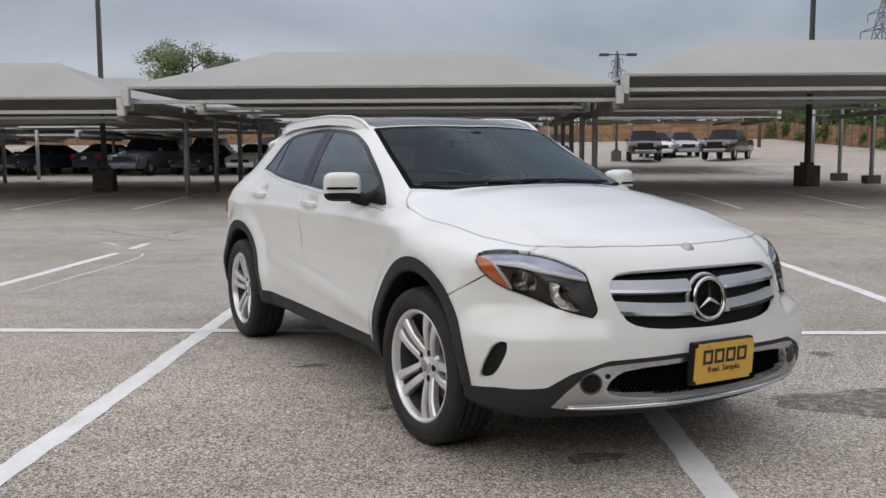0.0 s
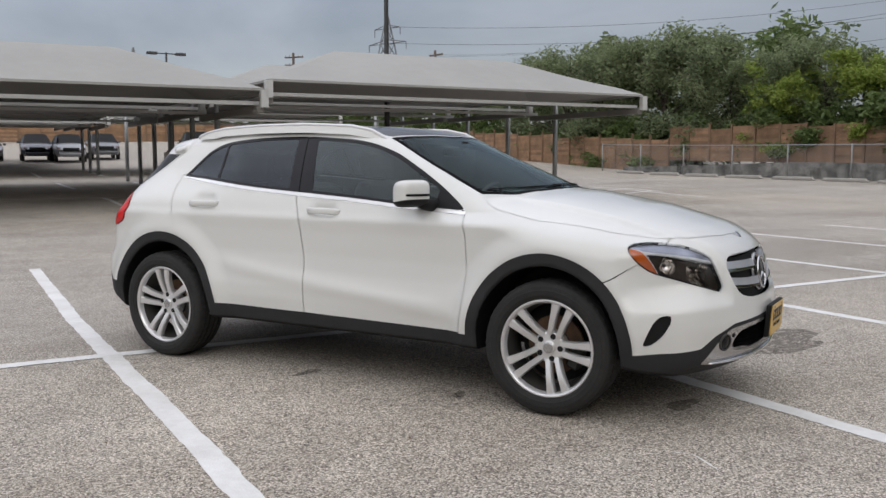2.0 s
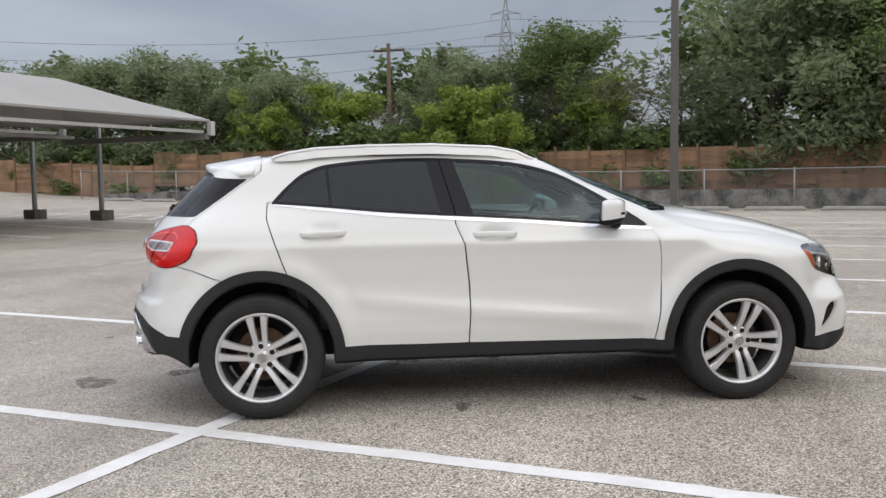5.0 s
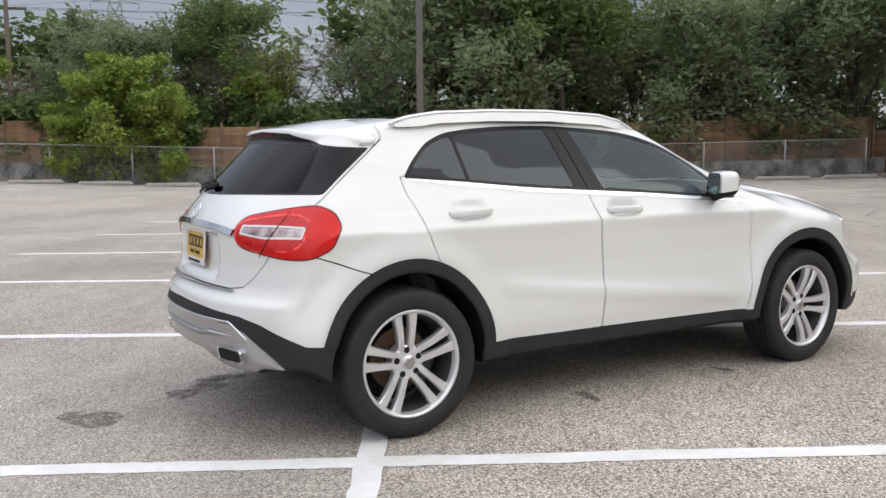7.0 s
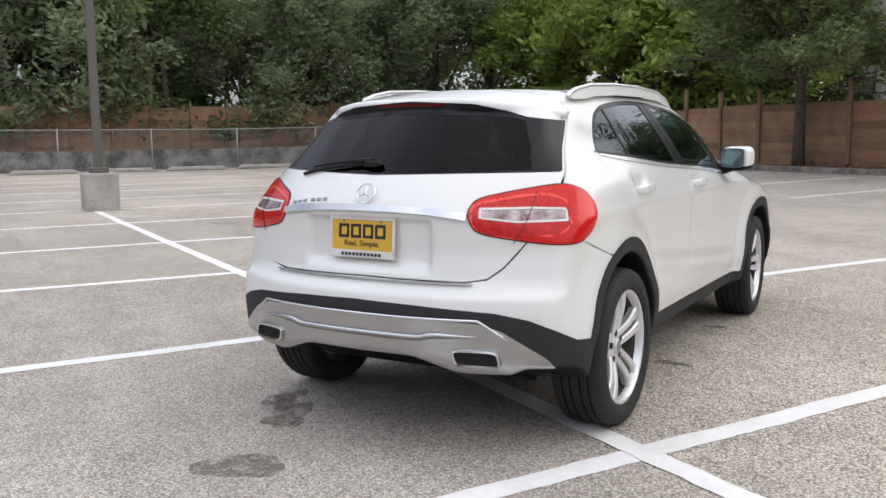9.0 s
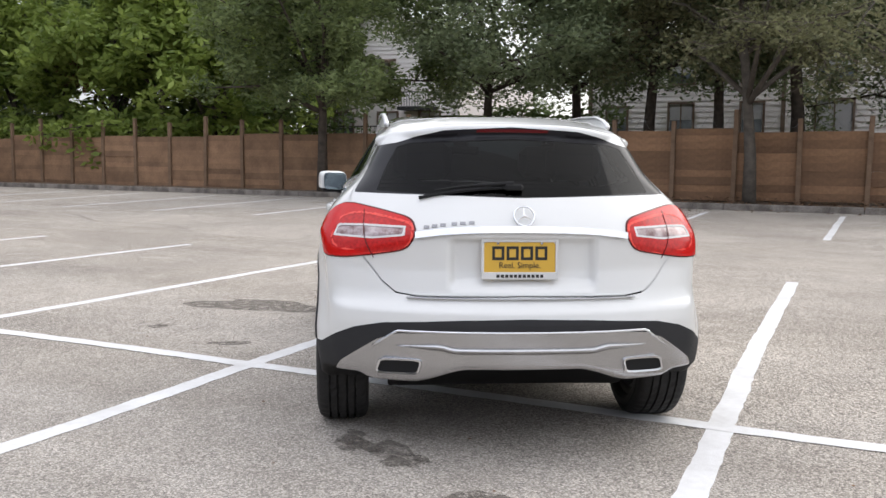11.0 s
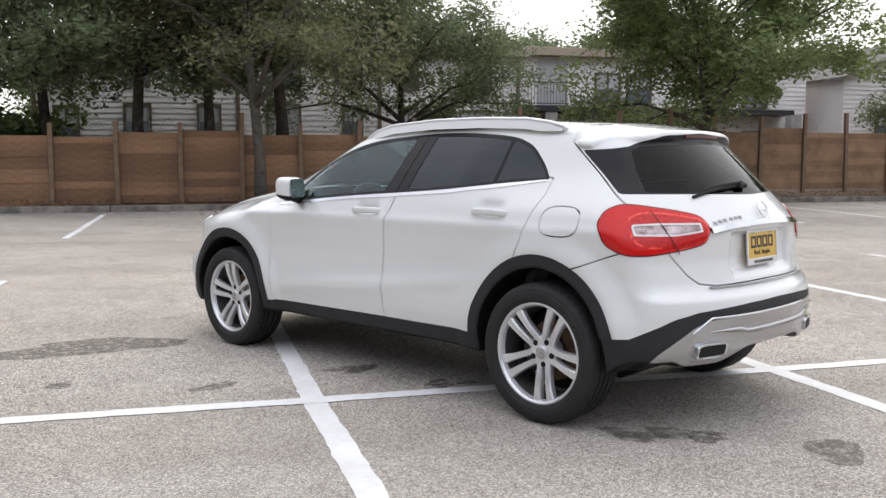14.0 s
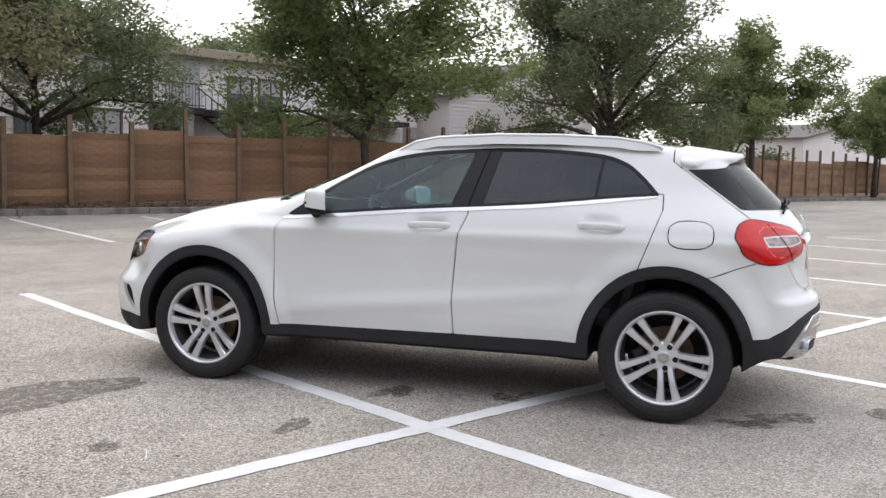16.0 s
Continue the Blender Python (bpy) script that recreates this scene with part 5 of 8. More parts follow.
F_PANE = both(PANE, lambda x, y, z: (-0.170 - 0.31 * (z - 1.083)) - x, lambda x, y, z: x - 0.66)
R_PANE = both(PANE, lambda x, y, z: x - (-0.350 - 0.22 * (z - 1.095)), lambda x, y, z: (-0.948 - 0.10 * (z - 1.12)) - x)
Q_PANE = both(PANE, lambda x, y, z: x - (-0.963 - 0.10 * (z - 1.12)))
f_T, dlo_T = cut(dlo_T, F_PANE)
r_T, dlo_T = cut(dlo_T, R_PANE)
q_T, dlo_T = cut(dlo_T, Q_PANE)
PILLAR = lambda x, y, z: x + 0.270 + 0.245 * (z - 1.085)
seam_T, ahead_T = cut(dlo_T, lambda x, y, z: PILLAR(x, y, z) - 0.0035)
seam_T, behind_T = cut(seam_T, lambda x, y, z: -PILLAR(x, y, z) - 0.0035)
dlo_T = np.concatenate([ahead_T, behind_T])
panel("pillar_seam", seam_T, M_FRIT, "dark seam between the pillar trims", -0.005, 0, sides=True)
panel("window_surround", dlo_T, M_WING, "gloss black window surround and pillar", -0.001, 0.012, sides=True)
for p in panel("front_door_window", f_T, G_FRONT, "lightly tinted front door window", -0.004, 0, sides=True):
    p.visible_shadow = False
panel("rear_door_window", r_T, G_PRIVACY, "dark tinted rear door window", -0.004, 0, sides=True)
panel("rear_quarter_window", q_T, G_PRIVACY, "dark tinted quarter window", -0.004, 0, sides=True)
BELT = both(outline([(-1.275, 1.172), (-1.02, 1.141), (-0.66, 1.104), (-0.32, 1.081), (0.19, 1.049), (0.49, 1.023), (0.85, 0.997), (0.85, 0.978), (0.49, 1.003), (0.19, 1.029), (-0.32, 1.061), (-0.66, 1.084), (-1.02, 1.121), (-1.275, 1.153)], SIDE_VIEW), GREENHOUSE)
belt_T, rest = cut(rest, BELT)
panel("belt_trim", belt_T, M_BELT, "bright window sill strip", 0.004, 0.01, sides=True)

# seams and panels
GAP = 0.0032


def seam_panel(name, field, label="", sides=False):
    global rest
    inner, outer = cut(rest, wider(field, GAP))
    _, outer = cut(outer, wider(field, GAP))
    keep, _ = cut(inner, wider(field, -GAP))
    rest = outer
    return panel(name, keep, M_PAINT, label, 0.0, 0.02, sides=sides)


HOOD = both(outline([(1.13, -0.3), (1.13, 0.0), (1.10, 0.25), (1.03, 0.49), (0.905, 0.650), (0.95, 0.70), (1.03, 0.735), (1.24, 0.742), (1.62, 0.705), (1.80, 0.635), (1.89, 0.58), (1.985, 0.43), (2.035, 0.22), (2.05, 0.0), (2.05, -0.3)], PLAN_VIEW), lambda x, y, z: 0.80 - z)
seam_panel("bonnet", HOOD)
FRONT_DOOR = both(outline([(-0.272, 1.20), (-0.274, 1.04), (-0.228, 0.93), (-0.204, 0.70), (-0.201, 0.56), (-0.210, 0.377), (0.842, 0.366), (0.870, 0.52), (0.884, 0.68), (0.880, 0.87), (0.866, 0.945), (0.838, 0.992), (0.5, 1.2)], SIDE_VIEW), lambda x, y, z: 0.5 - np.abs(y), lambda x, y, z: z - 1.17)
seam_panel("front_door", FRONT_DOOR, sides=True)
REAR_DOOR = both(outline([(-1.305, 1.18), (-1.308, 1.09), (-1.276, 1.0), (-1.24, 0.90), (-1.195, 0.778), (-1.13, 0.68), (-1.03, 0.55), (-0.955, 0.377), (-0.212, 0.377), (-0.203, 0.56), (-0.206, 0.70), (-0.230, 0.93), (-0.276, 1.04), (-0.274, 1.20)], SIDE_VIEW), lambda x, y, z: 0.5 - np.abs(y), lambda x, y, z: hub_range(x, z) * 0 + z - 1.172)
seam_panel("rear_door", REAR_DOOR, sides=True)
FLAP = both(outline(rounded([(-1.566, 1.041), (-1.343, 1.041), (-1.343, 0.902), (-1.566, 0.902)], 3, 0.22), SIDE_VIEW), lambda x, y, z: 0.5 - y)
seam_panel("fuel_flap", FLAP)
TAILGATE = both(outline([(-0.4, 0.694), (0.0, 0.694), (0.43, 0.690), (0.52, 0.702), (0.575, 0.745), (0.61, 0.79), (0.655, 0.845), (0.715, 1.06), (0.74, 1.12), (0.72, 1.30), (0.70, 1.42), (0.70, 1.6), (-0.4, 1.6)], END_VIEW), lambda x, y, z: x + 1.345, lambda x, y, z: (x - HATCH_EDGE(z) - 0.014) * 0.6)
tailgate = seam_panel("tailgate", TAILGATE)[0]
F_BUMPER = both(lambda x, y, z: z - 0.70 - 0.55 * ((x - np.abs(y)) * 0.7071 - 0.573), lambda x, y, z: 1.45 - x)
seam_panel("front_bumper", F_BUMPER)
R_BUMPER = both(lambda x, y, z: z - 0.842 + 0.43 * ((x + np.abs(y)) * 0.7071 + 0.679), lambda x, y, z: x + 1.36)
seam_panel("rear_bumper", R_BUMPER)
panel("body_shell", rest, M_PAINT, "white roof, pillars and wings", 0.0, 0.02)
# a dark inner lining just under the skin
inner_T, _ = cut(Skin.T, lambda x, y, z: -DLO(x, y, z) * 0 - 1)
for f in (DLO, SCREEN, HATCH, HEAD, GRILLE, INTAKE):
    _, inner_T = cut(inner_T, f)
inner_T, _ = cut(inner_T, lambda x, y, z: 0.3935 - hub_range(x, z))
panel("inner_lining", inner_T, M_LINING, "dark inner lining", -0.024, 0)

# ---- the crossover's wheels, mirrors, rails, trim, lamps, plates and cabin ----
def swept(points, shape, scale=None, closed=False, up=(0, 0, 1)):
    """A section (list of side, up offsets) carried along points."""
    P = [Vector(p) for p in points]
    V, F, n = [], [], len(shape)
    for i, p in enumerate(P):
        d = (P[(i + 1) % len(P) if closed else min(i + 1, len(P) - 1)] - P[i - 1 if (i or closed) else 0]).normalized()
        s = d.cross(Vector(up)).normalized()
        w = s.cross(d)
        k = scale[i] if scale else 1.0
        V += [p + s * (a * k) + w * (b * k) for a, b in shape]
    m = len(P)
    for i in range(m if closed else m - 1):
        for j in range(n):
            j2, i2 = (j + 1) % n, (i + 1) % m
            F.append((i * n + j, i * n + j2, i2 * n + j2, i2 * n + j))
    if not closed:
        F += [tuple(range(n - 1, -1, -1)), tuple((m - 1) * n + j for j in range(n))]
    return V, F


def oval(a, b, n=10):
    return [(a * math.cos(2 * math.pi * k / n), b * math.sin(2 * math.pi * k / n)) for k in range(n)]


def wheel_meshes():
    """A wheel whose outer face looks along -y; its middle at the origin."""
    ms = {}
    R = 0.3405
    side = [(0.241, 0.088), (0.246, 0.100), (0.253, 0.1085), (0.264, 0.1135), (0.267, 0.1165), (0.292, 0.1185), (0.294, 0.1165), (0.312, 0.113), (0.326, 0.1045), (0.334, 0.094), (0.3375, 0.084)]
    tread = []
    for g0, g1 in ((0.062, 0.052), (0.026, 0.016), (-0.016, -0.026), (-0.052, -0.062)):
        tread += [(R, g0), (R - 0.013, g0 - 0.001), (R - 0.013, g1 + 0.001), (R, g1)]
    prof = [(r, -h) for r, h in side] + [(r, -h) for r, h in tread] + [(r, h) for r, h in reversed(side)]
    V, F = lathe(prof, 96)
    # shoulder and rib sipes: every other step of the tread set in
    n = len(prof)
    V = [list(v) for v in V]
    for k in range(96):
        for i, (r, h) in enumerate(prof):
            if r > 0.326 and k % 2 and abs(h) > 0.045:
                for q in (0, 2):
                    V[k * n + i][q] *= 0.991
            if r > 0.335 and abs(h) <= 0.045 and (k + int(h > 0)) % 3 == 0:
                for q in (0, 2):
                    V[k * n + i][q] *= 0.993
    ms["tyre"] = put_mesh("tyre", V, F, M_RUBBER, False)
    V, F = lathe([(0.247, -0.093), (0.2465, -0.1005), (0.242, -0.104), (0.235, -0.102), (0.2285, -0.091), (0.223, -0.070)], 72)
    ms["rim"] = put_mesh("rim", V, F, M_ALLOY, True)
    # the barrel is a darker material than the alloy of the rim lip
    V, F = lathe([(0.223, -0.070), (0.214, -0.03), (0.208, 0.02), (0.210, 0.07), (0.220, 0.085), (0.243, 0.09)], 72)
    ms["barrel"] = put_mesh("barrel", V, F, M_IRON, True)
    V, F = lathe([(0.0, -0.070), (0.028, -0.070), (0.030, -0.068), (0.034, -0.066), (0.034, -0.060), (0.066, -0.058), (0.078, -0.052), (0.084, -0.040), (0.084, 0.0), (0.0, 0.0)], 40)
    ms["hub"] = put_mesh("hub", V, F, M_ALLOY, False)
    V, F = lathe([(0.0, -0.0735), (0.022, -0.0735), (0.027, -0.071), (0.027, -0.066)], 28)
    star = []
    for k in range(3):
        t = math.pi / 2 + k * 2.0944
        V2 = [(0.004 * math.cos(t + 1.57), -0.075, 0.004 * math.sin(t + 1.57)), (0.021 * math.cos(t), -0.0745, 0.021 * math.sin(t)), (0.004 * math.cos(t - 1.57), -0.075, 0.004 * math.sin(t - 1.57))]
        star.append((V2, [(0, 1, 2)]))
    ms["hub_cap"] = put_mesh("hub_cap", *join((V, F), *star), M_SATIN, False)
    # a double spoke: two bars that part towards the rim
    def bar(sgn):
        pts = []
        for t in np.linspace(0, 1, 9):
            r = 0.050 + 0.184 * t
            off = sgn * (0.0235 + 0.018 * t ** 1.3)
            y = -0.056 - 0.020 * math.sin(math.pi * min(1, t * 0.9)) - 0.026 * t ** 2
            w = 0.0158 + 0.0015 * t + 0.008 * t ** 4
            pts.append((r, off, y, w))
        V, F = [], []
        for r, off, y, w in pts:
            for a, b in ((-w, 0.034), (-w, 0.008), (-w * 0.72, 0.0), (w * 0.72, 0.0), (w, 0.008), (w, 0.034)):
                V.append((r, y + b, off + a))
        for i in range(len(pts) - 1):
            for j in range(6):
                F.append((i * 6 + j, i * 6 + (j + 1) % 6, i * 6 + 6 + (j + 1) % 6, i * 6 + 6 + j))
        F += [tuple(range(6)), tuple(range(len(V) - 6, len(V)))]
        return V, F
    me = put_mesh("spoke", *join(bar(1), bar(-1)), M_ALLOY)
    bm = bmesh.new()
    bm.from_mesh(me)
    bmesh.ops.recalc_face_normals(bm, faces=bm.faces)
    bm.to_mesh(me)
    bm.free()
    ms["spoke"] = me
    V, F = lathe([(0.0145, -0.050), (0.0145, -0.0610), (0.0125, -0.0625), (0.0, -0.0625)], 14)
    ms["bolt"] = put_mesh("bolt", V, F, M_BLACK)
    V, F = lathe([(0.075, 0.030), (0.147, 0.030), (0.147, 0.050), (0.075, 0.050)], 48)
    ms["brake_disc"] = put_mesh("brake_disc", V, F, M_RUST)
    V, F = lathe([(0.0, 0.01), (0.075, 0.01), (0.078, 0.03), (0.078, 0.05)], 32)
    ms["disc_bell"] = put_mesh("disc_bell", V, F, M_IRON, True)
    bm = bmesh.new()
    add_box(bm, 0.07, 0.075, 0.15, pose(0.125, 0.035, -0.075), 0.012)
    ms["caliper"] = from_bm("caliper", bm, M_IRON)
    V, F = lathe([(0.0, 0.088), (0.200, 0.088)], 32)
    ms["back_plate"] = put_mesh("back_plate", V, F, M_BLACK)
    return ms


WM = wheel_meshes()


def add_wheel(sx, sy, phase, steer=0.0):
    at = pose(sx * HUB_X, sy * 0.744, 0.3385, 0, 0, (0 if sy < 0 else 180) + steer)
    w = part("wheel", WM["rim"], None, car, "silver alloy wheel with five double spokes", at)
    part("tyre", WM["tyre"], None, w, "black road tyre")
    part("barrel", WM["barrel"], None, w, "dark grey rim barrel")
    part("hub", WM["hub"], None, w)
    part("hub_cap", WM["hub_cap"], None, w, "silver hub cap")
    for k in range(5):
        part("spoke", WM["spoke"], None, w, at=pose(0, 0, 0, 0, -(phase + 72 * k), 0))
        t = radians(phase + 72 * k)
        part("bolt", WM["bolt"], None, w, at=pose(0.058 * math.cos(t), 0.001, 0.058 * math.sin(t)))
    part("brake_disc", WM["brake_disc"], None, w, "rusty brake disc")
    part("disc_bell", WM["disc_bell"], None, w)
    part("caliper", WM["caliper"], None, w, at=pose(0, 0, 0, 0, 20 if sy < 0 else 160, 0))
    part("back_plate", WM["back_plate"], None, w)


add_wheel(1, -1, -3, 2.0)
add_wheel(-1, -1, 24)
add_wheel(1, 1, 24, 2.0)
add_wheel(-1, 1, -10)


# door mirrors
def mirror_housing(sy):
    def shell(lo, hi, grow=1.0):
        V, F, n, m = [], [], 24, 16
        for i in range(m + 1):
            ph = lo + (hi - lo) * i / m
            for k in range(n):
                t = 2 * math.pi * k / n
                cx, cy, cz = math.cos(ph) * math.cos(t), math.cos(ph) * math.sin(t), math.sin(ph)
                sp = lambda v, e: math.copysign(abs(v) ** e, v)
                x, y, z = sp(cx, 0.62), sp(cy, 0.42), sp(cz, 0.50)
                x = max(x * 0.070, -0.046)
                y, z = y * (1 - 1.6 * max(0.0, x)), z * (1 - 1.2 * max(0.0, x))
                V.append((x - 0.10 * 0.115 * z * 0 + 0.0, y * 0.095 * grow, z * 0.072 * grow + (0.012 * x / 0.1)))
        for i in range(m):
            for k in range(n):
                k2 = (k + 1) % n
                F.append((i * n + k, i * n + k2, (i + 1) * n + k2, (i + 1) * n + k))
        return V, F
    at = pose(0.585, sy * 0.872, 1.090, 0, 0, sy * 24)
    m = part("door_mirror", put_mesh("door_mirror", *shell(-0.30, 1.5707), M_PAINT, True), None, car, "white door mirror with black lower half", at)
    part("mirror_base", put_mesh("mirror_base", *shell(-1.5707, -0.30, 0.99), M_BLACK, True), None, m)
    gv = [(-0.054 + 0.007 * math.sin(t), 0.082 * math.copysign(abs(math.cos(t)) ** 0.36, math.cos(t)), 0.003 + 0.058 * math.copysign(abs(math.sin(t)) ** 0.40, math.sin(t))) for t in np.linspace(0, 2 * math.pi, 32, endpoint=False)]
    part("mirror_glass", put_mesh("mirror_glass", gv, [tuple(range(32))], G_MIRROR), None, m, "mirror glass")
    strip = [(0.0705 * (1 - (abs(y) / 0.086) ** 4) ** 0.4 + 0.0015, y, -0.006) for y in np.linspace(-0.08, 0.08, 13)]
    part("indicator", put_mesh("indicator", *swept(strip, [(-0.004, -0.006), (0.004, -0.006), (0.004, 0.006), (-0.004, 0.006)]), M_GLOSS), None, m, "dark indicator strip")
    arm = [(0.645, sy * 0.715, 1.022), (0.635, sy * 0.775, 1.026), (0.615, sy * 0.835, 1.040)]
    part("mirror_foot", put_mesh("mirror_foot", *tube(arm, (0.040, 0.034, 0.030), 12), M_BLACK, True), None, car, "black mirror foot")


for s in (-1, 1):
    mirror_housing(s)


# handles, rails
def on_skin(points, off):
    return onto(np.array(points, float), off)


for s in (-1, 1):
    for x0, x1, z in ((-1.118, -0.886, 1.036), (-0.176, 0.056, 1.000)):
        ends = on_skin([(x0, s * 0.87, z), (x1, s * 0.87, z - 0.004)], 0.0)
        grip = [Vector(ends[0]).lerp(Vector(ends[1]), t) + Vector((0, s * (-0.006 + 0.032 * min(1.0, 4.0 * t, 4.0 * (1 - t)) ** 0.7), 0.003 * math.sin(math.pi * t))) for t in np.linspace(0, 1, 17)]
        bar_section = [(0.0105 * math.copysign(abs(math.cos(q)) ** 0.7, math.cos(q)), 0.0175 * math.copysign(abs(math.sin(q)) ** 0.7, math.sin(q))) for q in np.linspace(0, 2 * math.pi, 14, endpoint=False)]
        part("door_handle", put_mesh("door_handle", *swept(grip, bar_section, [0.7, 0.9] + [1.0] * 13 + [0.9, 0.7]), M_PAINT, True), None, car, "white pull door handle")
    rail = [(-1.285, 1.425), (-1.27, 1.440), (-1.19, 1.462), (-1.04, 1.484), (-0.74, 1.497), (-0.38, 1.499), (-0.03, 1.482), (0.11, 1.455), (0.20, 1.412), (0.235, 1.388)]
    rail = [(x, s * (0.555 - 0.03 * max(0, -x - 0.9) - 0.02 * max(0, x)), z - 0.018) for x, z in rail]
    pts = []
    for a, b in zip(rail, rail[1:]):
        pts += [tuple(Vector(a).lerp(Vector(b), t)) for t in (0, 0.33, 0.66)]
    pts.append(rail[-1])
    part("roof_rail", put_mesh("roof_rail", *swept(pts, [(0.012 * math.cos(q), 0.010 * math.sin(q) if q < 3.15 else 0.013 * math.sin(q)) for q in np.linspace(0, 2 * math.pi, 12, endpoint=False)]), M_ALLOY, True), None, car, "satin silver roof rail")
    part("rail_base", put_mesh("rail_base", *swept(pts, [(-0.024, -0.050), (0.024, -0.050), (0.0105, -0.007), (-0.0105, -0.007)], [min(1.0, 0.12 + 0.13 * min(i, len(pts) - 1 - i)) for i in range(len(pts))]), M_PAINT, False), None, car, "white rail base moulding")
    # a black strip on the skin paints in the dark gap under the rail
    gap = on_skin([(x, s * 0.55, 1.43) for x in np.linspace(-1.24, 0.18, 30)], 0.001)
    part("rail_channel", put_mesh("rail_channel", *swept(gap, [(-0.007, 0), (0.007, 0), (0.007, 0.003), (-0.007, 0.003)]), M_GLOSS), None, car, "black strip drawing the dark gap under the roof rail")

# projector lenses behind the lamp covers
for lamp, sy in zip(lamps, (-1, 1)):
    for gx, gy, gz, r in ((1.86, 0.655, 0.765, 0.043), (1.99, 0.54, 0.725, 0.040)):
        c = on_skin([(gx, sy * gy, gz)], -0.030)[0]
        at = Matrix.Translation(c) @ Vector((0.96, sy * 0.28, 0.0)).to_track_quat("Z", "Y").to_matrix().to_4x4()
        bowl = part("lamp_bowl", put_mesh("lamp_bowl", *lathe([(r, 0.020), (r * 0.92, 0.004), (r * 0.55, -0.012), (0.0, -0.018)], 24, "z"), M_REFLECTOR, True), None, lamp, "faceted lamp bowl", at)
        part("bulb", put_mesh("bulb", *lathe([(0.0, 0.012), (0.008, 0.009), (0.010, 0.0), (0.010, -0.016)], 12, "z"), M_IRON, True), None, lamp, at=at)

# grille bars and ring
for zc, half in ((0.742, 0.024), (0.652, 0.024)):
    T, _ = cut(grille_T, lambda x, y, z, zc=zc, half=half: np.maximum(np.abs(z - zc - 0.02 * (np.abs(y) / 0.4) ** 2 * (1 if zc < 0.7 else 0.4)) - half, 0.080 - np.abs(y)))
    for m in (Skin.P[T][:, :, 1].mean(1) < 0, Skin.P[T][:, :, 1].mean(1) >= 0):
        part("grille_bar", piece_mesh("grille_bar", T[m], M_BAR, -0.010, 0.03), None, grille_back, "silver grille bar")
    lower = lambda x, y, z, zc=zc, half=half: z - zc + half - 0.006 - 0.02 * (np.abs(y) / 0.4) ** 2 * (1 if zc < 0.7 else 0.4)
    T2, _ = cut(grille_T, lambda x, y, z: 0.100 - np.abs(y))
    T2, _ = cut(T2, lambda x, y, z: lower(x, y, z) - 0.0055)
    T2, _ = cut(T2, lambda x, y, z: -lower(x, y, z) - 0.0055)
    for m in (Skin.P[T2][:, :, 1].mean(1) < 0, Skin.P[T2][:, :, 1].mean(1) >= 0):
        part("bar_trim", piece_mesh("bar_trim", T2[m], M_CHROME, -0.003, 0.01), None, grille_back, "chrome edging")


def emblem(at, radius, parent, back=True):
    """A plain ring with three arms."""
    pts = [(0, radius * math.cos(t), radius * math.sin(t)) for t in np.linspace(0, 2 * math.pi, 48, endpoint=False)]
    ring = part("ring_emblem", put_mesh("ring_emblem", *swept(pts, oval(radius * 0.10, radius * 0.085, 8), closed=True, up=(1, 0, 0)), M_CHROME, True), None, parent, "chrome ring emblem", at)
    V, F = [(0.012 * radius / 0.09, 0, 0)], []
    for k in range(3):
        t = math.pi / 2 + k * 2.0944
        for a, r in ((t, radius * 0.97), (t + 1.0472, radius * 0.125)):
            V.append((0.003, r * math.cos(a), r * math.sin(a)))
    for i in range(6):
        F.append((0, 1 + i, 1 + (i + 1) % 6))
    part("arms", put_mesh("arms", V, F, M_CHROME), None, ring)
    if back:
        V, F = [(-0.01, 0, 0)], []
        V += [(-0.012, radius * 0.97 * math.cos(t), radius * 0.97 * math.sin(t)) for t in np.linspace(0, 2 * math.pi, 40, endpoint=False)]
        part("backing", put_mesh("backing", V, [(0, 1 + i, 1 + (i + 1) % 40) for i in range(40)], M_GLOSS), None, ring)
    return ring


emblem(pose(2.192, 0, 0.683, 0, -9, 0), 0.078, car)
pts = [(0, 0.092 * math.cos(t), 0.090 * math.sin(t)) for t in np.linspace(0, 2 * math.pi, 40, endpoint=False)]
part("emblem_surround", put_mesh("emblem_surround", *swept(pts, oval(0.011, 0.012, 8), closed=True, up=(1, 0, 0)), M_SATIN, True), None, grille_back, "silver emblem surround", pose(2.165, 0, 0.683, 0, -9, 0))
emblem(pose(-2.047, 0, 1.018, 0, -24, 180), 0.042, car, False)
pts = on_skin([(2.068, 0.0, 0.868)], 0.002)[0]
part("bonnet_badge", put_mesh("bonnet_badge", *lathe([(0.0, 0.004), (0.024, 0.003), (0.028, 0.0)], 24, "z"), M_SATIN, True), None, car, "small round bonnet badge", pose(*pts, 0, 50, 0))

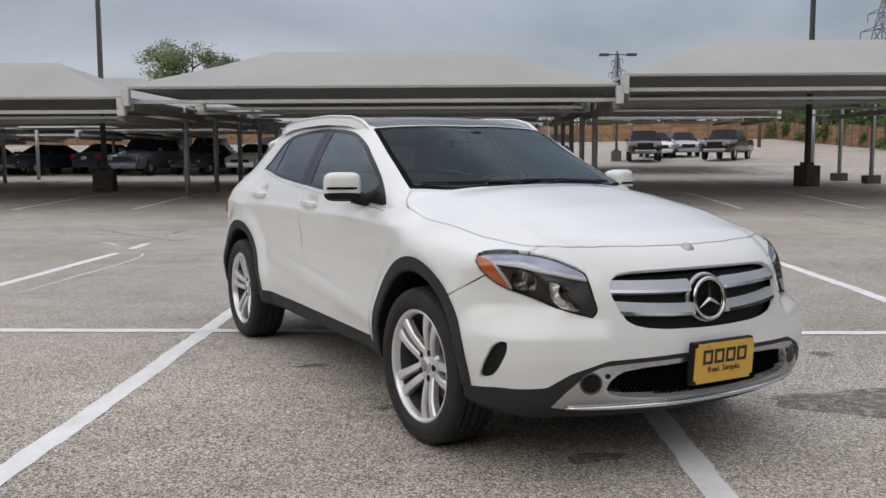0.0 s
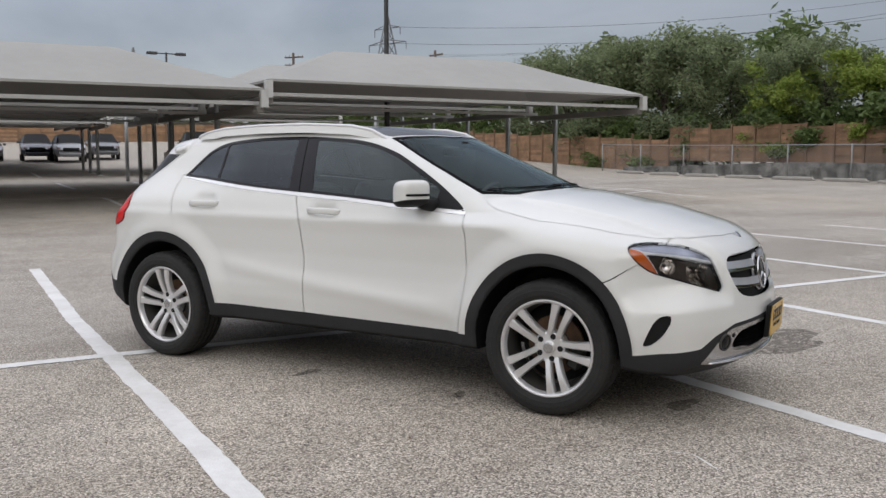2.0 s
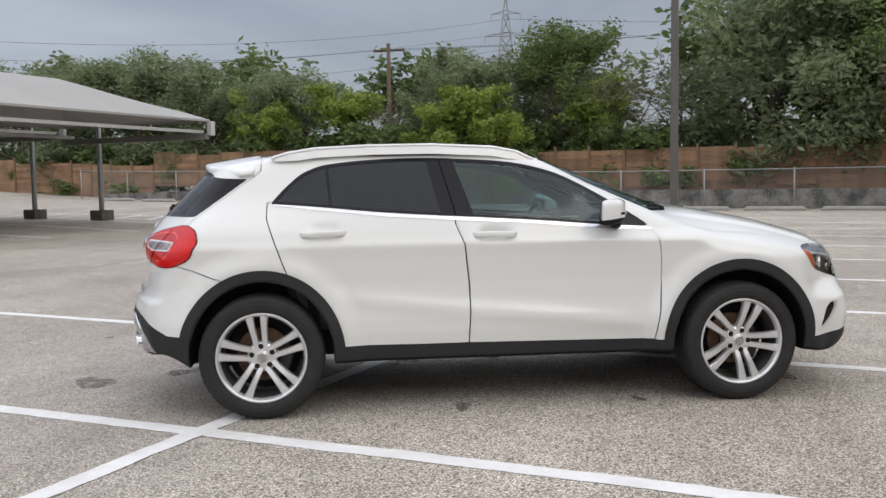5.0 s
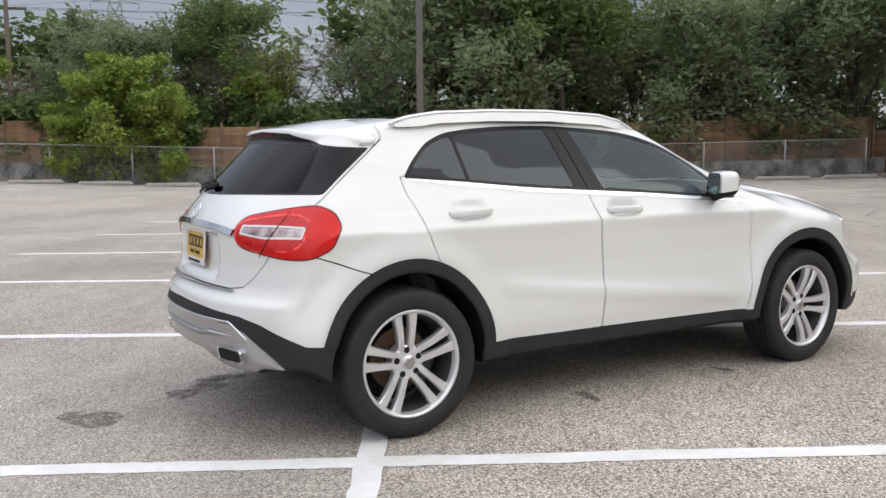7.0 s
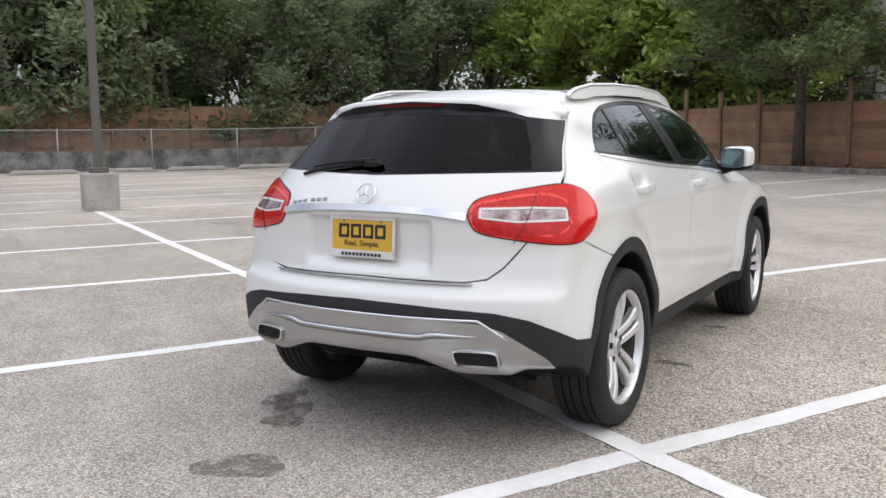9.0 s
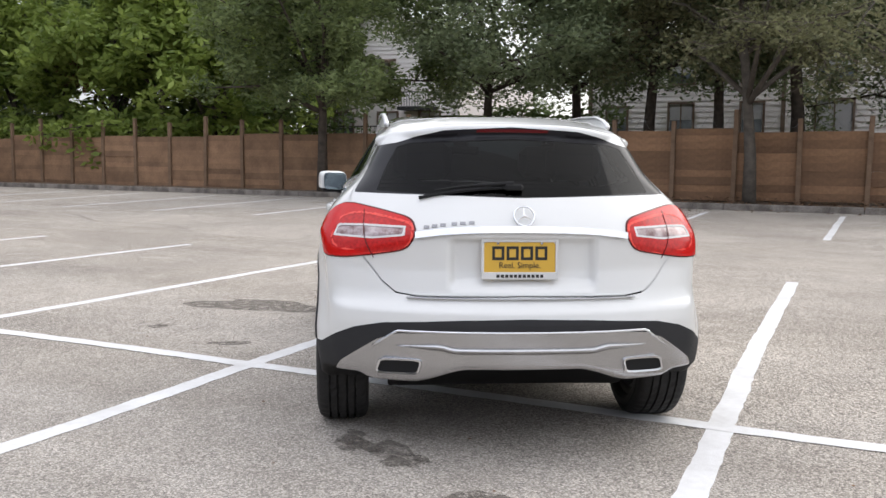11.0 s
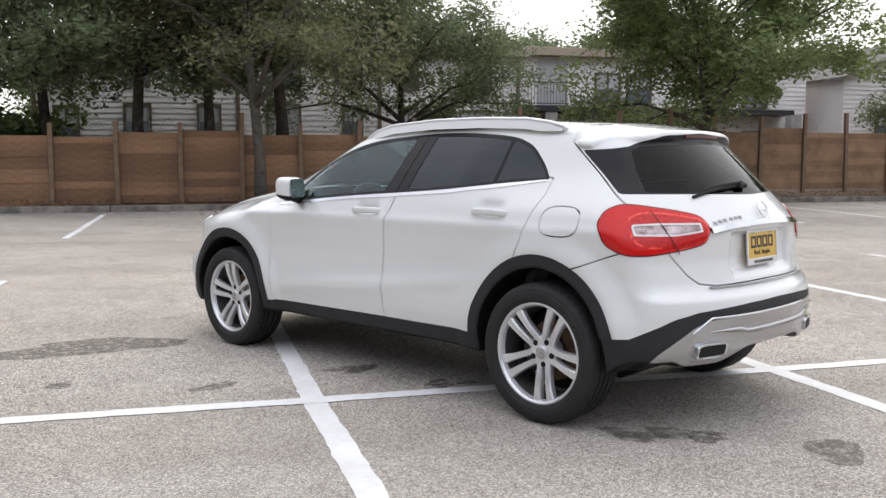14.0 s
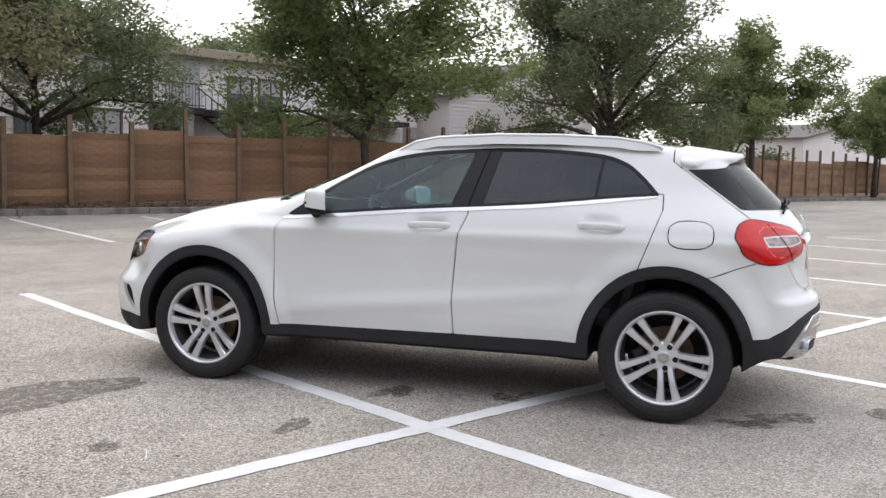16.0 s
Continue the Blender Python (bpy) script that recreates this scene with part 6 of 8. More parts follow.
# fog lamps, intake mesh
for s in (-1, 1):
    c = on_skin([(2.14, s * 0.533, 0.398)], 0.004)[0]
    turn = Matrix.Translation(c) @ Vector(slopes(np.array([c]))[0]).to_track_quat("Z", "Y").to_matrix().to_4x4()
    fog = part("fog_lamp", put_mesh("fog_lamp", *lathe([(0.042, -0.004), (0.042, 0.004), (0.036, 0.005), (0.034, -0.012), (0.0, -0.018)], 28, "z"), M_IRON, True), None, skid, "round fog lamp", turn)
    part("fog_lens", put_mesh("fog_lens", *lathe([(0.0, 0.006), (0.02, 0.004), (0.035, 0.0)], 28, "z"), M_GLOSS, True), None, fog)
    c = on_skin([(2.165, s * 0.475, 0.425)], 0.004)[0]
    part("sensor", put_mesh("sensor", *lathe([(0.0, 0.004), (0.010, 0.003), (0.011, -0.004)], 16, "z"), M_BLACK, True), None, skid, "black parking sensor", Matrix.Translation(c) @ Vector(slopes(np.array([c]))[0]).to_track_quat("Z", "Y").to_matrix().to_4x4())
V, F = [], []
for i in range(-26, 27):
    for j in range(8):
        y, z = i * 0.0185 + (0.009 if j % 2 else 0), 0.334 + 0.017 * j
        if INTAKE(np.array([2.2]), np.array([y]), np.array([z]))[0] < -0.004:
            o = len(V)
            p = on_skin([(2.2, y, z)], -0.026)[0]
            V += [(p[0], p[1] + 0.008 * math.cos(t), p[2] + 0.0065 * math.sin(t)) for t in np.linspace(0, 2 * math.pi, 6, endpoint=False)]
            V += [(p[0] + 0.012, p[1] + 0.0098 * math.cos(t), p[2] + 0.008 * math.sin(t)) for t in np.linspace(0, 2 * math.pi, 6, endpoint=False)]
            F += [(o + k, o + (k + 1) % 6, o + 6 + (k + 1) % 6, o + 6 + k) for k in range(6)]
mesh_part = part("intake_mesh", put_mesh("intake_mesh", V, F, M_GLOSS), None, car, "honeycomb intake mesh")
mesh_part["kind"] = "stuff"
lip = on_skin([(2.2 - 0.25 * (abs(y) / 0.8) ** 2.3, y, 0.307) for y in np.linspace(-0.60, 0.60, 41)], 0.006)
part("front_lip", put_mesh("front_lip", *swept(lip, oval(0.020, 0.012), [0.35 + 0.65 * math.sin(math.pi * i / 40) ** 0.4 for i in range(41)]), M_CHROME, True), None, skid, "polished front lip")


# plates: bars stand for the name, the motto is legible
def text_mesh(words, size, mat, depth=0.0006):
    cu = bpy.data.curves.new("lettering", "FONT")
    cu.body, cu.size, cu.align_x, cu.align_y, cu.extrude = words, size, "CENTER", "CENTER", depth
    ob = bpy.data.objects.new("lettering", cu)
    scene.collection.objects.link(ob)
    me = bpy.data.meshes.new_from_object(ob.evaluated_get(bpy.context.evaluated_depsgraph_get()))
    bpy.data.objects.remove(ob)
    bpy.data.curves.remove(cu)
    me.materials.clear()
    me.materials.append(mat)
    return me


def plate(at, framed):
    """A dealer's plate lying in its local xy plane, facing +z."""
    bm = bmesh.new()
    add_box(bm, 0.305, 0.155, 0.004)
    vertical = [e for e in bm.edges if abs(e.verts[0].co.z - e.verts[1].co.z) > 0.001]
    bmesh.ops.bevel(bm, geom=vertical, offset=0.014, segments=3, affect="EDGES")
    pl = part("dealer_plate", bm, M_YELLOW, car, "yellow dealer plate with dark lettering", at)
    for k in range(4):
        bm = bmesh.new()
        for w, h, x, y in ((0.050, 0.0115, 0, 0.0223), (0.050, 0.0115, 0, -0.0223), (0.0115, 0.033, -0.0192, 0), (0.0115, 0.033, 0.0192, 0)):
            add_box(bm, w, h, 0.0012, pose(-0.0885 + 0.059 * k + x, 0.024 + y, 0.004))
        part("letter_bar", bm, M_INK, pl)
    part("motto", text_mesh("Real. Simple.", 0.034, M_INK), None, pl, at=pose(0, -0.026, 0.0052))
    for x in (-0.09, 0.09):
        part("screw", put_mesh("screw", *lathe([(0.0, 0.0065), (0.005, 0.006), (0.006, 0.004)], 10, "z"), M_SATIN), None, pl, at=pose(x, 0.064, 0))
    if framed:
        bm = bmesh.new()
        for sx, sy, x, y in ((0.318, 0.014, 0, 0.076), (0.318, 0.030, 0, -0.068), (0.012, 0.14, -0.153, 0.004), (0.012, 0.14, 0.153, 0.004)):
            add_box(bm, sx, sy, 0.008, pose(x, y, 0.001), 0.002)
        part("plate_frame", bm, M_WHITE, pl, "white plate frame")
        bm = bmesh.new()
        for k in range(11):
            add_box(bm, 0.0125, 0.0125, 0.0012, pose(-0.09 + 0.018 * k, -0.069, 0.0092))
        part("address_bar", bm, M_INK, pl)
    else:
        bm = box_bm(0.318, 0.165, 0.024, pose(-0.006, 0, -0.0255), 0.004)
        part("plate_holder", bm, M_BLACK, pl, "black plate holder")
    return pl


plate(Matrix.Translation((2.274, 0.0, 0.452)) @ pose(0, 0, 0, 90, 0, 90) @ pose(0, 0, 0, 4, 0, 0), False)
plate(Matrix.Translation((-2.052, 0.016, 0.843)) @ pose(0, 0, 0, 90, 0, -90) @ pose(0, 0, 0, -4, 0, 0), True)

# the joint where the tailgate parts each tail lamp
for lamp, s in zip(tail_lamps, (-1, 1)):
    line = []
    for t in np.linspace(-0.098, 0.096, 15):
        u = (-0.895 + 0.64 * t) * 1.4142
        y = 0.655 + 0.10 * t
        for _ in range(12):
            p = on_skin([(u - y, s * y, 0.9365 + t)], 0.007)[0]
            y += 0.5 * ((p[0] + abs(p[1])) * -1 + u) * -1 * 0.5 + 0.5 * (abs(p[1]) - y)
        line.append(tuple(p))
    part("lamp_joint", put_mesh("lamp_joint", *swept(line, oval(0.0019, 0.0019, 6), up=(1, 0, 0)), M_DARKRED), None, lamp, "dark joint at the tailgate")

# tailgate trim
chrome_strip = on_skin([(-2.05, y, 0.958) for y in np.linspace(-0.452, 0.452, 31)], 0.006)
part("tailgate_strip", put_mesh("tailgate_strip", *swept(chrome_strip, [(-0.013, -0.013), (-0.011, -0.015), (0.010, -0.013), (0.010, 0.012), (-0.003, 0.013)]), M_CHROME), None, tailgate, "chrome strip above the plate")
for k in range(6):
    y = 0.405 - 0.036 * k - (0.012 if k > 2 else 0)
    c = on_skin([(-2.04, y, 0.992)], 0.001)[0]
    part("badge_bar", box_bm(0.023, 0.015, 0.003, None, 0.001), M_BADGE, tailgate, at=Matrix.Translation(c) @ Vector(slopes(np.array([c]))[0]).to_track_quat("Z", "Y").to_matrix().to_4x4())
ledge = on_skin([(-2.085 + 0.22 * (abs(y) / 0.8) ** 2.4, y, 0.682) for y in np.linspace(-0.47, 0.47, 31)], 0.002)
part("loading_sill", put_mesh("loading_sill", *swept(ledge, [(-0.014, 0.0), (0.014, 0.0), (0.013, 0.003), (-0.013, 0.003)]), M_SATIN), None, car, "ribbed grey loading sill strip")
tipline = [(-1.713 + 0.09 * (abs(y) / 0.45) ** 3, y, 1.372 - 0.090 * (abs(y) / 0.6) ** 3) for y in np.linspace(-0.158, 0.158, 17)]
part("high_brake_lamp", put_mesh("high_brake_lamp", *swept(tipline, [(-0.006, -0.007), (0.006, -0.007), (0.006, 0.007), (-0.006, 0.007)]), M_DARKRED), None, tailgate, "slim dark red high brake lamp")
pivot = on_skin([(-1.95, 0.02, 1.135)], 0.02)[0]
bm = bmesh.new()
add_box(bm, 0.035, 0.085, 0.028, pose(*pivot, 0, -38, 0) @ pose(0, 0.01, -0.02), 0.012)
wiper = part("rear_wiper", bm, M_BLACK, car, "black rear wiper")
arm = on_skin([(-1.93, y, 1.132 - 0.02 * y) for y in np.linspace(0.03, 0.36, 9)], 0.022)
part("wiper_arm", put_mesh("wiper_arm", *swept(arm, oval(0.010, 0.010, 8), [1.1, 1.0, 0.9, 0.75, 0.65, 0.6, 0.5, 0.45, 0.4]), M_BLACK), None, wiper)
blade = on_skin([(-1.93, y, 1.118 - 0.03 * y) for y in np.linspace(0.08, 0.43, 12)], 0.010)
part("wiper_blade", put_mesh("wiper_blade", *swept(blade, oval(0.006, 0.008, 6)), M_BLACK), None, wiper)

# exhaust tips
for s in (-1, 1):
    ring = [(0.092 * math.copysign(abs(math.cos(t)) ** 0.35, math.cos(t)), 0.034 * math.copysign(abs(math.sin(t)) ** 0.35, math.sin(t))) for t in np.linspace(0, 2 * math.pi, 40, endpoint=False)]
    V, F, m = [], [], len(ring)
    for x, k in ((0.10, 1.0), (0.0, 1.0), (-0.006, 0.95), (-0.004, 0.72), (0.02, 0.68), (0.10, 0.68)):
        V += [(x, math.copysign(max(0, abs(y) - 0.034 * (1 - k)), y) - s * 0.22 * z, z * k) for y, z in ring]
    for i in range(5):
        for j in range(m):
            F.append((i * m + j, i * m + (j + 1) % m, (i + 1) * m + (j + 1) % m, (i + 1) * m + j))
    at = pose(-2.069, s * 0.507, 0.408, 0, -2, s * -15)
    ex = part("exhaust_tip", put_mesh("exhaust_tip", V, F, M_CHROME, False), None, rear_skid, "chrome rectangular exhaust tip", at)
    inner = [(0.002, y * 0.93 - s * 0.22 * z, z * 0.8) for y, z in ring]
    part("exhaust_bore", put_mesh("exhaust_bore", inner, [tuple(range(m))], M_BLACK), None, ex)

# pressed ridge across the rear skid trim, and its bright upper edge
ridge = on_skin([(-2.15 + 0.22 * (abs(y) / 0.8) ** 2.4, y, 0.478 + 0.014 * float(step(0.28, 0.35, np.array(abs(y))))) for y in np.linspace(-0.52, 0.52, 61)], 0.006)
part("skid_ridge", put_mesh("skid_ridge", *swept(ridge, [(-0.008, -0.012), (0.006, -0.004), (0.007, 0.006), (-0.008, 0.010)], [min(1, 0.15 + 3 * min(i, 60 - i) / 30) for i in range(61)]), M_SATIN, True), None, rear_skid, "pressed ridge")
edge = on_skin([(-2.16 + 0.22 * (abs(y) / 0.8) ** 2.4, y, 0.553 - 0.07 * max(0, abs(y) - 0.52) / 0.1) for y in np.linspace(-0.62, 0.62, 61)], 0.005)
part("skid_edge", put_mesh("skid_edge", *swept(edge, oval(0.006, 0.006, 8)), M_CHROME, True), None, rear_skid, "bright upper edge")

# front wipers
for y0, y1 in ((0.50, -0.10), (-0.02, -0.58)):
    w = onto(np.array([(1.06 - 0.36 * (abs(y) / 0.65) ** 2.2 * 0.62 - 0.02 * abs(t - 0.2), y, 1.09) for t, y in zip(np.linspace(0, 1, 14), np.linspace(y0, y1, 14))]), 0.004)
    part("front_wiper", put_mesh("front_wiper", *swept(w, oval(0.004, 0.004, 6)), M_BLACK), None, car, "black front wiper")

# cabin
bm = bmesh.new()
add_box(bm, 0.42, 1.36, 0.24, pose(0.74, 0, 0.74), 0.06)
part("dashboard", bm, M_SEAT, car, "dark dashboard")


def seat(x, y, w):
    bm = bmesh.new()
    add_box(bm, 0.50, w, 0.16, pose(x + 0.05, y, 0.46, 0, -6, 0), 0.05)
    s = part("seat", bm, M_SEAT, car, "black seat")
    bm = bmesh.new()
    add_box(bm, 0.14, w, 0.62, pose(x - 0.22, y, 0.52, 0, -16, 0), 0.05)
    part("backrest", bm, M_SEAT, s)
    bm = bmesh.new()
    add_box(bm, 0.10, 0.26, 0.18, pose(x - 0.42, y, 1.15, 0, -14, 0), 0.04)
    part("head_rest", bm, M_SEAT, s)


for x, y, w in ((-0.10, 0.36, 0.5), (-0.10, -0.36, 0.5), (-0.88, 0.36, 0.58), (-0.88, -0.36, 0.58)):
    seat(x, y, w)
V, F = swept([(0, 0.185 * math.cos(t), 0.185 * math.sin(t)) for t in np.linspace(0, 2 * math.pi, 40, endpoint=False)], oval(0.015, 0.015, 8), closed=True, up=(1, 0, 0))
wheel_ob = part("steering_wheel", put_mesh("steering_wheel", V, F, M_SEAT, True), None, car, "black steering wheel", pose(0.36, 0.37, 0.94, 0, 24, 0))
bm = bmesh.new()
add_box(bm, 0.05, 0.34, 0.05, pose(0.01, 0, -0.03), 0.01)
add_box(bm, 0.06, 0.13, 0.13, pose(0.02, 0, -0.07), 0.03)
part("wheel_boss", bm, M_SEAT, wheel_ob)
bm = box_bm(0.025, 0.22, 0.055, pose(0.33, 0, 1.285, 0, 15, 0), 0.01)
part("inside_mirror", bm, M_BLACK, car, "inside mirror")
bm = box_bm(0.05, 0.10, 0.05, pose(0.40, 0, 1.33, 0, 20, 0), 0.02)
part("sensor_pod", bm, M_BLACK, car)

# ---- trees and shrubs ----
def quads_mesh(name, V, mat):
    """A mesh of loose four-cornered leaves from an array of their corners."""
    n = len(V) // 4
    me = bpy.data.meshes.new(name)
    me.vertices.add(len(V))
    me.vertices.foreach_set("co", np.asarray(V, np.float32).ravel())
    me.loops.add(4 * n)
    me.loops.foreach_set("vertex_index", np.arange(4 * n, dtype=np.int32))
    me.polygons.add(n)
    me.polygons.foreach_set("loop_start", np.arange(0, 4 * n, 4, dtype=np.int32))
    me.materials.append(mat)
    me.update(calc_edges=True)
    return me


def leaves(rng, centres, spread, each, size, squash=0.75, droop=0.0):
    """Leaves strewn in clumps round the centres."""
    C = np.repeat(np.asarray(centres), each, 0)
    n = len(C)
    d = rng.normal(size=(n, 3))
    d /= np.linalg.norm(d, axis=1)[:, None]
    r = rng.uniform(0.15, 1.0, (n, 1)) ** 0.55
    sp = np.repeat(rng.uniform(0.6, 1.25, (len(centres), 1)), each, 0) * spread
    P = C + d * r * sp * np.array([1, 1, squash])
    u = rng.normal(size=(n, 3))
    u[:, 2] = u[:, 2] * 0.5 - droop
    u /= np.linalg.norm(u, axis=1)[:, None]
    w = np.cross(u, rng.normal(size=(n, 3)) * 0.6 + d)
    w /= np.maximum(np.linalg.norm(w, axis=1), 1e-6)[:, None]
    s = size * rng.uniform(0.6, 1.3, (n, 1))
    V = np.stack([P - u * s, P + w * s * 0.42, P + u * s, P - w * s * 0.42], 1)
    return V.reshape(-1, 3)


def grow(seed, height, crown_low, radius, limbs, trunk_r, lean=0.06, spread_up=0.75, twigs=0, skirt=0):
    """A trunk with limbs and boughs: its wood, and the places where leaves sit."""
    rng = random.Random(seed)
    wood, tips, thin = [], [], []
    top = Vector((rng.uniform(-1, 1) * lean * height, rng.uniform(-1, 1) * lean * height, height * 0.82))
    fork = Vector((top.x * 0.3, top.y * 0.3, crown_low))
    trunk = [Vector((0, 0, -0.2)), Vector((top.x * 0.05, top.y * 0.05, crown_low * 0.5)), fork, fork.lerp(top, 0.5) + Vector((rng.uniform(-0.2, 0.2), rng.uniform(-0.2, 0.2), 0)), top]
    wood.append(tube(trunk, (trunk_r * 1.25, trunk_r * 0.95, trunk_r * 0.8, trunk_r * 0.45, trunk_r * 0.12), 9))
    for i in range(limbs):
        t = rng.uniform(0.0, 0.85) if i > 2 else 0.02 * i
        s = fork.lerp(top, t)
        az = 2 * math.pi * (i / limbs * 1.618 * 3 + rng.uniform(-0.1, 0.1))
        reach = radius * (1.0 - 0.55 * t) * rng.uniform(0.75, 1.08)
        e = s + Vector((math.cos(az) * reach, math.sin(az) * reach, (height - s.z) * rng.uniform(0.25, spread_up) * (1 - 0.3 * t)))
        if i < skirt:
            e.z = s.z + rng.uniform(0.02, 0.22) * (height - s.z)
        m = s.lerp(e, 0.5) + Vector((rng.uniform(-0.3, 0.3), rng.uniform(-0.3, 0.3), 0.12 * reach))
        r0 = trunk_r * (0.55 - 0.3 * t)
        wood.append(tube([s, s.lerp(m, 0.5) + Vector((0, 0, 0.05)), m, e], (r0, r0 * 0.75, r0 * 0.5, r0 * 0.15), 6))
        for k in range(7):
            q = rng.uniform(0.3, 1.0)
            b = (s.lerp(m, q * 2) if q < 0.5 else m.lerp(e, q * 2 - 1))
            d = Vector((rng.gauss(0, 1), rng.gauss(0, 1), rng.gauss(0.1, 0.7))) * radius * 0.24
            f = b + d * min(1.0, 0.36 * radius / max(d.length, 1e-6))
            f.z = min(f.z, height * 0.93)
            wood.append(tube([b, b.lerp(f, 0.5) + Vector((0, 0, 0.05)), f], (r0 * 0.3, r0 * 0.2, r0 * 0.06), 3, False))
            tips += [f, b.lerp(f, 0.55)]
            for _ in range(twigs):
                g = f + Vector((rng.gauss(0, 1), rng.gauss(0, 1), rng.gauss(-0.1, 0.7))) * 0.55
                thin.append(tube([b.lerp(f, 0.6), f.lerp(g, 0.5) + Vector((0, 0, 0.06)), g], (0.012, 0.008, 0.004), 3, False))
        tips.append(e)
    tips.append(top)
    return wood, tips, thin


def tree_kind(seed, height, low, radius, limbs, trunk_r, bark, leaf, each, size, spread, droop=0.0, twigs=0, spread_up=0.75, squash=0.75, skirt=0):
    wood, tips, thin = grow(seed, height, low, radius, limbs, trunk_r, spread_up=spread_up, twigs=twigs, skirt=skirt)
    rng = np.random.default_rng(seed)
    tm = put_mesh("trunk", *join(*wood), bark, True)
    cm = quads_mesh("crown", leaves(rng, np.array([tuple(t) for t in tips]), spread, each, size, squash, droop), leaf)
    wm = put_mesh("twigs", *join(*thin), M_TWIG) if thin else None
    return tm, cm, wm


KINDS = {
    "oak": tree_kind(3, 9.0, 3.0, 4.4, 14, 0.16, M_BARK, M_LEAF_OAK, 125, 0.088, 0.86, skirt=6),
    "oak_wide": tree_kind(14, 8.6, 2.7, 5.6, 17, 0.18, M_BARK, M_LEAF_OAK, 165, 0.086, 0.90, spread_up=0.6, skirt=6),
    "oak_kerb": tree_kind(19, 9.6, 2.1, 4.4, 22, 0.19, M_BARK, M_LEAF_OLIVE, 190, 0.072, 0.80, twigs=2, skirt=4),
    "dusty": tree_kind(7, 8.8, 2.4, 4.5, 16, 0.145, M_BARK_PALE, M_LEAF_DRY, 180, 0.064, 0.76, twigs=4, skirt=0),
    "near": tree_kind(11, 7.4, 2.15, 3.2, 16, 0.13, M_BARK, M_LEAF_KERB, 150, 0.078, 0.55, skirt=3),
    "near_wide": tree_kind(17, 8.0, 1.75, 4.5, 21, 0.135, M_BARK, M_LEAF_KERB, 190, 0.074, 0.68, skirt=6),
    "light": tree_kind(23, 8.6, 1.5, 3.4, 13, 0.16, M_BARK, M_LEAF_LIGHT, 42, 0.17, 0.74, droop=0.25, skirt=5),
    "mid": tree_kind(29, 8.8, 1.2, 3.6, 13, 0.18, M_BARK, M_LEAF_MID, 58, 0.128, 0.82, skirt=4),
    "dark": tree_kind(53, 8.8, 1.4, 3.8, 13, 0.18, M_BARK, M_LEAF_OAK, 58, 0.128, 0.84, skirt=4),
    "far": tree_kind(61, 8.8, 1.2, 3.7, 12, 0.18, M_BARK, M_LEAF_MID, 17, 0.27, 0.88, skirt=5),
    "far_dark": tree_kind(67, 8.8, 1.2, 3.8, 12, 0.18, M_BARK, M_LEAF_OAK, 17, 0.27, 0.88, skirt=5),
    "bush": tree_kind(31, 5.0, 0.3, 2.0, 14, 0.07, M_BARK, M_LEAF_BUSH, 60, 0.095, 0.45, droop=0.3, spread_up=0.9, skirt=4),
    "shrub": tree_kind(37, 3.2, 0.2, 1.7, 10, 0.06, M_BARK, M_LEAF_MID, 26, 0.15, 0.55, skirt=4),
    "bare": tree_kind(41, 5.6, 1.0, 2.2, 12, 0.09, M_BARK_PALE, M_LEAF_DRY, 5, 0.06, 0.35, twigs=5, spread_up=1.0),
    "rust": tree_kind(43, 7.0, 2.0, 2.6, 10, 0.12, M_BARK, M_LEAF_RUST, 45, 0.085, 0.5),
}
WORDS = {
    "oak": "large live oak with a dense dark green crown", "oak_wide": "spreading live oak with dark green leaves",
    "oak_kerb": "broad olive-green tree growing at the kerb before the fence",
    "dusty": "pale-barked tree with sparse dusty olive leaves and bare twigs", "near": "leafy green tree growing at the kerb before the fence",
    "near_wide": "broad leafy green tree growing at the kerb before the fence", "light": "light green leafy tree hanging over the fence",
    "mid": "dense green tree behind the plank fence", "dark": "dense dark green tree behind the plank fence", "far": "distant green tree beyond the lot", "far_dark": "distant dark green tree beyond the lot", "bush": "yellow-green feathery shrub behind the chain-link fence",
    "shrub": "low dense green shrub behind the fence", "bare": "bare grey twiggy tree behind the fence", "rust": "small tree with rusty brown leaves",
}
FIRST = {}


def plant(kind, a, c, size, turn, stretch=1.0, base=None):
    z = (float(rise(a, c)) if base is None else base) - 0.05
    at = LOT @ pose(a, c, z, 0, 0, turn) @ Matrix.Diagonal((size, size, size * stretch, 1))
    if kind in FIRST:
        o = copy_thing(FIRST[kind], at)
        o.scale = (size, size, size * stretch)
        return o
    cat = "shrub" if kind in ("bush", "shrub") else "tree"
    t = thing("shrub" if cat == "shrub" else "tree", WORDS[kind], cat, at, "trees round the lot")
    tm, cm, wm = KINDS[kind]
    part("trunk", tm, None, t)
    part("crown", cm, None, t)
    if wm:
        tagged(part("twig_spray", wm, None, t), kind="stuff")
    FIRST[kind] = t
    return t


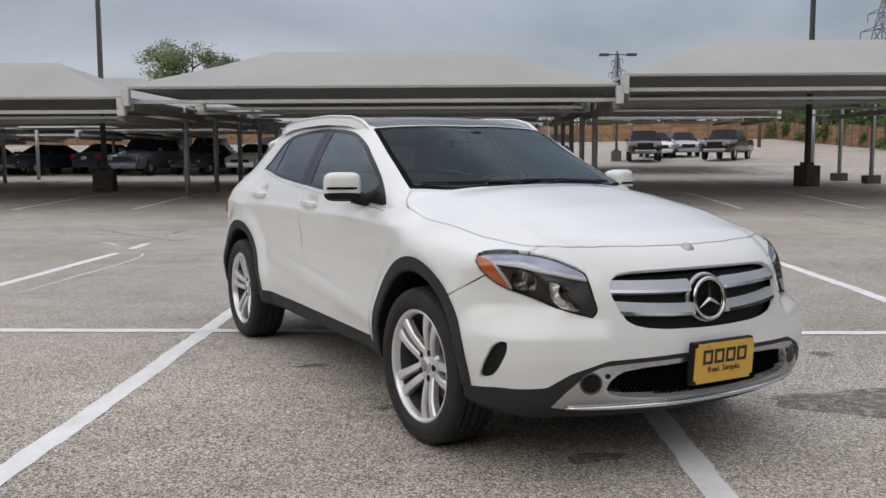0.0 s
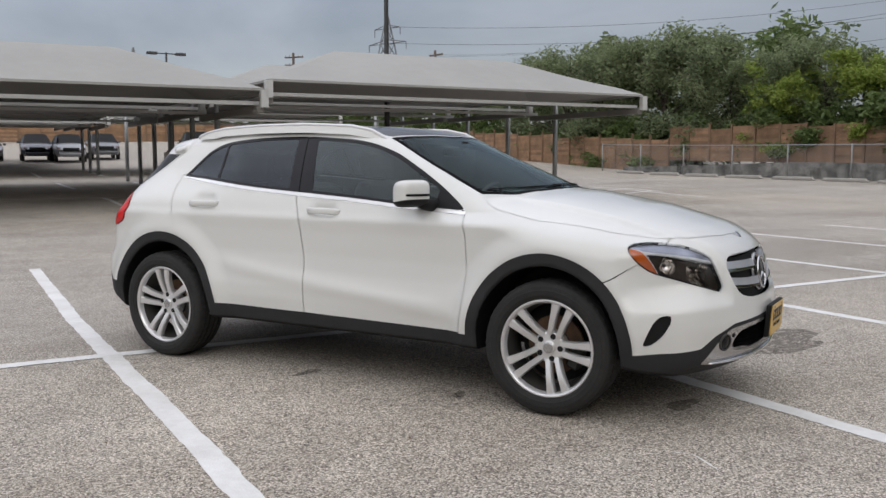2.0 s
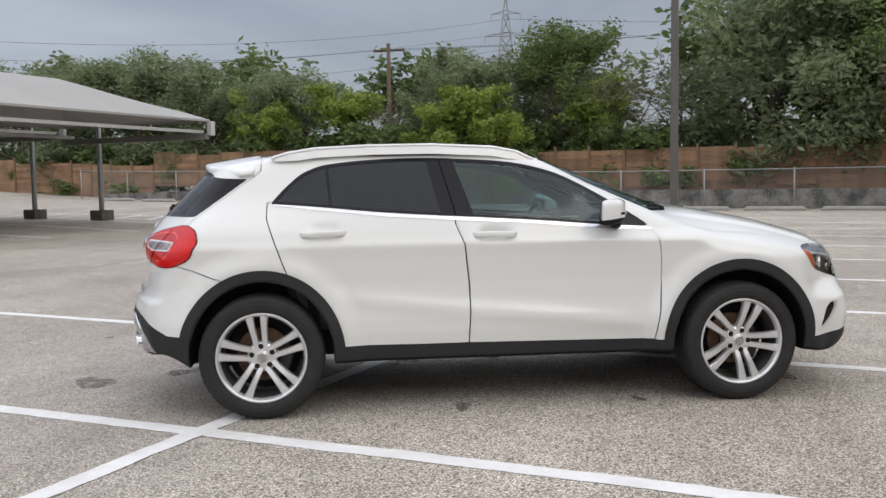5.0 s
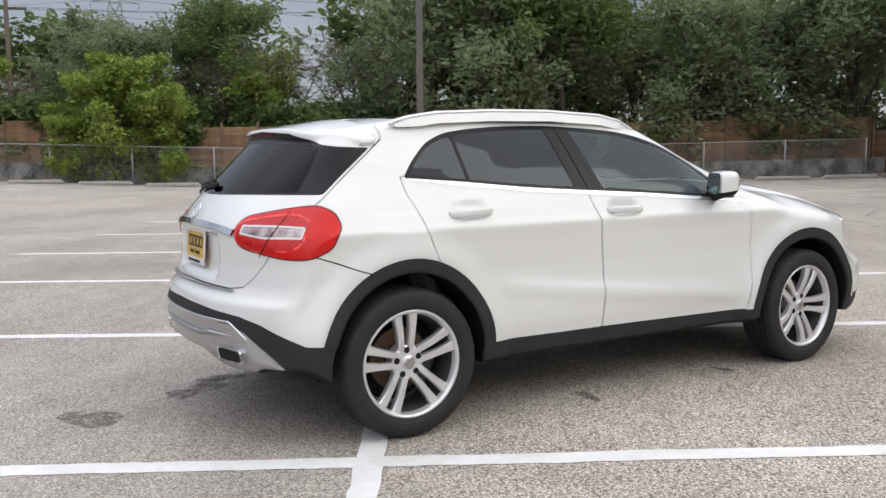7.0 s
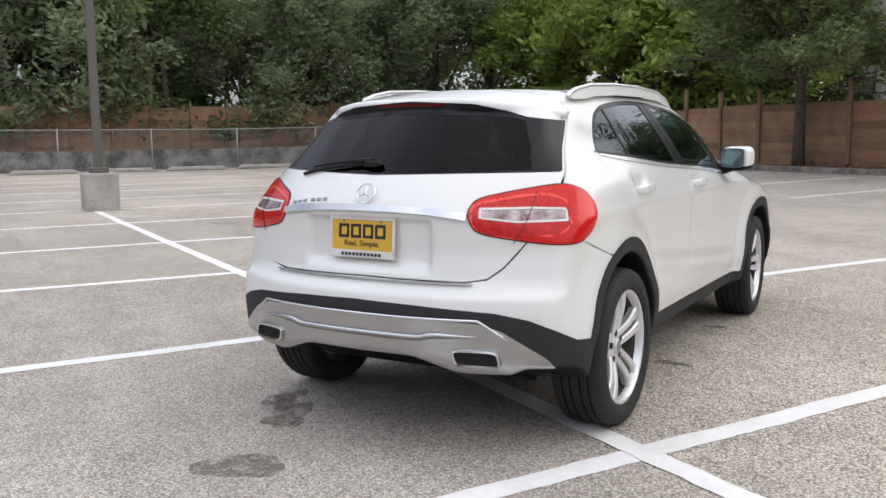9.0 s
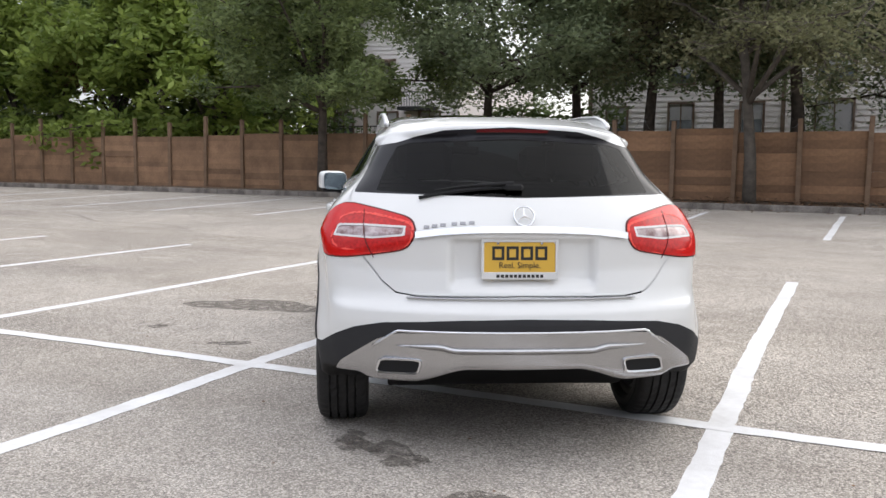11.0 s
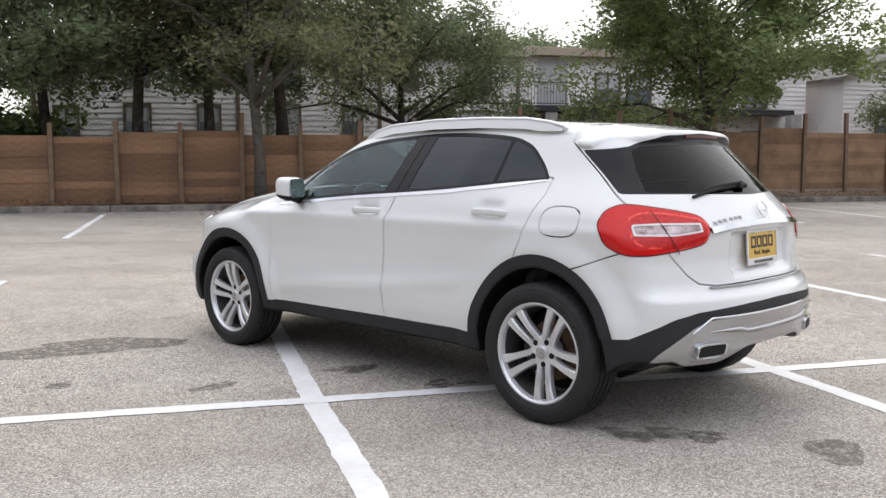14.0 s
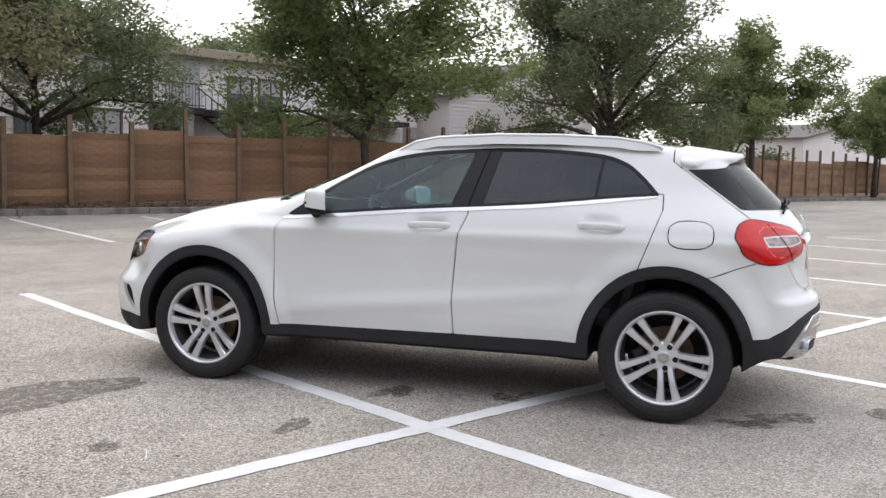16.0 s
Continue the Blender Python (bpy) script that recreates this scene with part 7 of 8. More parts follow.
def build_trees():
    rng = random.Random(77)
    # at the kerb, before the planks
    for kind, a, c, s, turn, st in (("near", 14.05, -18.05, 1.16, 20, 0.95), ("dusty", 2.0, -18.05, 1.0, 130, 1.0), ("near_wide", -10.5, -18.05, 1.10, 250, 1.0), ("oak_kerb", -22.3, -18.1, 1.08, 300, 1.0),
                                    ("near", -32.9, -18.1, 1.22, 200, 0.95), ("near", -46.6, -18.1, 1.12, 10, 0.9), ("dark", -62, -18.1, 0.9, 100, 1.0)):
        plant(kind, a, c, s, turn, st, base=float(rise(a, -18)) + 0.12)
    # oaks behind the planks
    for kind, a, c, s, turn in (("oak", 7.6, -22.4, 1.0, 200), ("oak_wide", 5.1, -20.9, 0.90, 80), ("oak", 3.2, -20.9, 0.90, 140), ("oak_wide", 1.2, -21.1, 1.0, 220), ("oak_wide", -2.6, -22.4, 0.80, 160),
                                ("oak", 10.4, -21.8, 0.95, 75), ("shrub", 9.4, -21.5, 0.9, 0), ("shrub", 8.2, -25.0, 1.0, 60), ("shrub", 10.8, -26.5, 1.1, 120), ("shrub", 12.6, -25.5, 0.9, 200), ("mid", 12.0, -52.0, 0.8, 30), ("mid", 4.0, -55.0, 0.8, 90), ("mid", 22.0, -54.0, 0.9, 150), ("mid", -12.0, -50.0, 0.9, 210), ("mid", 30.0, -50.0, 0.9, 250), ("dark", -28, -23.5, 0.95, 45), ("dark", -41, -24, 0.9, 110), ("dark", -17.5, -38.5, 1.1, 10), ("dark", -12.6, -39.0, 1.05, 130), ("dark", -34.8, -22.8, 0.66, 70)):
        plant(kind, a, c, s, turn, 1.0, base=0.2 if a == -2.6 else 0.5 if a > 7 and kind == "oak" else 1.2 if kind.startswith("oak") else 0.25)
    # light trees over the corner
    for i, a in enumerate((20.4, 21.6, 23.2, 25.4, 28.4, 31.2)):
        plant("light", a + rng.uniform(-0.4, 0.4), -21.4 + rng.uniform(-0.8, 0.5), rng.uniform(0.95, 1.12), rng.uniform(0, 360), 1.0, base=0.25)
        plant("light" if i % 2 else "mid", a + 1.2, -25.8 + rng.uniform(-0.8, 0.8), rng.uniform(1.05, 1.25), rng.uniform(0, 360), 1.0, base=0.25)
    # the belt behind the end wall: tall at the corner, a dip, then lower, then tall again
    c, row = -21.0, 0
    while c < 104:
        top = 8.4 if -9.5 < c < -7 else 10.6 if c < 0.5 else 8.0 if c < 2.8 else 4.6 if c < 6.2 else 6.4 if c < 8.3 else 8.9 if c < 12.5 else 7.8 if c < 30 else 10.2 if c < 46 else 9.3
        top = 5.2 if 17.0 < c < 21.5 else top
        top += rng.uniform(-0.5, 0.5)
        kind = rng.choice(("dark", "dark", "dark", "mid")) if c < 1.5 else rng.choice(("mid", "dark", "dark", "dark"))
        kind = "far" if c > 50 else kind
        base = float(rise(34, c)) + (-0.5 if c < 1 else 0.7 if c < 30 else 0.0)
        plant(kind, (35.0 if c < 1 else 36.6) + rng.uniform(-0.6, 0.9), c, (top - base - 0.5) / 8.8, rng.uniform(0, 360), rng.uniform(0.95, 1.08), base)
        row += 1
        if not 2.2 < c < 6.8 and (c < 12 or row % 2 or 15 < c < 23):
            plant(rng.choice(("far_dark", "far", "far_dark")), (46.5 if 15 < c < 23 else 41.5 + rng.uniform(-1.0, 2.0)), c + 1.2, (max(top, 7.0) - base + (2.7 if 15 < c < 23 else rng.uniform(-0.3, 0.7))) / 8.8, rng.uniform(0, 360), 1.0, base)
        plant("shrub", 35.0 + rng.uniform(-0.2, 0.3), c + 1.3, rng.uniform(0.8, 1.15), rng.uniform(0, 360), 1.0, base)
        c += rng.uniform(2.5, 3.3) if c < 40 else rng.uniform(4.0, 5.0)
    for a, c, s in ((36.0, 6.4, 1.0), (37.5, 3.6, 1.1), (36.5, 9.0, 0.95), (38.5, 10.8, 1.15), (36.0, 17.5, 0.8)):
        plant("bare", a, c, s, a * 50, 1.0, 0.9)
    for a, c, s in ((32.15, 12.6, 1.2), (32.1, 11.0, 0.9), (32.2, 14.0, 0.72), (35.5, 19.6, 1.15), (35.0, 24.0, 0.9)):
        plant("bush", a, c, s, a * 70 + c * 31, 1.0, float(rise(32, c)) + (0.7 if a > 33 else 0))
    plant("light", 35.6, 25.0, 0.62, 40, 1.0, 1.2)
    plant("light", 36.0, 7.2, 0.60, 140, 1.0, 1.2)
    plant("rust", 38.0, -5.0, 1.0, 0, 1.0, 1.5)
    plant("rust", 27.0, -22.5, 0.8, 90, 1.0, 1.2)
    # beyond the shades
    for a, c, s in ((-23, 72, 1.25), (-48, 58, 1.1), (-55, 66, 1.1), (-40, 70, 1.0), (-62, 50, 1.1)):
        plant("dark" if a > -30 else "far_dark", a, c, s, a * 33, 1.0)
    for k in range(24):
        plant(rng.choice(("far", "far_dark")), -86 + 5 * k + rng.uniform(-1, 1), 95 + rng.uniform(0, 3), rng.uniform(0.62, 0.82), rng.uniform(0, 360), 1.0)
        plant("shrub", -84 + 5 * k, 93, rng.uniform(1.1, 1.5), k * 77)


build_trees()

# ---- flats behind the planks ----
def window_unit(parent, a, z, w, h, c, blind=0.5, face=1):
    """A sash window set in the wall: frame, panes, sill, a half-drawn blind."""
    bm = bmesh.new()
    for sx, sz, x, zz in ((w + 0.14, 0.07, 0, -0.07), (w + 0.14, 0.07, 0, h), (0.07, h, -w / 2 - 0.035, 0), (0.07, h, w / 2 + 0.035, 0), (0.04, h, 0, 0)):
        add_box(bm, sx, 0.10, sz, pose(x, 0, zz))
    win = part("window", bm, M_TRIM, parent, "sash window with brown trim", pose(a, c, z))
    for k in (-1, 1):
        part("pane", box_bm(w / 2 - 0.03, 0.02, h, pose(k * w / 4, -0.02, 0)), M_PANE, win)
    if blind:
        part("blind", box_bm(w - 0.06, 0.012, h * blind, pose(0, -0.002, h * (1 - blind))), M_CURTAIN, win)
    return win


def siding_wall(a0, a1, c, z0, z1, lap=0.19, gable=0.0):
    """Lapped boards, each leaning out at its foot."""
    V, F, z = [], [], z0
    mid = (a0 + a1) / 2
    while z < z1 + gable:
        k = 0 if z <= z1 else (z - z1) / gable
        p, q = a0 + (mid - a0) * k, a1 + (mid - a1) * k
        k2 = 0 if z + lap <= z1 else min(1, (z + lap - z1) / max(gable, 1e-6))
        p2, q2 = a0 + (mid - a0) * k2, a1 + (mid - a1) * k2
        o = len(V)
        V += [(p, c + 0.03, z), (q, c + 0.03, z), (q2, c, z + lap), (p2, c, z + lap), (q, c, z), (p, c, z)]
        F += [(o, o + 1, o + 2, o + 3), (o + 5, o + 4, o + 1, o)]
        z += lap
    return put_mesh("wall", V, F, M_SIDING)


def block(name, label, a0, a1, c, depth, z1, gable=0.0, roof=M_SHINGLE):
    b = thing(name, label, "building", LOT @ pose(0, 0, 0), "flats behind the fence")
    part("wall", siding_wall(a0, a1, c, 0.2, z1, gable=gable), None, b, "white lap-sided wall")
    tagged(b.children[0], kind="stuff")
    bm = box_bm(abs(a1 - a0) - 0.06, depth, z1 - 0.2, pose((a0 + a1) / 2, c - depth / 2 - 0.02, 0.2))
    part("core", bm, M_SIDING, b)
    if gable:
        V = [(a0 - 0.3, c + 0.35, z1 - 0.12), ((a0 + a1) / 2, c + 0.35, z1 + gable), (a1 + 0.3, c + 0.35, z1 - 0.12)]
        V += [(x, c - depth, z) for x, _, z in V] + [(x, y, z + 0.12) for x, y, z in V] + [(x, c - depth, z + 0.12) for x, _, z in V]
        F = [(0, 1, 4, 3), (1, 2, 5, 4), (6, 9, 10, 7), (7, 10, 11, 8), (0, 6, 7, 1), (1, 7, 8, 2), (0, 3, 9, 6), (2, 8, 11, 5)]
        part("roof", put_mesh("roof", V, F, roof), None, b, "grey shingle gable roof")
    else:
        part("roof", box_bm(abs(a1 - a0) + 0.5, depth + 0.9, 0.34, pose((a0 + a1) / 2, c - depth / 2, z1), 0.02), M_TAN, b, "flat roof with a tan fascia")
    return b


b = block("apartment_block", "two-storey white lap-sided flats with brown trim", -8.4, 9.0, -28.2, 8.0, 5.3)
for a, w, z in ((7.9, 0.7, 2.1), (5.6, 0.8, 2.2), (3.2, 0.7, 2.2), (0.6, 1.1, 2.25), (-1.9, 0.62, 2.25), (-4.0, 0.62, 2.38), (-6.6, 1.15, 2.3)):
    window_unit(b, a, z, w, 0.95 if a < -3 else 1.12, -28.15, 0.5 if w < 1 else 1.0)
    window_unit(b, a, 4.05, w, 0.9, -28.15, 0.6)
for a in (-8.3, -2.9, 2.2, 8.9):
    part("corner_board", box_bm(0.14, 0.06, 5.1, pose(a, -28.14, 0.2)), M_TRIM, b)

b = block("apartment_block", "flats with an outside stair, balcony and tan flat roof", -22.0, -8.43, -29.4, 7.0, 5.55)
part("landing", box_bm(1.9, 1.5, 0.22, pose(-9.4, -28.6, 3.30)), M_STEEL_DARK, b, "dark balcony slab")
part("walkway", box_bm(10.4, 0.9, 0.22, pose(-15.6, -28.92, 3.30)), M_STEEL_DARK, b)
part("balcony_door", box_bm(1.25, 0.06, 1.85, pose(-10.2, -29.33, 3.53)), M_CURTAIN, b, "pale glazed balcony door")
part("red_front_door", box_bm(0.9, 0.06, 2.0, pose(-8.95, -29.33, 1.0)), M_REDDOOR, b, "red front door")
part("red_front_door", box_bm(0.9, 0.06, 2.0, pose(-13.7, -29.33, 0.9)), M_REDDOOR, b, "red front door")
for a in (-12.6, -14.0, -17.5, -19.5):
    window_unit(b, a, 3.7, 1.0, 1.2, -29.34, 0.5)
    window_unit(b, a, 1.4, 1.0, 1.2, -29.34, 0.5)
for k in range(16):
    part("stair_tread", box_bm(0.30, 1.0, 0.05, pose(-10.45 - 0.26 * k, -28.0, 3.36 - 0.178 * k)), M_STEEL_DARK, b)
pieces = []
for y in (-27.5, -28.5):
    pieces.append(tube([(-10.3, y, 3.42), (-14.7, y, 0.42)], 0.06, 4))
    pieces.append(tube([(-10.3, y, 4.35), (-14.7, y, 1.35)], 0.025, 5))
    for k in range(18):
        pieces.append(tube([(-10.4 - 0.245 * k, y, 3.35 - 0.167 * k), (-10.4 - 0.245 * k, y, 4.28 - 0.167 * k)], 0.012, 4))
part("stair_rail", put_mesh("stair_rail", *join(*pieces), M_STEEL_DARK), None, b, "dark steel stair rails")
pieces = [tube([(-8.5, -27.9, 4.40), (-10.3, -27.9, 4.40)], 0.025, 5), tube([(-8.5, -27.9, 3.60), (-10.3, -27.9, 3.60)], 0.02, 5)]
pieces += [tube([(-8.5 - 0.13 * k, -27.9, 3.50), (-8.5 - 0.13 * k, -27.9, 4.40)], 0.01, 4) for k in range(14)]
part("balcony_rail", put_mesh("balcony_rail", *join(*pieces), M_STEEL_DARK), None, b, "dark balcony railing")
for a in (-9.6, -16.0, -20.5):
    part("column", box_bm(0.5, 0.4, 3.08, pose(a, -28.1, 0.2)), M_CONCRETE, b, "pale stone column")

b = block("apartment_block", "white lap-sided gabled flats behind the kerb trees", -33.5, -22.8, -28.0, 9.0, 4.9, 1.9)
for a in (-25.0, -27.4, -30.5):
    window_unit(b, a, 2.3, 1.0, 1.2, -27.95, 0.5)
b = block("apartment_block", "white lap-sided gable end with a small balcony", 14.9, 22.3, -29.5, 9.0, 5.4, 2.2)
for a, z in ((16.2, 2.0), (18.2, 2.0), (20.4, 2.0), (18.6, 4.1), (20.6, 4.1)):
    window_unit(b, a, z, 0.9, 1.25, -29.45, 0.5)
part("canopy_roof", box_bm(1.6, 0.7, 0.1, pose(18.6, -29.1, 5.35, -12, 0, 0)), M_TRIM, b, "small brown door canopy")
pieces = [tube([(14.6 + 0.22 * k, -28.6, 1.7), (14.6 + 0.22 * k, -28.6, 2.65)], 0.012, 4) for k in range(34)] + [tube([(14.6, -28.6, 2.65), (21.9, -28.6, 2.65)], 0.025, 4)]
part("balcony_slab", box_bm(1.5, 0.8, 0.14, pose(16.6, -29.1, 3.32)), M_STEEL_DARK, b, "small dark balcony slab")
pieces_up = [tube([(15.9 + 0.125 * k, -28.72, 3.46), (15.9 + 0.125 * k, -28.72, 4.05)], 0.012, 4) for k in range(12)] + [tube([(15.88, -28.72, 4.05), (17.3, -28.72, 4.05)], 0.022, 4)]
part("balcony_rail", put_mesh("balcony_rail", *join(*pieces_up), M_STEEL_DARK), None, b, "dark balcony railing")
part("patio_rail", put_mesh("patio_rail", *join(*pieces), M_STEEL_DARK), None, b, "dark patio railing")
block("apartment_block", "distant low white flats", -78.0, -60.0, -29.0, 9.0, 4.4, 1.4)


# ---- timber poles, wires, lattice towers ----
def timber_pole(a, c, top, arms=1, turn=0):
    z = float(rise(a, c))
    p = thing("utility_pole", "weathered timber utility pole with a crossarm", "utility pole", LOT @ pose(a, c, z, 0, 0, turn), "utility poles")
    h = top - z
    part("shaft", put_mesh("shaft", *tube([(0, 0, -0.3), (0, 0, h)], (0.17, 0.11), 9), M_TIMBER_POLE, True), None, p)
    for k in range(arms):
        part("crossarm", box_bm(0.10, 1.9, 0.12, pose(0.12, 0, h - 0.45 - 0.7 * k)), M_TIMBER_POLE, p)
        for y in (-0.85, -0.45, 0.45, 0.85):
            part("insulator", put_mesh("insulator", *lathe([(0.0, 0.16), (0.03, 0.14), (0.045, 0.05), (0.02, 0.0)], 8, "z"), M_CONCRETE), None, p, at=pose(0.12, y, h - 0.33 - 0.7 * k))
    return p


timber_pole(43.3, 21.7, 9.3, 1, 12)
timber_pole(26.7, 72.0, 10.8, 2, 40)
timber_pole(43.0, -12.0, 9.6, 1, 5)
timber_pole(38.0, 66.0, 11.0, 1, 10)


def wire(p, q, sag, r=0.008):
    pts = [(Vector(p).lerp(Vector(q), t) - Vector((0, 0, sag * 4 * t * (1 - t)))) for t in np.linspace(0, 1, 18)]
    thing("overhead_wire", "thin dark overhead power line between poles", "power line", LOT, "power lines", data=put_mesh("overhead_wire", *tube(pts, r, 4, False), M_WIRE))


for dz, dc in ((8.95, -0.8), (8.95, 0.0), (8.95, 0.8), (7.2, 0.0), (6.4, 0.0), (5.2, 0.0)):
    wire((43.3 + dc * 0.1, 21.7 + dc, dz), (43.0, -12.0 + dc, dz + 0.1), 0.5)
    wire((43.3, 21.7 + dc, dz), (38.0, 66.0 + dc, dz + 1.6), 0.7)
for dz in (24.0, 22.0, 19.5):
    wire((125.5, 45, dz + 1.5), (47, 95.5, dz - 6.5), 3.0, 0.03)
    wire((125.5, 45, dz + 1.5), (140, -120, dz), 4.0, 0.03)


def lattice_tower(a, c, top, base=3.2):
    z = float(rise(a, c))
    t = thing("pylon", "grey steel lattice transmission tower in the distance", "pylon", LOT @ pose(a, c, z, 0, 0, 20), "pylons")
    h = top - z
    pieces, half = [], lambda q: base / 2 * (1 - q) ** 1.1 + 0.35 * min(1, (1 - q) * 3 + 0.2)
    n = 9
    for k in range(n):
        q0, q1 = k / n, (k + 1) / n
        r0, r1 = half(q0), half(q1)
        c0 = [(s * r0, u * r0, q0 * h) for s, u in ((1, 1), (-1, 1), (-1, -1), (1, -1))]
        c1 = [(s * r1, u * r1, q1 * h) for s, u in ((1, 1), (-1, 1), (-1, -1), (1, -1))]
        for i in range(4):
            pieces += [tube([c0[i], c1[i]], 0.09, 4), tube([c0[i], c1[(i + 1) % 4]], 0.05, 3), tube([c0[(i + 1) % 4], c1[i]], 0.05, 3), tube([c1[i], c1[(i + 1) % 4]], 0.05, 3)]
    part("mast", put_mesh("mast", *join(*pieces), M_TOWER), None, t)
    for q in (0.66, 0.78, 0.90):
        w = 3.2 - 1.0 * (q > 0.85)
        arm = [tube([(0, -w, q * h), (0, 0, q * h + 0.5), (0, w, q * h)], 0.07, 4), tube([(0, -w, q * h), (0, w, q * h)], 0.06, 4)]
        arm += [tube([(0, s * w, q * h), (0, s * w, q * h - 0.9)], 0.06, 4) for s in (-1, 1)]
        part("crossarm", put_mesh("crossarm", *join(*arm), M_TOWER), None, t)


lattice_tower(47.2, 95.5, 18.8)
lattice_tower(125.5, 44.9, 29.0, 5.0)
lattice_tower(30.0, 170.0, 22.0)

# ---- parked vehicles under the shades ----
SHAPES = {  # x, half width, belt height, roof height, roof half width
    "sedan": [(2.35, 0.66, 0.62, 0.62, 0.6), (2.15, 0.82, 0.74, 0.74, 0.7), (1.3, 0.88, 0.90, 0.90, 0.74), (0.95, 0.89, 0.95, 0.98, 0.72), (0.2, 0.90, 0.96, 1.40, 0.56), (-0.9, 0.90, 0.98, 1.42, 0.56),
              (-1.65, 0.88, 1.00, 1.05, 0.64), (-2.25, 0.82, 0.96, 0.97, 0.66), (-2.4, 0.68, 0.70, 0.70, 0.6)],
    "suv": [(2.3, 0.68, 0.72, 0.72, 0.6), (2.1, 0.84, 0.92, 0.92, 0.7), (1.2, 0.92, 1.06, 1.06, 0.76), (0.95, 0.93, 1.08, 1.12, 0.74), (0.3, 0.94, 1.10, 1.68, 0.62), (-1.7, 0.94, 1.14, 1.70, 0.62),
            (-2.15, 0.91, 1.12, 1.20, 0.66), (-2.3, 0.80, 0.80, 0.80, 0.66)],
    "pickup": [(2.85, 0.78, 0.86, 0.86, 0.7), (2.7, 0.96, 1.10, 1.10, 0.82), (1.5, 1.00, 1.20, 1.20, 0.84), (1.25, 1.00, 1.22, 1.26, 0.84), (0.7, 1.00, 1.24, 1.86, 0.70), (-0.9, 1.00, 1.26, 1.88, 0.70),
               (-1.05, 1.00, 1.26, 1.27, 0.86), (-2.8, 1.00, 1.26, 1.26, 0.86), (-2.9, 0.92, 0.80, 0.80, 0.8)],
}
PAINTS = {n: material(n + "_parked_paint", c, 0.35, second=tuple(v * 0.85 for v in c), scale=1.0, coat=0.9) for n, c in
          (("black", (0.012, 0.012, 0.014)), ("silver", (0.32, 0.33, 0.35)), ("white", (0.66, 0.66, 0.66)), ("red", (0.33, 0.015, 0.018)), ("grey", (0.10, 0.105, 0.115)), ("navy", (0.018, 0.024, 0.045)), ("slate", (0.13, 0.15, 0.185)))}


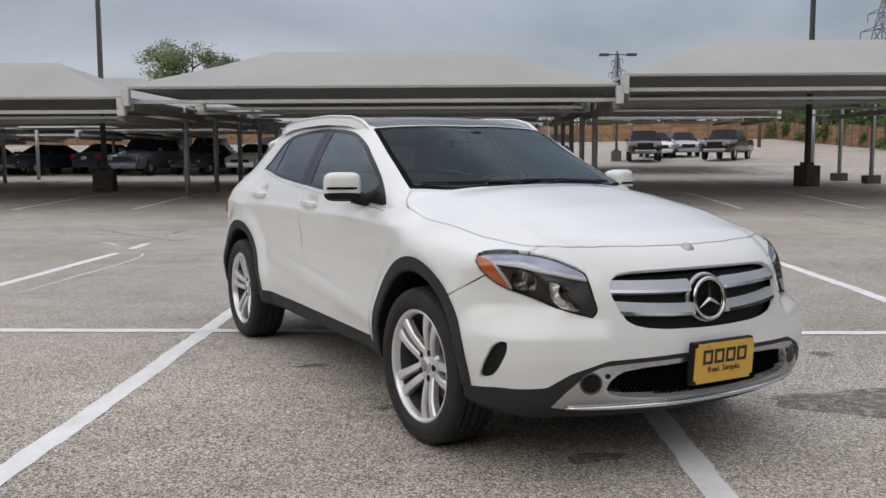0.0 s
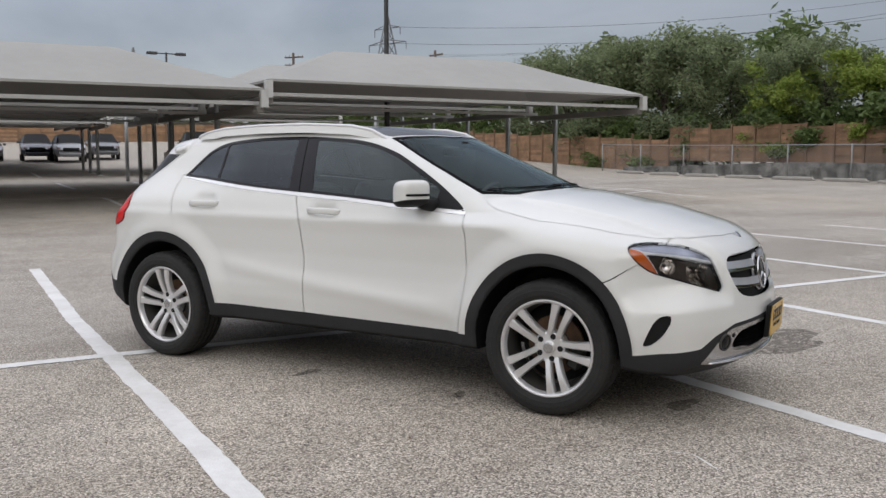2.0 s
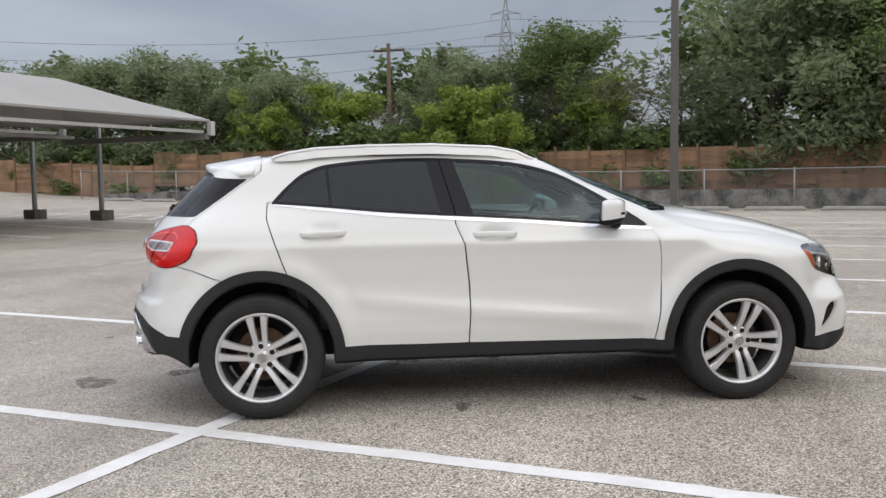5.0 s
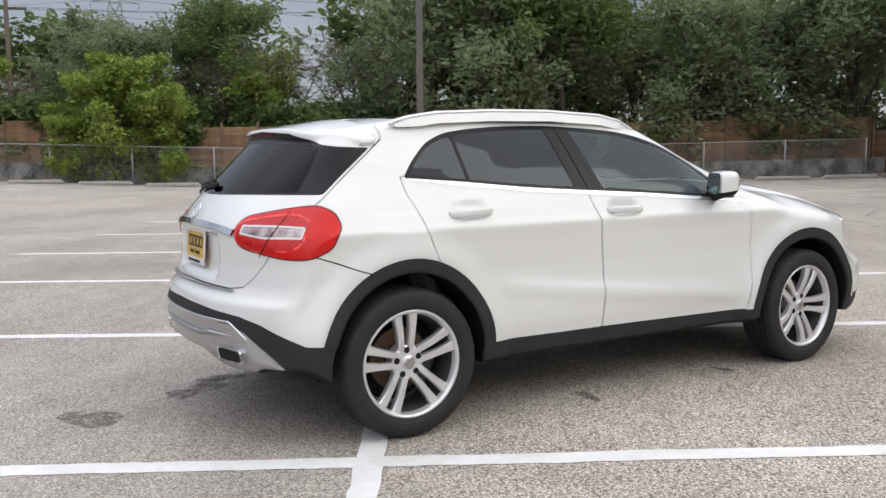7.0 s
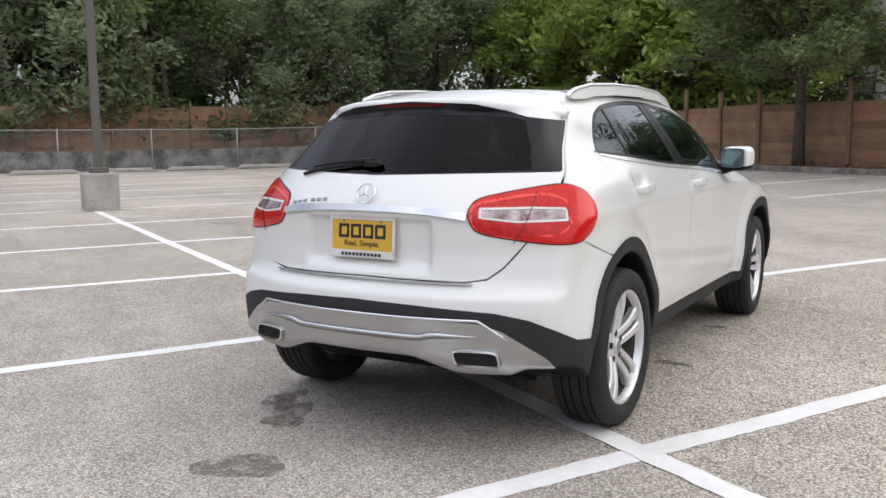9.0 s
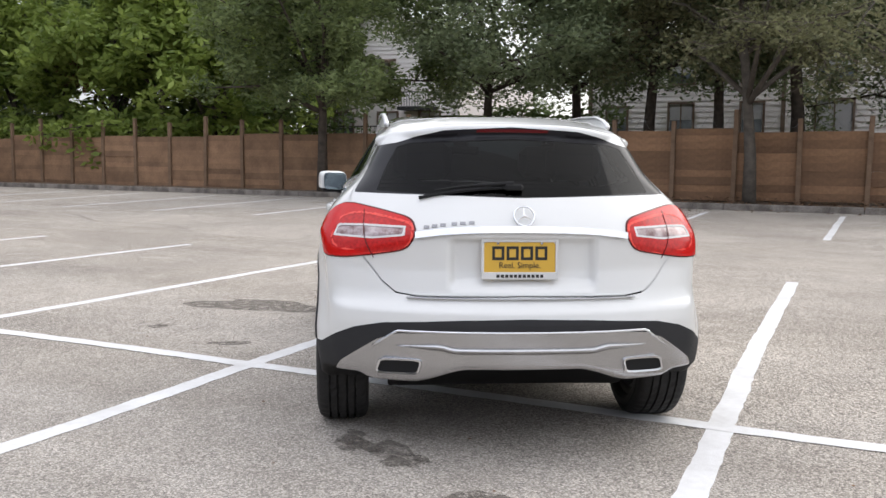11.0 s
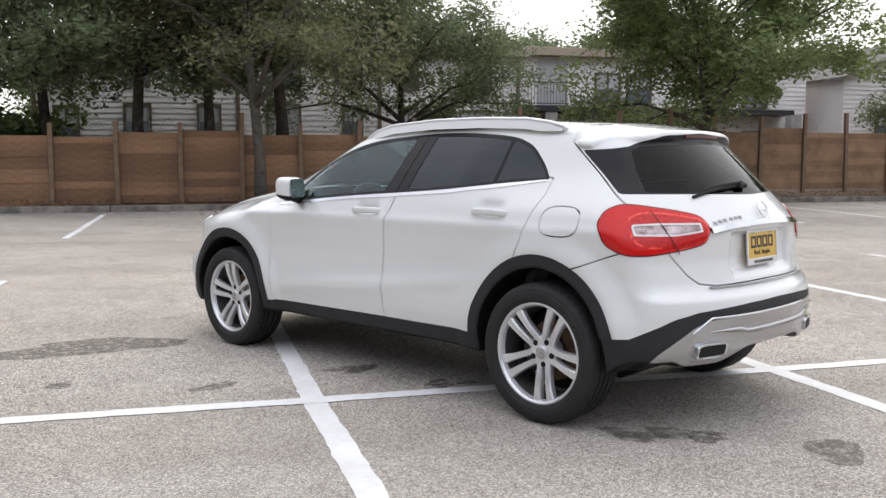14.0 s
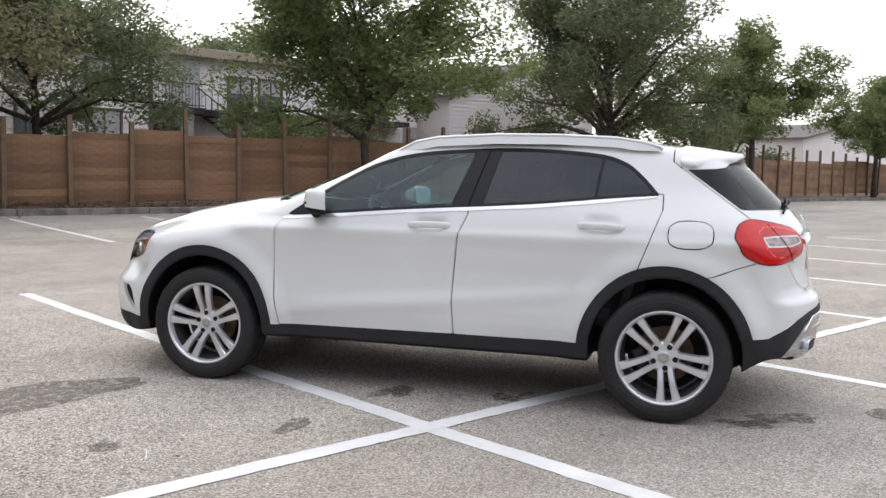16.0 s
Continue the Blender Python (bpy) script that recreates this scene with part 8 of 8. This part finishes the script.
def parked(kind, colour, a, c, turn):
    st = SHAPES[kind]
    V, glass_f, body_f = [], {}, []
    lift = 0.30 if kind != "pickup" else 0.45
    for x, w, zb, zr, wr in st:
        row = [(w * 0.88, lift), (w, lift + 0.22), (w * 1.0, (lift + zb) / 2 + 0.1), (w * 0.96, zb), (wr, zr - 0.03), (wr * 0.8, zr), (0.0, zr + 0.025)]
        V += [(x, y, z) for y, z in row] + [(x, -y, z) for y, z in reversed(row[:-1])]
    m = 13
    for i in range(len(st) - 1):
        cab = max(st[i][3] - st[i][2], st[i + 1][3] - st[i + 1][2]) > 0.25
        for j in range(m):
            f = (i * m + j, i * m + (j + 1) % m, (i + 1) * m + (j + 1) % m, (i + 1) * m + j)
            steep = abs((st[i][3] - st[i + 1][3]) / (st[i][0] - st[i + 1][0])) > 0.35
            pane = ("windscreen" if st[i][0] > 0 else "rear_window") if steep and 4 <= j <= 7 else "side_window_a" if j == 3 else "side_window_b" if j == 8 else ""
            (glass_f.setdefault(pane, []) if cab and pane else body_f).append(f)
    body_f += [tuple(range(m)), tuple((len(st) - 1) * m + j for j in range(m - 1, -1, -1))]
    words = {"sedan": "saloon car", "suv": "sport utility vehicle", "pickup": "pickup truck"}[kind]
    z = float(rise(a, c))
    car_ob = thing("parked_" + kind, f"{colour} {words} parked under the shade canopies", "truck" if kind == "pickup" else "car", LOT @ pose(a, c, z, 0, 0, turn), "parked vehicles")
    part("body", put_mesh("body", V, body_f, PAINTS[colour], True), None, car_ob)
    for pane, faces in glass_f.items():
        ids = sorted({i for f in faces for i in f})
        nm = pane[:11] if pane.startswith("side") else pane
        part(nm, put_mesh(nm, [V[i] for i in ids], [tuple(ids.index(i) for i in f) for f in faces], M_GLOSS), None, car_ob, "dark glazing")
    nose, tail = st[0][0], st[-1][0]
    r = 0.33 if kind == "sedan" else 0.38 if kind == "suv" else 0.42
    for sx in (0.62, -0.62):
        for sy in (-1, 1):
            wh = part("wheel", put_mesh("wheel", *lathe([(0.0, -0.02), (r * 0.62, -0.03), (r * 0.66, -0.08), (r, -0.07), (r, 0.12), (0, 0.12)], 20), M_RUBBER), None, car_ob, at=pose(sx * st[1][0] if sx > 0 else sx * abs(st[-2][0]), sy * (st[3][1] - 0.10), r, 0, 0, 0 if sy < 0 else 180))
            part("rim", put_mesh("rim", *lathe([(0.0, -0.045), (r * 0.58, -0.05), (r * 0.6, -0.03)], 14), M_ALLOY), None, wh)
    h = st[1][2]
    for sy in (-1, 1):
        part("head_lamp", box_bm(0.10, 0.36, 0.13, pose(st[1][0] + 0.06, sy * (st[1][1] - 0.22), h - 0.20, 0, 0, sy * -22), 0.03), M_CLEAR_LENS, car_ob)
        part("tail_lamp", box_bm(0.08, 0.26 if kind != "pickup" else 0.16, 0.16 if kind != "pickup" else 0.4, pose(tail + 0.07, sy * (st[-2][1] - 0.16), h - 0.02 if kind != "pickup" else 0.85, 0, 0, sy * 14), 0.02), M_RED, car_ob)
    part("grille", box_bm(0.06, 0.9, 0.22 if kind != "pickup" else 0.42, pose(nose - 0.01, 0, h - 0.30 if kind != "pickup" else 0.66), 0.02), M_BLACK, car_ob)
    part("bumper", box_bm(0.16, 1.35, 0.2, pose(nose - 0.02, 0, lift + 0.03), 0.05), PAINTS[colour] if kind != "pickup" else M_SATIN, car_ob)
    part("plate", box_bm(0.02, 0.31, 0.15, pose(tail - 0.02, 0, 0.66), 0.004), M_WHITE, car_ob)
    for sy in (-1, 1):
        part("door_mirror", box_bm(0.12, 0.18, 0.14, pose(st[3][0] - 0.35, sy * (st[3][1] + 0.08), st[3][2] + 0.02), 0.03), PAINTS[colour], car_ob)
    return car_ob


for kind, colour, a, c, turn in (
        ("sedan", "navy", -18.8, 36.5, 250), ("sedan", "slate", -16.3, 38.5, 80), ("suv", "slate", -13.6, 36.0, 262), ("sedan", "black", -10.9, 36.4, 262), ("sedan", "white", -8.6, 37.2, 264),
        ("sedan", "black", -21.5, 36.5, 85), ("suv", "black", -5.9, 41.2, 86), ("sedan", "navy", -3.1, 41.5, 266), ("suv", "red", -1.9, 57.0, 88), ("suv", "black", -6.3, 52.0, 88), ("suv", "black", -3.8, 51.0, 268),
        ("suv", "white", -12.0, 56.0, 265), ("suv", "silver", -9.3, 56.5, 265), ("sedan", "grey", 1.2, 57.0, 268), ("suv", "navy", 3.9, 56.0, 268), ("suv", "silver", 5.6, 54.0, 268), ("suv", "grey", 8.1, 57.5, 268),
        ("pickup", "black", 12.6, 50.0, 262), ("pickup", "black", 17.8, 50.2, 240), ("suv", "white", 14.6, 56.0, 268), ("suv", "silver", 16.6, 57.0, 268), ("sedan", "silver", -24.3, 36.8, 262), ("suv", "black", -15.0, 50.5, 265), ("suv", "navy", -18.0, 51.5, 265), ("sedan", "red", -0.6, 66.0, 268)):
    parked(kind, colour, a, c, turn)
